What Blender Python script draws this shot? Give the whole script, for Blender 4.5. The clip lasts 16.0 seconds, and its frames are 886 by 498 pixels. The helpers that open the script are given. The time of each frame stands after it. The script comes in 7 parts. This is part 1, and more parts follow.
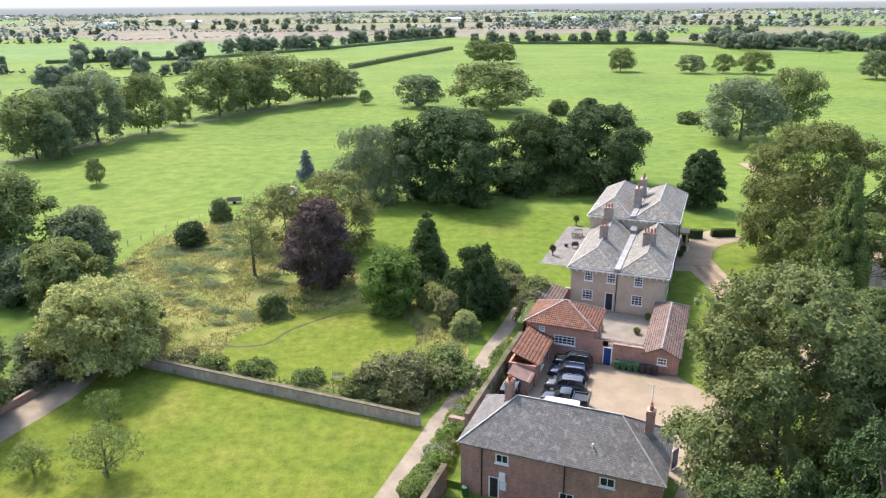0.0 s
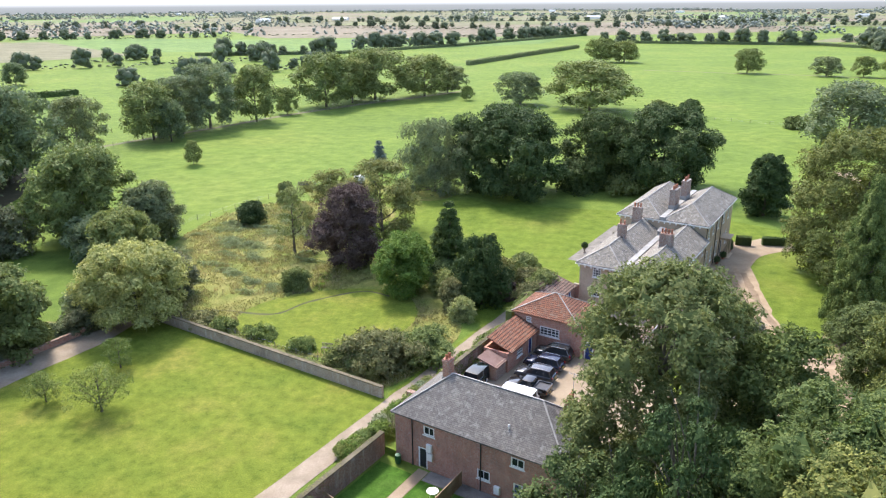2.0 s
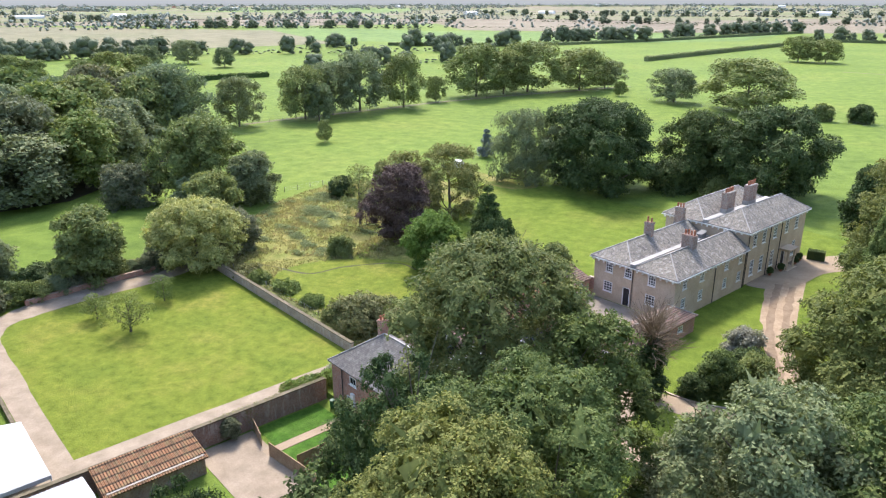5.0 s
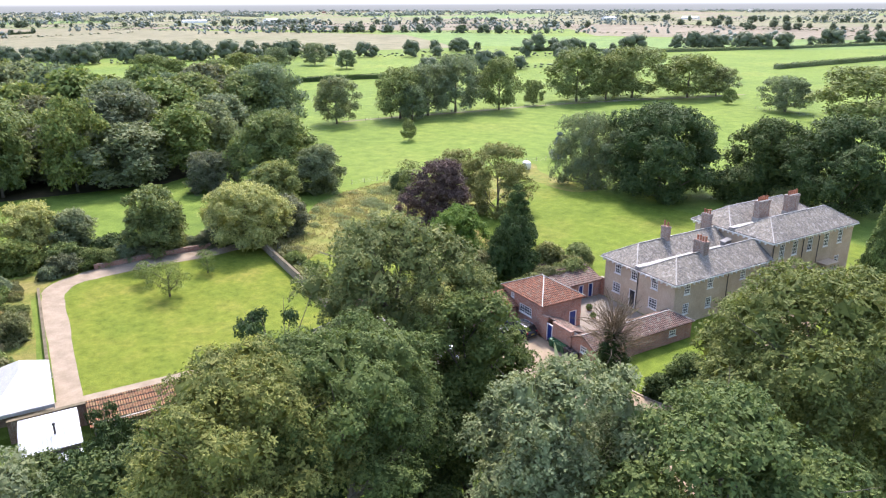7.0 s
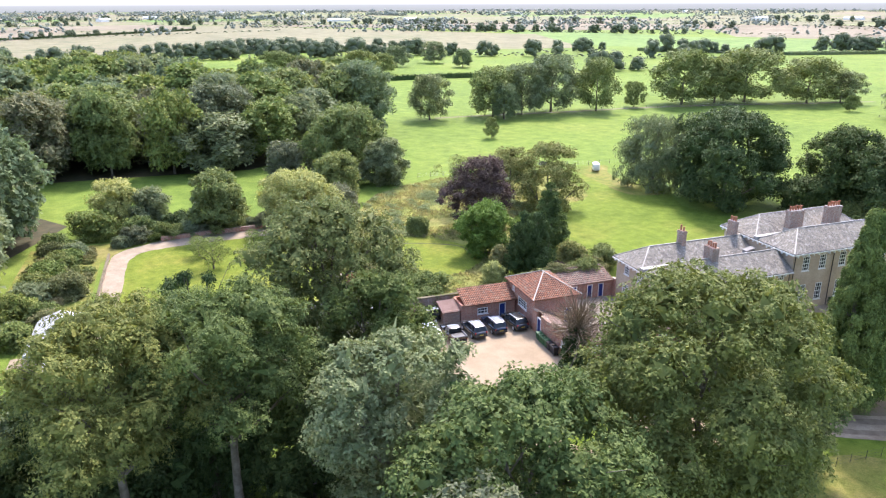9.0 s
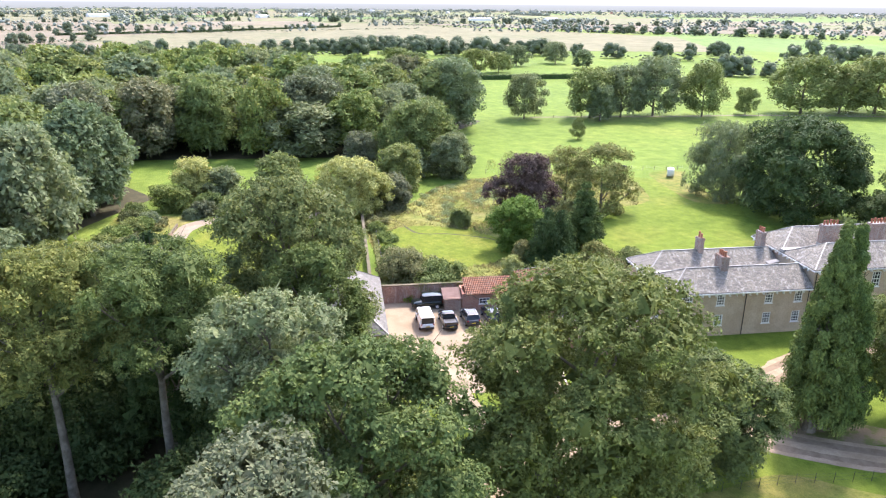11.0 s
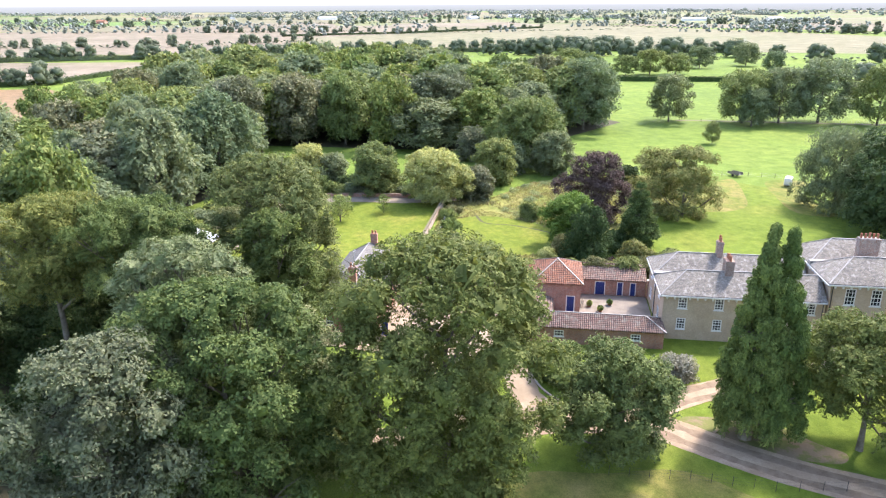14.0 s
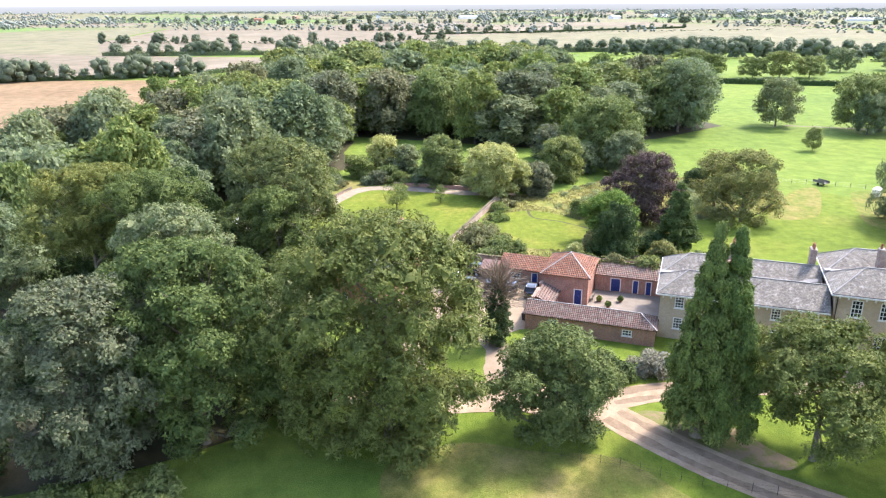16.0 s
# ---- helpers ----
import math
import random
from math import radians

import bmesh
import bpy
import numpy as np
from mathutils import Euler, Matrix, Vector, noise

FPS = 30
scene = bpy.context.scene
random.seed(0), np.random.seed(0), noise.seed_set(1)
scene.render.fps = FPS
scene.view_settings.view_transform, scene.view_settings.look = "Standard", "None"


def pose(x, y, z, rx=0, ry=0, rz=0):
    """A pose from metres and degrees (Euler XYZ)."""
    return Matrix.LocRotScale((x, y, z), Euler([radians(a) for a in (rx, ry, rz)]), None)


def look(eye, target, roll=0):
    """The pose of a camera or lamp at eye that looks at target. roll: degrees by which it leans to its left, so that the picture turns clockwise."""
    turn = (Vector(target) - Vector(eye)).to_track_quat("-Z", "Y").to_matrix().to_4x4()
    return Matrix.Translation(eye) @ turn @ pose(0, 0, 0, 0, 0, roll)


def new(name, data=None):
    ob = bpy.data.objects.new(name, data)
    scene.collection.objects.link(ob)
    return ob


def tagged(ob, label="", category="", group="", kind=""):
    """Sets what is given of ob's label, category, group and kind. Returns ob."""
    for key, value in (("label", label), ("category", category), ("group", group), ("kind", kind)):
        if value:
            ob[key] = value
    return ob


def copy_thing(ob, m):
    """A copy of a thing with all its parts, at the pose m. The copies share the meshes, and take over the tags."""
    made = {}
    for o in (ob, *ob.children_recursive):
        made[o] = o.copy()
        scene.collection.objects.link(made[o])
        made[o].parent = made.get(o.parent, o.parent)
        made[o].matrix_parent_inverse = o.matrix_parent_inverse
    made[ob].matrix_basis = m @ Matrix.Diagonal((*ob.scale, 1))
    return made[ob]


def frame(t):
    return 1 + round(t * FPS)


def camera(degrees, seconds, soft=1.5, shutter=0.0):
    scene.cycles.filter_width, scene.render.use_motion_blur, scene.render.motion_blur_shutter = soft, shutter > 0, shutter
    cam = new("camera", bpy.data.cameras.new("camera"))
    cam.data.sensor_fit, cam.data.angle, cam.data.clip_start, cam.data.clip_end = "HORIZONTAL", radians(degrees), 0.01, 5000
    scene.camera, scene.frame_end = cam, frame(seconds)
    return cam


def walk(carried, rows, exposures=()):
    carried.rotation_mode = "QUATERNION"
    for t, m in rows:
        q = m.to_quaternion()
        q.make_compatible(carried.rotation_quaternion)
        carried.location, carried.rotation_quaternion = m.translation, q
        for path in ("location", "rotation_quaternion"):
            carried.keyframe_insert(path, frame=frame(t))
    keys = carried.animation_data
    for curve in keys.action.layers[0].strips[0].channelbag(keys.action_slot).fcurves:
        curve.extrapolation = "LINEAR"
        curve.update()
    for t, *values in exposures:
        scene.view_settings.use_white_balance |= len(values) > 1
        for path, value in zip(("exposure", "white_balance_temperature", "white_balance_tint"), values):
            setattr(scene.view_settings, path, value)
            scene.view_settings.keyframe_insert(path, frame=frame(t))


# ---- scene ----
cam = camera(63.7, 16.0, soft=1.2)
PATH = [
    (0, (-0.908, -1.682, 40.99), (-0.978, 0.208, 40.342), -0.5),
    (0.5, (3.433, -2.236, 40.93), (3.27, -0.351, 40.281), -0.5),
    (1, (7.711, -2.707, 40.817), (7.457, -0.832, 40.168), -0.5),
    (1.5, (11.956, -3.13, 40.687), (11.615, -1.269, 40.038), -0.6),
    (2, (16.23, -3.336, 40.564), (15.801, -1.494, 39.914), -0.4),
    (2.5, (20.512, -3.372, 40.454), (19.994, -1.553, 39.804), -0.4),
    (3, (24.743, -3.124, 40.422), (24.14, -1.332, 39.77), -0.4),
    (3.5, (28.858, -2.542, 40.403), (28.173, -0.78, 39.751), -0.4),
    (4, (32.971, -1.787, 40.372), (32.203, -0.059, 39.719), -0.2),
    (4.2, (34.625, -1.411, 40.357), (33.826, 0.301, 39.701), -0.2),
    (6.3, (52.035, 3.283, 39.789), (50.91, 4.802, 39.135), -0.1),
    (6.5, (53.687, 3.848, 39.779), (52.533, 5.346, 39.128), -0.2),
    (7, (57.548, 5.475, 39.774), (56.326, 6.918, 39.125), -0.2),
    (7.5, (61.386, 7.429, 39.801), (60.096, 8.813, 39.151), -0.2),
    (8, (65.133, 9.615, 39.821), (63.777, 10.934, 39.17), -0.3),
    (8.5, (68.807, 11.868, 39.892), (67.39, 13.12, 39.242), -0.2),
    (9, (72.316, 14.185, 39.964), (70.842, 15.37, 39.314), -0.2),
    (9.2, (73.669, 15.264, 39.963), (72.17, 16.419, 39.314), -0.1),
    (11.3, (86.223, 27.836, 39.606), (84.525, 28.67, 38.956), 0.1),
    (11.5, (87.399, 29.081, 39.616), (85.685, 29.883, 38.967), -0.2),
    (12, (90.359, 32.406, 39.714), (88.609, 33.124, 39.065), -0.1),
    (12.5, (93.042, 35.787, 39.826), (91.259, 36.419, 39.178), -0.2),
    (13, (95.49, 39.332, 39.879), (93.678, 39.876, 39.23), -0.2),
    (13.5, (97.773, 42.926, 39.789), (95.937, 43.382, 39.141), -0.3),
    (14, (99.967, 46.7, 39.721), (98.11, 47.062, 39.072), -0.3),
    (14.5, (101.982, 50.499, 39.669), (100.109, 50.769, 39.02), -0.6),
    (15, (103.774, 54.352, 39.639), (101.891, 54.531, 38.99), -0.4),
    (15.5, (105.352, 58.279, 39.63), (103.463, 58.367, 38.978), -0.3),
    (16, (106.815, 62.226, 39.568), (104.924, 62.223, 38.919), -0.3),
]
walk(cam, [(t, look(eye, target, roll)) for t, eye, target, roll in PATH], [(0.0, 1.92, 6430, 13), (4.0, 1.88, 6430, 13), (7.0, 2.06, 6400, 18.5), (12.0, 2.38, 6420, 18.5), (16.0, 2.38, 6420, 17)])

# ---- daylight: hazy sun from the north-north-west, open sky ----
SUN_FROM = Vector((-0.58, 0.81, 0.0)).normalized()
SUN_UP = 51.0
world = bpy.data.worlds.new("sky")
scene.world = world
world.use_nodes = True
wn = world.node_tree
sky = wn.nodes.new("ShaderNodeTexSky")
sky.sky_type = "NISHITA"
sky.sun_disc = False
sky.sun_elevation = radians(SUN_UP)
sky.sun_rotation = math.atan2(SUN_FROM.x, SUN_FROM.y)
sky.air_density, sky.dust_density, sky.ozone_density = 1.0, 2.0, 1.5
background = wn.nodes["Background"]
background.inputs["Strength"].default_value = 0.148
wn.links.new(sky.outputs[0], background.inputs["Color"])
sun = new("sun", bpy.data.lights.new("sun", "SUN"))
sun.data.energy, sun.data.angle, sun.data.color = 1.75, radians(7.0), (1.0, 0.96, 0.9)
way = SUN_FROM * math.cos(radians(SUN_UP)) + Vector((0, 0, math.sin(radians(SUN_UP))))
sun.matrix_world = look(way * 300, (0, 0, 0))

# hazy distance that closes the view: a glowing ring, haze painted by height
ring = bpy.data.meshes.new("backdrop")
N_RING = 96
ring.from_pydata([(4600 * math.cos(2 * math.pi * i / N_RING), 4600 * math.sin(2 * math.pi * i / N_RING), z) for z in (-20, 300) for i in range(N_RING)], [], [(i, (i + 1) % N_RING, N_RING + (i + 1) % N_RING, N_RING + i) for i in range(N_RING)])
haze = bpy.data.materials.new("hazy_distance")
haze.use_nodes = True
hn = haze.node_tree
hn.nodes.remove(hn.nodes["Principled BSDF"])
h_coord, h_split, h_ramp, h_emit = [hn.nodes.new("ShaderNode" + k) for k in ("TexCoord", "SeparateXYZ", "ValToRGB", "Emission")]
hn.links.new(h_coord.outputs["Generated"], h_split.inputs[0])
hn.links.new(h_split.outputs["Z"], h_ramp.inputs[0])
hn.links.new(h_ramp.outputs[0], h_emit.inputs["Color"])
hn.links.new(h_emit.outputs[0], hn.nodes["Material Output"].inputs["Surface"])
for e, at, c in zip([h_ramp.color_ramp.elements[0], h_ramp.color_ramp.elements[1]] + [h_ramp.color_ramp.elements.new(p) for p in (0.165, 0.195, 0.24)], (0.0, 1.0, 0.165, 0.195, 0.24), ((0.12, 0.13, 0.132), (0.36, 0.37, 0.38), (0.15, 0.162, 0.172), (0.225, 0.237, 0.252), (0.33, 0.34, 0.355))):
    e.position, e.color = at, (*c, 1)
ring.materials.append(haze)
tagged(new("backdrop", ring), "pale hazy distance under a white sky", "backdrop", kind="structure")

# ---- materials ----
class Nodes:
    """A small writer of node materials."""

    def __init__(self, name, rough=0.8, spec=0.3):
        self.m = bpy.data.materials.new(name)
        self.m.use_nodes = True
        self.t = self.m.node_tree
        self.p = self.t.nodes["Principled BSDF"]
        self.p.inputs["Roughness"].default_value = rough
        self.p.inputs["Specular IOR Level"].default_value = spec
        self.coord = self.t.nodes.new("ShaderNodeTexCoord")

    def add(self, kind, **values):
        n = self.t.nodes.new(kind)
        for k, v in values.items():
            n.inputs[k.replace("_", " ")].default_value = v
        return n

    def link(self, a, b):
        self.t.links.new(a, b)

    def noise(self, scale, detail=4.0, rough=0.6, where="Object", squash=None):
        n = self.add("ShaderNodeTexNoise", Scale=scale, Detail=detail, Roughness=rough)
        out = self.coord.outputs[where]
        if squash:
            mp = self.add("ShaderNodeMapping")
            mp.inputs["Scale"].default_value = squash
            self.link(out, mp.inputs["Vector"])
            out = mp.outputs[0]
        self.link(out, n.inputs["Vector"])
        return n.outputs["Fac"]

    def ramp(self, fac, stops):
        r = self.t.nodes.new("ShaderNodeValToRGB")
        els = r.color_ramp.elements
        while len(els) < len(stops):
            els.new(0.5)
        for e, (at, c) in zip(els, stops):
            e.position, e.color = at, (*c, 1)
        self.link(fac, r.inputs[0])
        return r.outputs[0]

    def mix(self, a, b, fac, how="MIX"):
        n = self.t.nodes.new("ShaderNodeMix")
        n.data_type, n.blend_type = "RGBA", how
        for k, v in ((0, fac), (6, a), (7, b)):
            if isinstance(v, (int, float)):
                n.inputs[k].default_value = v
            elif isinstance(v, tuple):
                n.inputs[k].default_value = (*v, 1)
            else:
                self.link(v, n.inputs[k])
        return n.outputs[2]

    def bump(self, fac, strength=0.4, dist=0.05):
        b = self.add("ShaderNodeBump", Strength=strength, Distance=dist)
        self.link(fac, b.inputs["Height"])
        self.link(b.outputs[0], self.p.inputs["Normal"])

    def done(self, colour):
        if isinstance(colour, tuple):
            self.p.inputs["Base Color"].default_value = (*colour, 1)
        else:
            self.link(colour, self.p.inputs["Base Color"])
        return self.m


def two_tone(name, a, b, scale=3.0, fine=30.0, rough=0.85, spec=0.2, bump=0.3, low=0.35, high=0.65, dist=0.03):
    """A surface that wanders between two colours at two scales."""
    n = Nodes(name, rough, spec)
    big = n.ramp(n.noise(scale), [(low, a), (high, b)])
    small = n.noise(fine, 5.0)
    n.bump(small, bump, dist)
    shade = n.ramp(small, [(0.25, (0.72, 0.72, 0.72)), (0.75, (1.0, 1.0, 1.0))])
    return n.done(n.mix(big, shade, 1.0, "MULTIPLY"))


def leaf_material(name, dark, light, glow=0.24, spread=0.55):
    """Leaves: colour differs leaf by leaf, branch by branch and tree by tree; some light shines through."""
    n = Nodes(name, 0.72, 0.13)
    dark, light = [tuple(a * b for a, b in zip(c, (1.02, 0.985, 1.1))) for c in (dark, light)]
    geo = n.t.nodes.new("ShaderNodeNewGeometry")
    info = n.t.nodes.new("ShaderNodeObjectInfo")
    dark, light = [tuple(p + (q - p) * k for p, q in zip(dark, light)) for k in (0.5 - spread, 0.5 + spread)]
    base = n.ramp(geo.outputs["Random Per Island"], [(0.0, dark), (1.0, light)])
    clump = n.ramp(n.noise(0.7, 3.0), [(0.3, (0.74, 0.77, 0.74)), (0.7, (1.18, 1.14, 1.0))])
    each = n.ramp(info.outputs["Random"], [(0.0, (0.78, 0.86, 0.8)), (0.5, (1.0, 1.0, 1.0)), (1.0, (1.12, 1.06, 0.94))])
    c = n.mix(n.mix(base, clump, 1.0, "MULTIPLY"), each, 1.0, "MULTIPLY")
    n.link(c, n.p.inputs["Base Color"])
    through_leaf = n.t.nodes.new("ShaderNodeBsdfTranslucent")
    n.link(n.mix(c, (1.0, 1.0, 0.35), 0.25, "OVERLAY"), through_leaf.inputs["Color"])
    blend = n.t.nodes.new("ShaderNodeMixShader")
    blend.inputs[0].default_value = glow
    n.link(n.p.outputs[0], blend.inputs[1])
    n.link(through_leaf.outputs[0], blend.inputs[2])
    n.link(blend.outputs[0], n.t.nodes["Material Output"].inputs["Surface"])
    return n.m


def grass(name, a, b, c, broad=0.05, mid=0.6, stripe=0.0):
    """Grass seen from above: broad patches, tussocks and blades, with mown stripes where asked."""
    n = Nodes(name, 0.92, 0.09)
    col = n.ramp(n.noise(broad, 3.0), [(0.32, a), (0.52, b), (0.72, c)])
    col = n.mix(col, n.ramp(n.noise(mid, 6.0, 0.7), [(0.3, (0.58, 0.65, 0.5)), (0.7, (1.24, 1.17, 1.08))]), 1.0, "MULTIPLY")
    fine = n.noise(7.0, 4.0, 0.8)
    col = n.mix(col, n.ramp(fine, [(0.25, (0.55, 0.6, 0.5)), (0.7, (1.18, 1.15, 1.12))]), 1.0, "MULTIPLY")
    if stripe:
        w = n.add("ShaderNodeTexWave", Scale=stripe, Distortion=0.6)
        n.link(n.coord.outputs["Object"], w.inputs["Vector"])
        col = n.mix(col, n.ramp(w.outputs["Fac"], [(0.3, (0.9, 0.92, 0.88)), (0.7, (1.06, 1.05, 1.0))]), 1.0, "MULTIPLY")
    n.bump(fine, 0.8, 0.12)
    return n.done(col)



def laid(name, a, b, joint, w, h, along, rough=0.9, spec=0.15, bump=0.5, worn=None, gap=0.012, rib=0.0):
    """Bricks, slates or tiles in courses: along names the level axis of the surface, u, v or both."""
    n = Nodes(name, rough, spec)
    split = n.t.nodes.new("ShaderNodeSeparateXYZ")
    n.link(n.coord.outputs["Object"], split.inputs[0])
    level = split.outputs["X" if along == "u" else "Y"]
    if along == "both":
        both = n.t.nodes.new("ShaderNodeMath")
        n.link(split.outputs["X"], both.inputs[0])
        n.link(split.outputs["Y"], both.inputs[1])
        level = both.outputs[0]
    place_at = n.t.nodes.new("ShaderNodeCombineXYZ")
    n.link(level, place_at.inputs[0])
    n.link(split.outputs["Z"], place_at.inputs[1])
    bt = n.add("ShaderNodeTexBrick", Scale=1.0, Mortar_Size=gap, Brick_Width=w, Row_Height=h, Bias=0.0)
    bt.inputs["Color1"].default_value, bt.inputs["Color2"].default_value, bt.inputs["Mortar"].default_value = (*a, 1), (*b, 1), (*joint, 1)
    n.link(place_at.outputs[0], bt.inputs["Vector"])
    col = n.mix(bt.outputs["Color"], n.ramp(n.noise(0.6, 5.0, 0.7), [(0.3, (0.7, 0.7, 0.72)), (0.7, (1.15, 1.12, 1.08))]), 1.0, "MULTIPLY")
    col = n.mix(col, n.ramp(n.noise(5.0, 4.0, 0.7), [(0.3, (0.78, 0.78, 0.78)), (0.7, (1.12, 1.12, 1.12))]), 1.0, "MULTIPLY")
    if worn:
        spots = n.ramp(n.noise(0.9, 6.0, 0.75, squash=(2.2, 2.2, 0.45)), [(0.52, (0, 0, 0)), (0.68, (1, 1, 1))])
        col = n.mix(col, worn, spots)
    height = bt.outputs["Fac"]
    if rib:
        wave = n.t.nodes.new("ShaderNodeMath")
        wave.operation = "MULTIPLY"
        wave.inputs[1].default_value = 2 * math.pi / rib
        n.link(level, wave.inputs[0])
        sine = n.t.nodes.new("ShaderNodeMath")
        sine.operation = "SINE"
        n.link(wave.outputs[0], sine.inputs[0])
        height = sine.outputs[0]
        n.bump(height, 1.0, 0.05)
    else:
        inv = n.t.nodes.new("ShaderNodeMath")
        inv.operation = "SUBTRACT"
        inv.inputs[0].default_value = 1.0
        n.link(height, inv.inputs[1])
        n.bump(inv.outputs[0], bump, 0.012)
    return n.done(col)


M = {}
for k in ("u", "v"):
    M["slate_" + k] = laid("slate_" + k, (0.165, 0.146, 0.115), (0.255, 0.228, 0.183), (0.08, 0.075, 0.065), 0.32, 0.11, k, 0.74, 0.2, 0.5, (0.345, 0.32, 0.275), 0.01)
    M["slate_dark_" + k] = laid("slate_dark_" + k, (0.125, 0.114, 0.1), (0.168, 0.154, 0.135), (0.08, 0.075, 0.065), 0.32, 0.11, k, 0.72, 0.22, 0.5, (0.225, 0.212, 0.19), 0.01)
    M["pantile_" + k] = laid("pantile_" + k, (0.36, 0.15, 0.085), (0.26, 0.13, 0.085), (0.07, 0.035, 0.025), 0.25, 0.15, k, 0.85, 0.15, 0.6, (0.26, 0.2, 0.145), 0.022, 0.25)
    M["grey_tile_" + k] = laid("grey_tile_" + k, (0.285, 0.175, 0.135), (0.21, 0.15, 0.122), (0.07, 0.05, 0.042), 0.25, 0.13, k, 0.88, 0.12, 0.6, (0.245, 0.235, 0.19), 0.02, 0.25)
M["pasture"] = grass("pasture", (0.113, 0.17, 0.036), (0.144, 0.205, 0.042), (0.178, 0.222, 0.052), 0.018, 0.25)
# a duller, bluer green that carries some of the distance haze
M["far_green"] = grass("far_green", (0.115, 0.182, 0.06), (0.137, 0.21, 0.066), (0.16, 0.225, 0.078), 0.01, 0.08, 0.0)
M["lawn"] = grass("lawn", (0.125, 0.167, 0.026), (0.155, 0.188, 0.03), (0.205, 0.206, 0.046), 0.13, 0.8)
M["lawn_house"] = grass("lawn_house", (0.115, 0.165, 0.026), (0.14, 0.19, 0.03), (0.17, 0.195, 0.04), 0.06, 0.5)
M["meadow"] = grass("meadow", (0.155, 0.19, 0.05), (0.215, 0.215, 0.072), (0.275, 0.245, 0.10), 0.16, 0.7)
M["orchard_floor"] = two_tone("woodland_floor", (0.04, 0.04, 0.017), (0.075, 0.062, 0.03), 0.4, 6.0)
# stubble and straw tones, with a little blue put in for haze
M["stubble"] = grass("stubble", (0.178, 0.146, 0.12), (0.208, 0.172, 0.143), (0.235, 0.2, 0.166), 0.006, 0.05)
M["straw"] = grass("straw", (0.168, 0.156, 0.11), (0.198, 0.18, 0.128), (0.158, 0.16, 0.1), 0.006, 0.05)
M["brown"] = grass("tilled_soil", (0.205, 0.137, 0.09), (0.235, 0.16, 0.107), (0.26, 0.18, 0.122), 0.02, 0.2)
M["gravel"] = two_tone("gravel", (0.27, 0.205, 0.135), (0.34, 0.265, 0.18), 0.35, 14.0, 0.95, 0.1, 0.5)
M["track"] = two_tone("track_gravel", (0.285, 0.208, 0.132), (0.375, 0.285, 0.19), 0.6, 9.0, 0.95, 0.1, 0.5)
M["garden_path"] = two_tone("garden_path_gravel", (0.245, 0.193, 0.137), (0.33, 0.268, 0.195), 0.5, 9.0, 0.95, 0.1, 0.4)
M["paving"] = two_tone("stone_paving", (0.155, 0.14, 0.12), (0.235, 0.215, 0.185), 0.8, 8.0, 0.85, 0.2, 0.2)
M["render"] = two_tone("beige_render", (0.5, 0.375, 0.25), (0.585, 0.452, 0.315), 0.5, 6.0, 0.9, 0.15, 0.15)
M["slate"] = two_tone("slate", (0.145, 0.138, 0.13), (0.235, 0.222, 0.208), 0.55, 5.0, 0.75, 0.2, 0.35)
M["lead"] = two_tone("lead_flashing", (0.23, 0.215, 0.19), (0.36, 0.34, 0.305), 0.8, 12.0, 0.5, 0.4, 0.2)
M["brick"] = laid("red_brick", (0.445, 0.2, 0.135), (0.35, 0.155, 0.107), (0.42, 0.32, 0.25), 0.225, 0.075, "both", 0.9, 0.15, 0.5, (0.45, 0.25, 0.175))
M["old_brick"] = laid("weathered_brick", (0.33, 0.20, 0.145), (0.24, 0.15, 0.11), (0.38, 0.34, 0.29), 0.225, 0.075, "both", 0.92, 0.15, 0.5, (0.34, 0.30, 0.25))
M["patched_brick"] = laid("limewash_patched_brick", (0.30, 0.165, 0.115), (0.22, 0.125, 0.09), (0.34, 0.29, 0.24), 0.225, 0.075, "both", 0.92, 0.15, 0.5, (0.42, 0.375, 0.315))
M["lime_brick"] = laid("limewashed_brick", (0.46, 0.34, 0.255), (0.38, 0.27, 0.2), (0.46, 0.38, 0.31), 0.225, 0.075, "both", 0.92, 0.15, 0.5, (0.48, 0.42, 0.35))
M["mossy_pantile"] = laid("mossy_pantile", (0.33, 0.165, 0.09), (0.215, 0.135, 0.08), (0.07, 0.045, 0.03), 0.25, 0.15, "v", 0.92, 0.08, 0.6, (0.2, 0.17, 0.088), 0.022, 0.25)
M["pantile"] = two_tone("clay_pantile", (0.27, 0.115, 0.065), (0.38, 0.19, 0.12), 0.7, 7.0, 0.85, 0.2, 0.3)
M["pot"] = two_tone("terracotta", (0.36, 0.13, 0.07), (0.44, 0.2, 0.12), 2.0, 12.0)
M["white"] = two_tone("white_paint", (0.78, 0.75, 0.68), (0.84, 0.81, 0.75), 1.0, 15.0, 0.5, 0.4, 0.05)
M["blue"] = two_tone("blue_paint", (0.012, 0.03, 0.15), (0.018, 0.045, 0.2), 1.0, 10.0, 0.45, 0.4, 0.05)
M["bark"] = two_tone("bark", (0.10, 0.085, 0.06), (0.19, 0.165, 0.125), 1.5, 9.0, 0.95, 0.1, 0.8)
M["wood"] = two_tone("fence_timber", (0.27, 0.18, 0.105), (0.38, 0.27, 0.17), 1.0, 8.0, 0.9, 0.15, 0.4)
M["old_wood"] = two_tone("grey_timber", (0.16, 0.14, 0.115), (0.24, 0.215, 0.18), 1.0, 8.0, 0.9, 0.15, 0.4)
M["iron"] = two_tone("black_iron", (0.015, 0.015, 0.016), (0.03, 0.03, 0.03), 2.0, 12.0, 0.5, 0.4, 0.1)
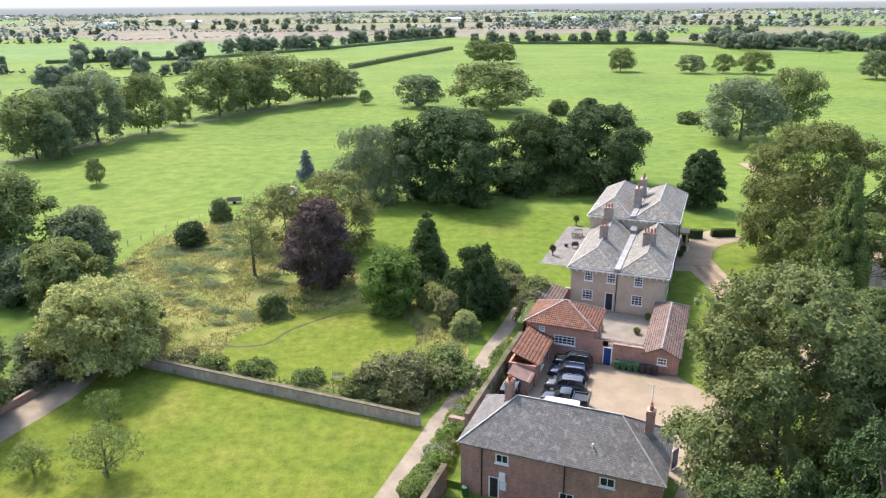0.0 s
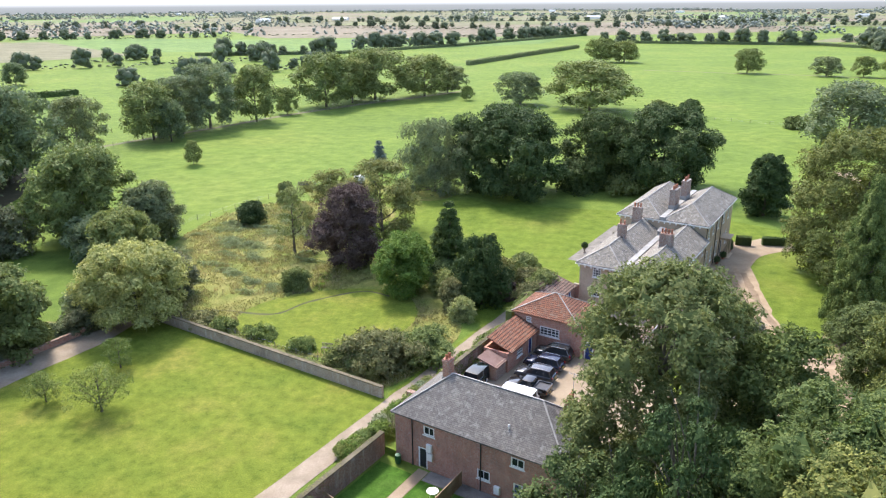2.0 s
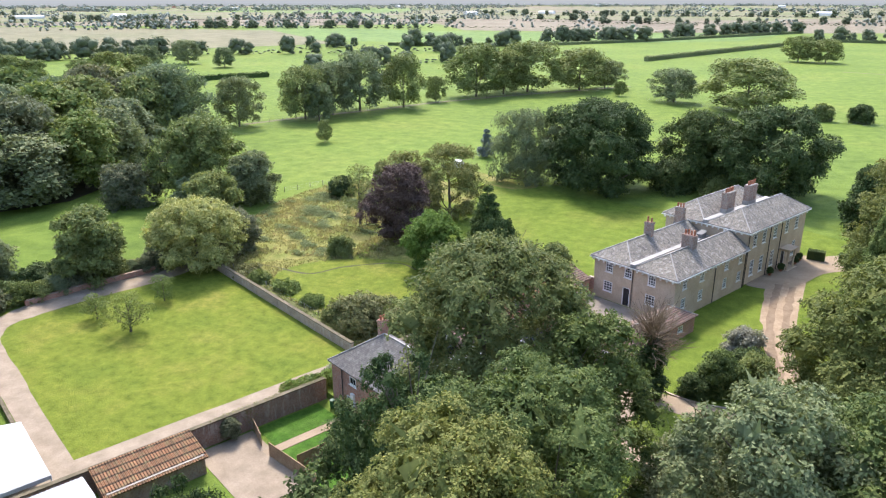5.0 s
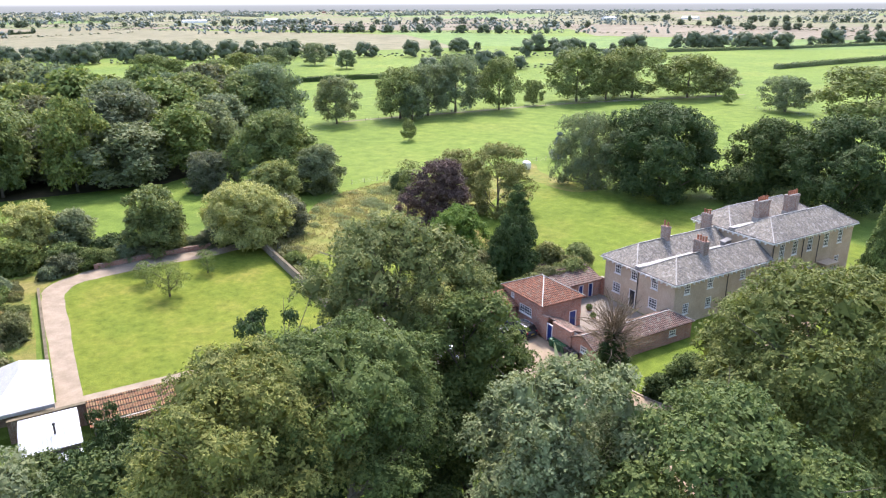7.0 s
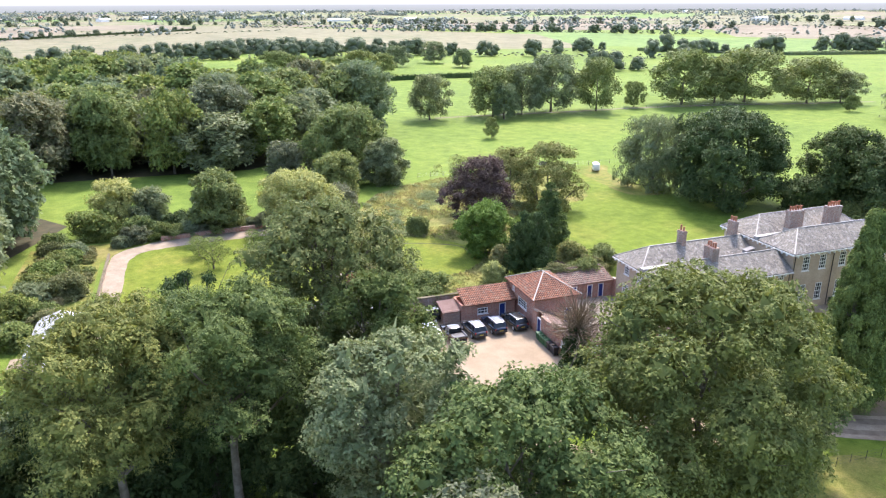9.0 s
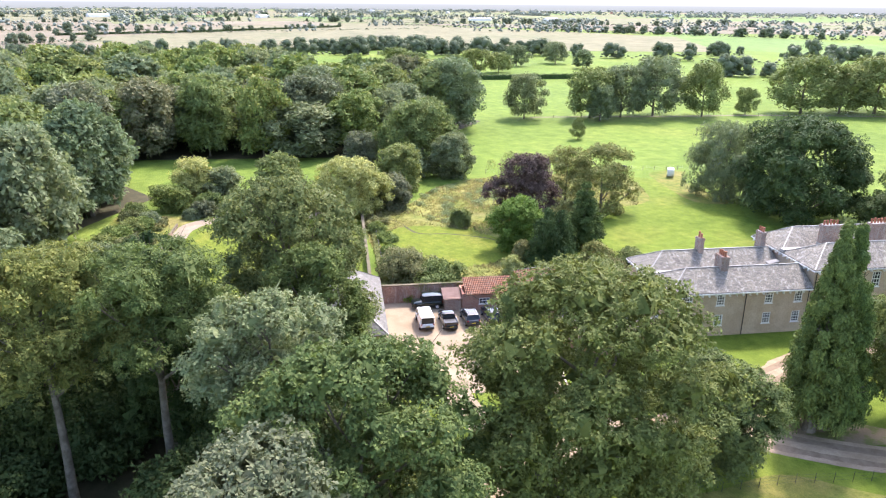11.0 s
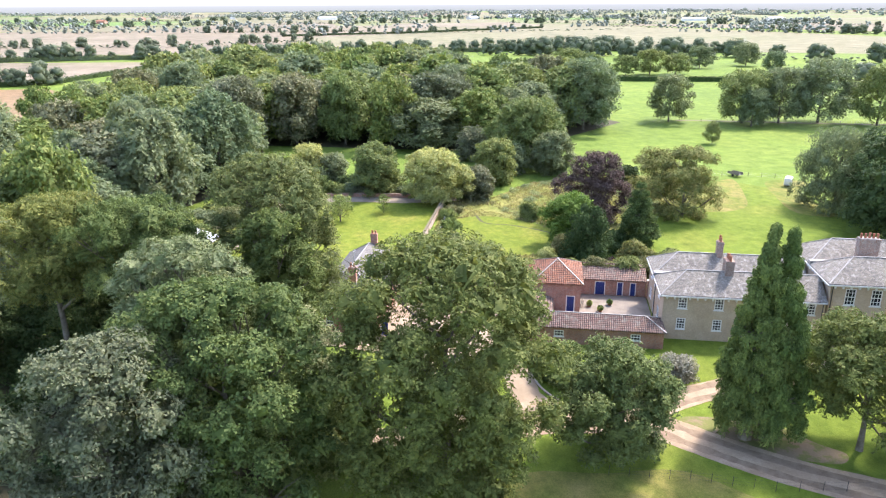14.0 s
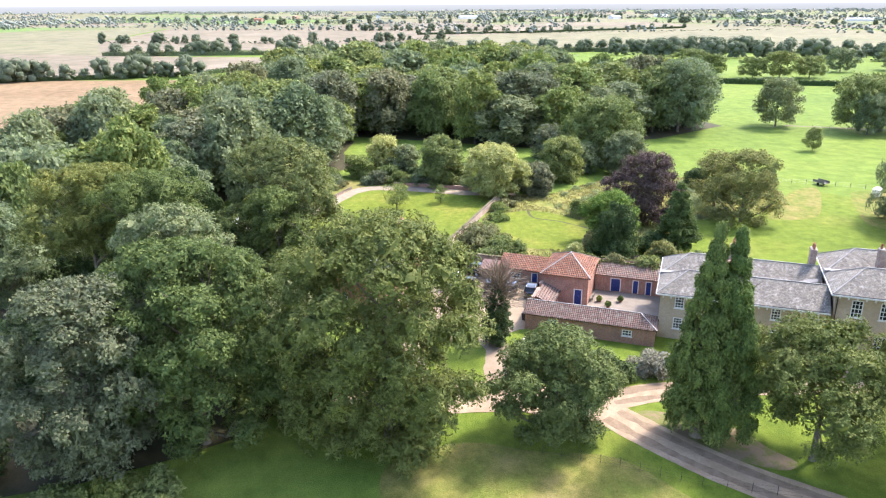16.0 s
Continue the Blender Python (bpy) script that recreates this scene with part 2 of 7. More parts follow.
M["tin"] = two_tone("white_metal_sheet", (0.36, 0.38, 0.4), (0.46, 0.475, 0.49), 0.6, 5.0, 0.6, 0.3, 0.1)
M["rubber"] = two_tone("tyre_rubber", (0.012, 0.012, 0.012), (0.025, 0.025, 0.025), 3.0, 20.0, 0.85)
M["alloy"] = two_tone("alloy", (0.45, 0.45, 0.46), (0.55, 0.55, 0.56), 3.0, 20.0, 0.35, 0.5, 0.05)
M["blue_grey"] = two_tone("blue_grey_paint", (0.22, 0.28, 0.33), (0.28, 0.35, 0.40), 1.0, 12.0, 0.5, 0.3, 0.05)
M["green_bin"] = two_tone("green_plastic", (0.02, 0.09, 0.035), (0.03, 0.115, 0.045), 2.0, 20.0, 0.5, 0.4, 0.05)
M["dark_bin"] = two_tone("dark_plastic", (0.02, 0.02, 0.024), (0.035, 0.035, 0.04), 2.0, 20.0, 0.5, 0.4, 0.05)
glass = Nodes("window_glass", 0.05, 0.35)
M["glass"] = glass.done(glass.ramp(glass.noise(0.7, 2.0), [(0.3, (0.012, 0.014, 0.016)), (0.7, (0.035, 0.038, 0.04))]))
M["leaf_oak"] = leaf_material("leaf_oak", (0.122, 0.162, 0.052), (0.21, 0.245, 0.08))
M["leaf_green"] = leaf_material("leaf_green", (0.117, 0.170, 0.044), (0.214, 0.248, 0.071))
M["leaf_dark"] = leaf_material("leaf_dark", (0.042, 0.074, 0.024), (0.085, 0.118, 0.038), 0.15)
# leaf green with a touch of blue haze put into it
M["leaf_wood"] = leaf_material("leaf_wood", (0.12, 0.163, 0.084), (0.2, 0.236, 0.12), 0.32, 0.36)
M["leaf_pale"] = leaf_material("leaf_pale", (0.108, 0.128, 0.066), (0.182, 0.19, 0.108))
M["leaf_walnut"] = leaf_material("leaf_walnut", (0.23, 0.265, 0.085), (0.42, 0.44, 0.175))
M["leaf_yellow"] = leaf_material("leaf_yellow", (0.121, 0.147, 0.041), (0.241, 0.236, 0.081))
M["leaf_olive"] = leaf_material("leaf_olive", (0.118, 0.132, 0.050), (0.22, 0.22, 0.095))
M["leaf_copper"] = leaf_material("leaf_copper", (0.072, 0.046, 0.038), (0.145, 0.10, 0.083), 0.12)
M["leaf_blue"] = leaf_material("leaf_blue_spruce", (0.13, 0.16, 0.145), (0.21, 0.245, 0.225), 0.1)
M["leaf_thuja"] = leaf_material("leaf_thuja", (0.075, 0.115, 0.03), (0.165, 0.21, 0.055), 0.15)
M["leaf_grey"] = leaf_material("leaf_grey", (0.165, 0.172, 0.12), (0.29, 0.29, 0.22), 0.2)
M["flower_white"] = leaf_material("white_blossom", (0.10, 0.14, 0.05), (0.34, 0.37, 0.24), 0.2)
# hedge and far leaves are greyed, the far ones paled: haze put into colour
M["leaf_hedge_hazed"] = leaf_material("leaf_hedge_hazed", (0.125, 0.148, 0.09), (0.195, 0.215, 0.135), 0.25, 0.3)
M["leaf_far_hazed"] = leaf_material("leaf_far_hazed", (0.225, 0.25, 0.21), (0.3, 0.325, 0.275), 0.2, 0.3)
# olive greyed to stand for haze over the far country
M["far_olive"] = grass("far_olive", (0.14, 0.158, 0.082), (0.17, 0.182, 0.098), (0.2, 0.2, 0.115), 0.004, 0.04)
M["verge"] = two_tone("worn_verge", (0.22, 0.165, 0.10), (0.155, 0.16, 0.05), 0.5, 6.0, 0.95, 0.1, 0.5, 0.45, 0.55)
M["rut"] = two_tone("worn_rut", (0.195, 0.14, 0.09), (0.265, 0.195, 0.13), 0.9, 9.0, 0.95, 0.1, 0.5)
M["dry_grass"] = grass("dry_grass", (0.13, 0.17, 0.035), (0.20, 0.19, 0.06), (0.26, 0.215, 0.10), 0.16, 0.8)
M["court"] = two_tone("courtyard_concrete", (0.2, 0.168, 0.132), (0.275, 0.235, 0.185), 0.5, 6.0, 0.9, 0.15, 0.2)
M["leaf_bright"] = leaf_material("leaf_bright", (0.10, 0.17, 0.03), (0.2, 0.27, 0.055))
M["leaf_sycamore"] = leaf_material("leaf_sycamore", (0.062, 0.1, 0.029), (0.132, 0.172, 0.051), 0.26)
M["leaf_layered"] = leaf_material("leaf_layered", (0.085, 0.118, 0.04), (0.165, 0.19, 0.066), 0.24)
M["cut_edge"] = two_tone("cut_turf_edge", (0.06, 0.065, 0.025), (0.09, 0.085, 0.04), 0.8, 8.0)
M["mossy_coping"] = two_tone("mossy_coping", (0.115, 0.1, 0.062), (0.19, 0.155, 0.105), 0.8, 8.0, 0.95, 0.1, 0.5)
M["leaf_ash"] = leaf_material("leaf_ash", (0.155, 0.185, 0.084), (0.265, 0.28, 0.138))
M["leaf_round_oak"] = leaf_material("leaf_round_oak", (0.075, 0.108, 0.034), (0.135, 0.168, 0.052), 0.18)
M["leaf_beech"] = leaf_material("leaf_beech", (0.1, 0.13, 0.036), (0.182, 0.202, 0.06))
M["leaf_great_oak"] = leaf_material("leaf_great_oak", (0.095, 0.12, 0.033), (0.18, 0.196, 0.055))

# ---- building helpers ----
ESTATE = pose(0, 0, 0, 0, 0, -19.5)   # the estate's own axes: u along the fronts, v up the drive


def en(u, v, z=0.0):
    """A place on the estate's axes, in the world."""
    return ESTATE @ Vector((u, v, z))


class Shape:
    """Corners and faces gathered into one mesh."""

    def __init__(self):
        self.v, self.f = [], []

    def face(self, *pts):
        n = len(self.v)
        self.v += [tuple(p) for p in pts]
        self.f.append(tuple(range(n, n + len(pts))))

    def box(self, x0, x1, y0, y1, z0, z1):
        n = len(self.v)
        self.v += [(x, y, z) for z in (z0, z1) for y in (y0, y1) for x in (x0, x1)]
        self.f += [tuple(n + i for i in q) for q in ((0, 2, 3, 1), (4, 5, 7, 6), (0, 1, 5, 4), (2, 6, 7, 3), (0, 4, 6, 2), (1, 3, 7, 5))]
        return self

    def beam(self, a, b, w, h=None):
        """A bar from a to b of width w and height h."""
        a, b, h = Vector(a), Vector(b), h or w
        d = (b - a).normalized()
        s = d.cross(Vector((0, 0, 1)))
        s = s.normalized() if s.length > 1e-3 else Vector((1, 0, 0))
        t = s.cross(d)
        n = len(self.v)
        for p in (a, b):
            self.v += [tuple(p + s * i * w / 2 + t * j * h / 2) for i, j in ((-1, -1), (1, -1), (1, 1), (-1, 1))]
        self.f += [tuple(n + i for i in q) for q in ((3, 2, 1, 0), (4, 5, 6, 7), (0, 1, 5, 4), (1, 2, 6, 5), (2, 3, 7, 6), (3, 0, 4, 7))]
        return self

    def tube(self, pts, radii, sides=8, cap=True):
        """A round bar through the points."""
        n, m = len(self.v), len(pts)
        pts = [Vector(p) for p in pts]
        for i, (p, r) in enumerate(zip(pts, radii)):
            d = (pts[min(i + 1, m - 1)] - pts[max(i - 1, 0)]).normalized()
            s = d.cross(Vector((0.3, 0.9, 0.1))).normalized()
            t = d.cross(s)
            self.v += [tuple(p + r * (math.cos(2 * math.pi * k / sides) * s + math.sin(2 * math.pi * k / sides) * t)) for k in range(sides)]
        for i in range(m - 1):
            for k in range(sides):
                a, b = n + i * sides + k, n + i * sides + (k + 1) % sides
                self.f.append((a, b, b + sides, a + sides))
        if cap:
            self.f += [tuple(range(n, n + sides))[::-1], tuple(range(n + (m - 1) * sides, n + m * sides))]
        return self

    def lathe(self, centre, rings, sides=10):
        """Rings of (radius, height) turned about an upright axis."""
        cx, cy, cz = centre
        return self.tube([(cx, cy, cz + z) for _, z in rings], [r for r, _ in rings], sides)

    def mesh(self, name, material):
        me = bpy.data.meshes.new(name)
        me.from_pydata(self.v, [], self.f)
        me.materials.append(material)
        me.update()
        return me


def part(name, shape, material, parent, label=""):
    """One mesh part under a thing or under a part."""
    ob = new(name, shape if isinstance(shape, bpy.types.Mesh) else shape.mesh(name, material))
    ob.parent = parent
    return tagged(ob, label)


def thing(name, label, category, m=None, group="", kind=""):
    """An empty at the base of a thing, which carries its parts."""
    ob = new(name)
    ob.empty_display_size = 0.3
    ob.matrix_basis = m if m is not None else Matrix()
    return tagged(ob, label, category, group, kind)


def smooth(me, angle=40):
    me.shade_smooth()
    me.set_sharp_from_angle(angle=radians(angle))
    return me


def wall_shape(s, axis, at, lo, hi, z0, z1, thick, holes=()):
    """A wall along an axis with openings (from, to, sill, head) cut right through it. thick reaches from 'at' inwards, and may be negative."""
    ss = sorted({lo, hi, *(h[0] for h in holes), *(h[1] for h in holes)})
    zs = sorted({z0, z1, *(h[2] for h in holes), *(h[3] for h in holes)})
    inner = at + thick
    pt = (lambda d, p, z: (d, p, z)) if axis == "x" else (lambda d, p, z: (p, d, z))

    def open_at(a, z):
        return any(h[0] < a < h[1] and h[2] < z < h[3] for h in holes)
    for a, b in zip(ss, ss[1:]):
        for p, q in zip(zs, zs[1:]):
            if open_at((a + b) / 2, (p + q) / 2):
                continue
            for d in (at, inner):
                s.face(pt(d, a, p), pt(d, b, p), pt(d, b, q), pt(d, a, q))
    for a, b, p, q in holes:
        for c in (a, b):
            s.face(pt(at, c, p), pt(inner, c, p), pt(inner, c, q), pt(at, c, q))
        for c in (p, q):
            s.face(pt(at, a, c), pt(at, b, c), pt(inner, b, c), pt(inner, a, c))
    for c in (lo, hi):
        s.face(pt(at, c, z0), pt(inner, c, z0), pt(inner, c, z1), pt(at, c, z1))
    s.face(pt(at, lo, z1), pt(at, hi, z1), pt(inner, hi, z1), pt(inner, lo, z1))
    return s


def on_wall(axis, at, thick):
    """Maps (along, depth from the outer face inwards, height) to the building's axes."""
    g = 1 if thick > 0 else -1
    return (lambda a, d, z: (at + g * d, a, z)) if axis == "x" else (lambda a, d, z: (a, at + g * d, z))


def flat_box(s, f, a0, a1, d0, d1, z0, z1):
    p, q = f(a0, d0, z0), f(a1, d1, z1)
    s.box(min(p[0], q[0]), max(p[0], q[0]), min(p[1], q[1]), max(p[1], q[1]), z0, z1)


def window(house, axis, at, thick, a0, a1, z0, z1, cols=3, rows=4, sill=True, material=None, name="window"):
    """A painted window in an opening: frame with glazing bars; panes and sill are its parts."""
    f = on_wall(axis, at, thick)
    s, w = Shape(), 0.12
    flat_box(s, f, a0, a0 + w, 0.02, 0.13, z0, z1)
    flat_box(s, f, a1 - w, a1, 0.02, 0.13, z0, z1)
    flat_box(s, f, a0 + w, a1 - w, 0.02, 0.13, z0, z0 + w)
    flat_box(s, f, a0 + w, a1 - w, 0.02, 0.13, z1 - w, z1)
    for i in range(1, cols):
        c = a0 + (a1 - a0) * i / cols
        flat_box(s, f, c - 0.033, c + 0.033, 0.05, 0.10, z0 + w, z1 - w)
    for i in range(1, rows):
        c = z0 + (z1 - z0) * i / rows
        k = 0.05 if rows % 2 == 0 and i == rows // 2 else 0.033
        flat_box(s, f, a0 + w, a1 - w, 0.045, 0.105, c - k, c + k)
    ob = part(name, s, material or M["white"], house)
    g = Shape()
    flat_box(g, f, a0 + 0.02, a1 - 0.02, 0.075, 0.09, z0 + 0.02, z1 - 0.02)
    part("pane", g, M["glass"], ob)
    # added dark slab behind the pane, in place of an unlit room
    b = Shape()
    flat_box(b, f, a0, a1, thick if thick > 0 else -thick, (thick if thick > 0 else -thick) + 0.02, z0, z1)
    part("blind", b, M["dark_bin"], ob, "dark panel standing in for the unlit room")
    if sill:
        q = Shape()
        flat_box(q, f, a0 - 0.08, a1 + 0.08, -0.07, 0.07, z0 - 0.09, z0)
        part("sill", q, M["white"], ob)
    return ob


def door(house, axis, at, thick, a0, a1, z0, z1, material, frame_material=None, glazed=False):
    """A planked door with frame and handle, set back in its opening."""
    f = on_wall(axis, at, thick)
    s, w = Shape(), 0.13
    flat_box(s, f, a0, a0 + w, 0.02, 0.14, z0, z1)
    flat_box(s, f, a1 - w, a1, 0.02, 0.14, z0, z1)
    flat_box(s, f, a0 + w, a1 - w, 0.02, 0.14, z1 - w, z1)
    ob = part("door", s, frame_material or M["white"], house)
    leaf = Shape()
    n = max(3, round((a1 - a0) / 0.18))
    for i in range(n):
        p, q = a0 + w + (a1 - a0 - 2 * w) * i / n, a0 + w + (a1 - a0 - 2 * w) * (i + 1) / n
        flat_box(leaf, f, p + 0.004, q - 0.004, 0.07, 0.115, z0 + 0.02, z1 - w)
    flat_box(leaf, f, a0 + w, a1 - w, 0.085, 0.12, z0 + 0.02, z1 - w)
    part("door_leaf", leaf, material, ob)
    h = Shape()
    flat_box(h, f, a1 - w - 0.16, a1 - w - 0.04, 0.03, 0.07, z0 + 1.0, z0 + 1.05)
    part("handle", h, M["iron"], ob)
    return ob


def roof_plane(s, pts, thick=0.12):
    """A sloping slab over a polygon of points."""
    d = Vector((0, 0, -thick))
    top = [Vector(p) for p in pts]
    s.face(*top)
    s.face(*[p + d for p in reversed(top)])
    for a, b in zip(top, top[1:] + top[:1]):
        s.face(a, a + d, b + d, b)


def ridge(house, name, material, a, b, w=0.13, h=0.06):
    """One ridge or hip roll, a part of its own."""
    a, b = Vector(a), Vector(b)
    return part(name, Shape().beam(a + Vector((0, 0, 0.03)), b + Vector((0, 0, 0.03)), w, h), material, house)


def chimney(house, x, y, z0, z1, wx, wy, pots, material, name="chimney"):
    """A stack with a stepped cap and clay pots."""
    s = Shape().box(x - wx / 2, x + wx / 2, y - wy / 2, y + wy / 2, z0, z1 - 0.3)
    s.box(x - wx / 2 - 0.06, x + wx / 2 + 0.06, y - wy / 2 - 0.06, y + wy / 2 + 0.06, z1 - 0.3, z1 - 0.12)
    s.box(x - wx / 2, x + wx / 2, y - wy / 2, y + wy / 2, z1 - 0.12, z1)
    ob = part(name, s, material, house)
    fl = Shape().box(x - wx / 2 - 0.05, x + wx / 2 + 0.05, y - wy / 2 - 0.05, y + wy / 2 + 0.05, z0, z0 + 0.75)
    part("flashing", fl, M["lead"], ob)
    n = len(pots)
    for i, hgt in enumerate(pots):
        k = (i + 0.5) / n - 0.5
        px, py = (x + k * wx, y) if wx >= wy else (x, y + k * wy)
        q = Shape().lathe((px, py, z1), [(0.15, 0), (0.13, hgt * 0.8), (0.16, hgt * 0.84), (0.15, hgt), (0.10, hgt), (0.10, hgt * 0.7)], 8)
        part("chimney_pot", q, M["pot"], ob)
    return ob

# ---- the ground ----
def sheet(name, pts, z, material, label, category, kind="structure", estate=False):
    """A level patch of ground over a polygon."""
    ps = [en(u, v) for u, v in pts] if estate else [Vector((x, y, 0)) for x, y in pts]
    bm = bmesh.new()
    bm.faces.new([bm.verts.new((p.x, p.y, z)) for p in ps])
    bmesh.ops.triangulate(bm, faces=bm.faces[:])
    bmesh.ops.recalc_face_normals(bm, faces=bm.faces[:])
    me = bpy.data.meshes.new(name)
    bm.to_mesh(me)
    bm.free()
    me.materials.append(material)
    return tagged(new(name, me), label, category, kind=kind)


def curve_pts(pts, steps=8, closed=False):
    """A smooth line through the points."""
    n = len(pts)
    out = []
    for i in range(n if closed else n - 1):
        p = [Vector((*pts[(i + k) % n if closed else min(max(i + k, 0), n - 1)], 0)) for k in (-1, 0, 1, 2)]
        for j in range(steps):
            t = j / steps
            q = 0.5 * ((2 * p[1]) + (p[2] - p[0]) * t + (2 * p[0] - 5 * p[1] + 4 * p[2] - p[3]) * t * t + (3 * p[1] - p[0] - 3 * p[2] + p[3]) * t ** 3)
            out.append((q.x, q.y))
    if not closed:
        out.append(tuple(pts[-1]))
    return out


def ribbon(name, pts, width, z, material, label, category, rough=0.25, steps=8, kind="structure", ruts=None):
    """A road or path along a line, with uneven edges and, where asked, worn wheel ruts as real dips."""
    line = curve_pts(pts, steps)
    s = Shape()
    rows = []
    cross = [(-0.5, 0), (0.5, 0)] if not ruts else [(-0.5, 0), (-0.36, 0.0), (-0.27, -ruts), (-0.16, -0.01), (0, 0.03), (0.16, -0.01), (0.27, -ruts), (0.36, 0.0), (0.5, 0)]
    for i, p in enumerate(line):
        a, b = line[max(i - 1, 0)], line[min(i + 1, len(line) - 1)]
        d = Vector((b[0] - a[0], b[1] - a[1], 0)).normalized()
        nrm = Vector((-d.y, d.x, 0))
        w = width[min(int(i / steps), len(width) - 1)] if isinstance(width, (list, tuple)) else width
        k = rough * noise.noise((p[0] * 0.4, p[1] * 0.4, 3.0))
        rows.append([Vector((p[0], p[1], z + dz)) + nrm * (c * w + (math.copysign(k, c) if abs(c) == 0.5 else 0)) for c, dz in cross])
    for r, q in zip(rows, rows[1:]):
        for k in range(len(cross) - 1):
            s.face(r[k], r[k + 1], q[k + 1], q[k])
    return tagged(new(name, s.mesh(name, material)), label, category, kind=kind)


def fall(u, v):
    """The ground lies lower in the cottage gardens, below the path's wall."""
    def ease(x, a, b):
        t = min(max((x - a) / (b - a), 0.0), 1.0)
        return t * t * (3 - 2 * t)
    edge = ease(v, 46, 56) if u > -1.6 else (1.0 if v > 49.0 else 0.0)
    return -0.65 * (1 - edge) * (1 if u > -20.4 else 0) * (1 - ease(u, -2, 10)) * ease(v, 6, 18)


def ground_mesh():
    us = [-4900, -1500, -400, -100, -40, -24, -20.45, -20.35, -16, -10, -6, -2, -1.5, 0, 2, 4, 6, 8, 10, 30, 100, 400, 1500, 4900]
    vs = [-4900, -1500, -400, -100, 0, 6, 9, 12, 15, 18, 30, 40, 44, 46, 48, 48.95, 49.05, 51, 53, 56, 70, 100, 400, 1500, 4900]
    s = Shape()
    s.v = [tuple(en(u, v, fall(u, v))) for v in vs for u in us]
    n = len(us)
    s.f = [(j * n + i, j * n + i + 1, (j + 1) * n + i + 1, (j + 1) * n + i) for j in range(len(vs) - 1) for i in range(n - 1)]
    return s.mesh("ground", M["pasture"])


tagged(new("ground", ground_mesh()), "bright green grazed pasture reaching to the horizon", "ground", kind="structure")

# fields beyond the park
FIELDS = [
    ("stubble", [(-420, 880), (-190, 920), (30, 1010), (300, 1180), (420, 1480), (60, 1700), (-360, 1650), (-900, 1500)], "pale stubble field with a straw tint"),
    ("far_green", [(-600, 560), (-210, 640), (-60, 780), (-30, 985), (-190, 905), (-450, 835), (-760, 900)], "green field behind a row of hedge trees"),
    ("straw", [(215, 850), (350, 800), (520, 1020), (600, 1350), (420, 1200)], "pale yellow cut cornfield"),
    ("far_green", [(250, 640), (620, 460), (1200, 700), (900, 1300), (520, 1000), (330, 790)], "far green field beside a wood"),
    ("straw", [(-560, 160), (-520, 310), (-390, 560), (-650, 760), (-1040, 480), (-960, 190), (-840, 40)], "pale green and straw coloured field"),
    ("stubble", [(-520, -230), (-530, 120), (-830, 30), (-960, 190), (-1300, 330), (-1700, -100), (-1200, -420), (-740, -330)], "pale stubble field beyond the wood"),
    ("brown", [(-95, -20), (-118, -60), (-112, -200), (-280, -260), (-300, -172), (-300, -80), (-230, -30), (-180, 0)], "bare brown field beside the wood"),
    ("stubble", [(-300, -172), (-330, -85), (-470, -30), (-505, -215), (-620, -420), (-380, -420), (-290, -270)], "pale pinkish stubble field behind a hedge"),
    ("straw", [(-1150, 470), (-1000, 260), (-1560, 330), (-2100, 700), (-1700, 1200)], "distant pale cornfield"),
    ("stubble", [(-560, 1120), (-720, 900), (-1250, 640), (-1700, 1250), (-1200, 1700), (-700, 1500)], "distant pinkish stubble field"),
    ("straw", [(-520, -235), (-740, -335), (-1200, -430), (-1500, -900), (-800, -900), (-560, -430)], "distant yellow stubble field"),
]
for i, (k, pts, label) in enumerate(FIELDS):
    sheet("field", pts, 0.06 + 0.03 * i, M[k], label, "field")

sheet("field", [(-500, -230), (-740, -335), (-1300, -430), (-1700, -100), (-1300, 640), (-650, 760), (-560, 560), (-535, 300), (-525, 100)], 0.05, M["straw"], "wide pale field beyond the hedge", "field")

# the wide country round the park
country = Shape()
for i in range(N_RING):
    p, q = 2 * math.pi * i / N_RING, 2 * math.pi * (i + 1) / N_RING
    country.face(*[(-100 + d * math.cos(a), 200 + d * math.sin(a), 0.42) for d, a in ((1300, p), (4750, p), (4750, q), (1300, q))])
tagged(new("far_country", country.mesh("far_country", M["far_olive"])), "olive farmland greyed by painted haze, reaching to the horizon", "ground", kind="structure")

# the patchwork of fields towards the horizon
patch_rng = random.Random(4)
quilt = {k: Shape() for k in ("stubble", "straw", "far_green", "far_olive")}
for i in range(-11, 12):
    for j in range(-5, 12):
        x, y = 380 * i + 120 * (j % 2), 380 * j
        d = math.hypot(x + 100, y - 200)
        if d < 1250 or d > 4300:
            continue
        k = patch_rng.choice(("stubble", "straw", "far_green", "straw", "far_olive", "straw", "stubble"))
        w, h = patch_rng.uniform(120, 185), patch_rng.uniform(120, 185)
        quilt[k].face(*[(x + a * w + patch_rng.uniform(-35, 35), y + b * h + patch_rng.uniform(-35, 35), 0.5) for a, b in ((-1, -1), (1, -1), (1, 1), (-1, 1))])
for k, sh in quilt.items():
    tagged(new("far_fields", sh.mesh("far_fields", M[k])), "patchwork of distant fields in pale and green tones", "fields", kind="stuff")

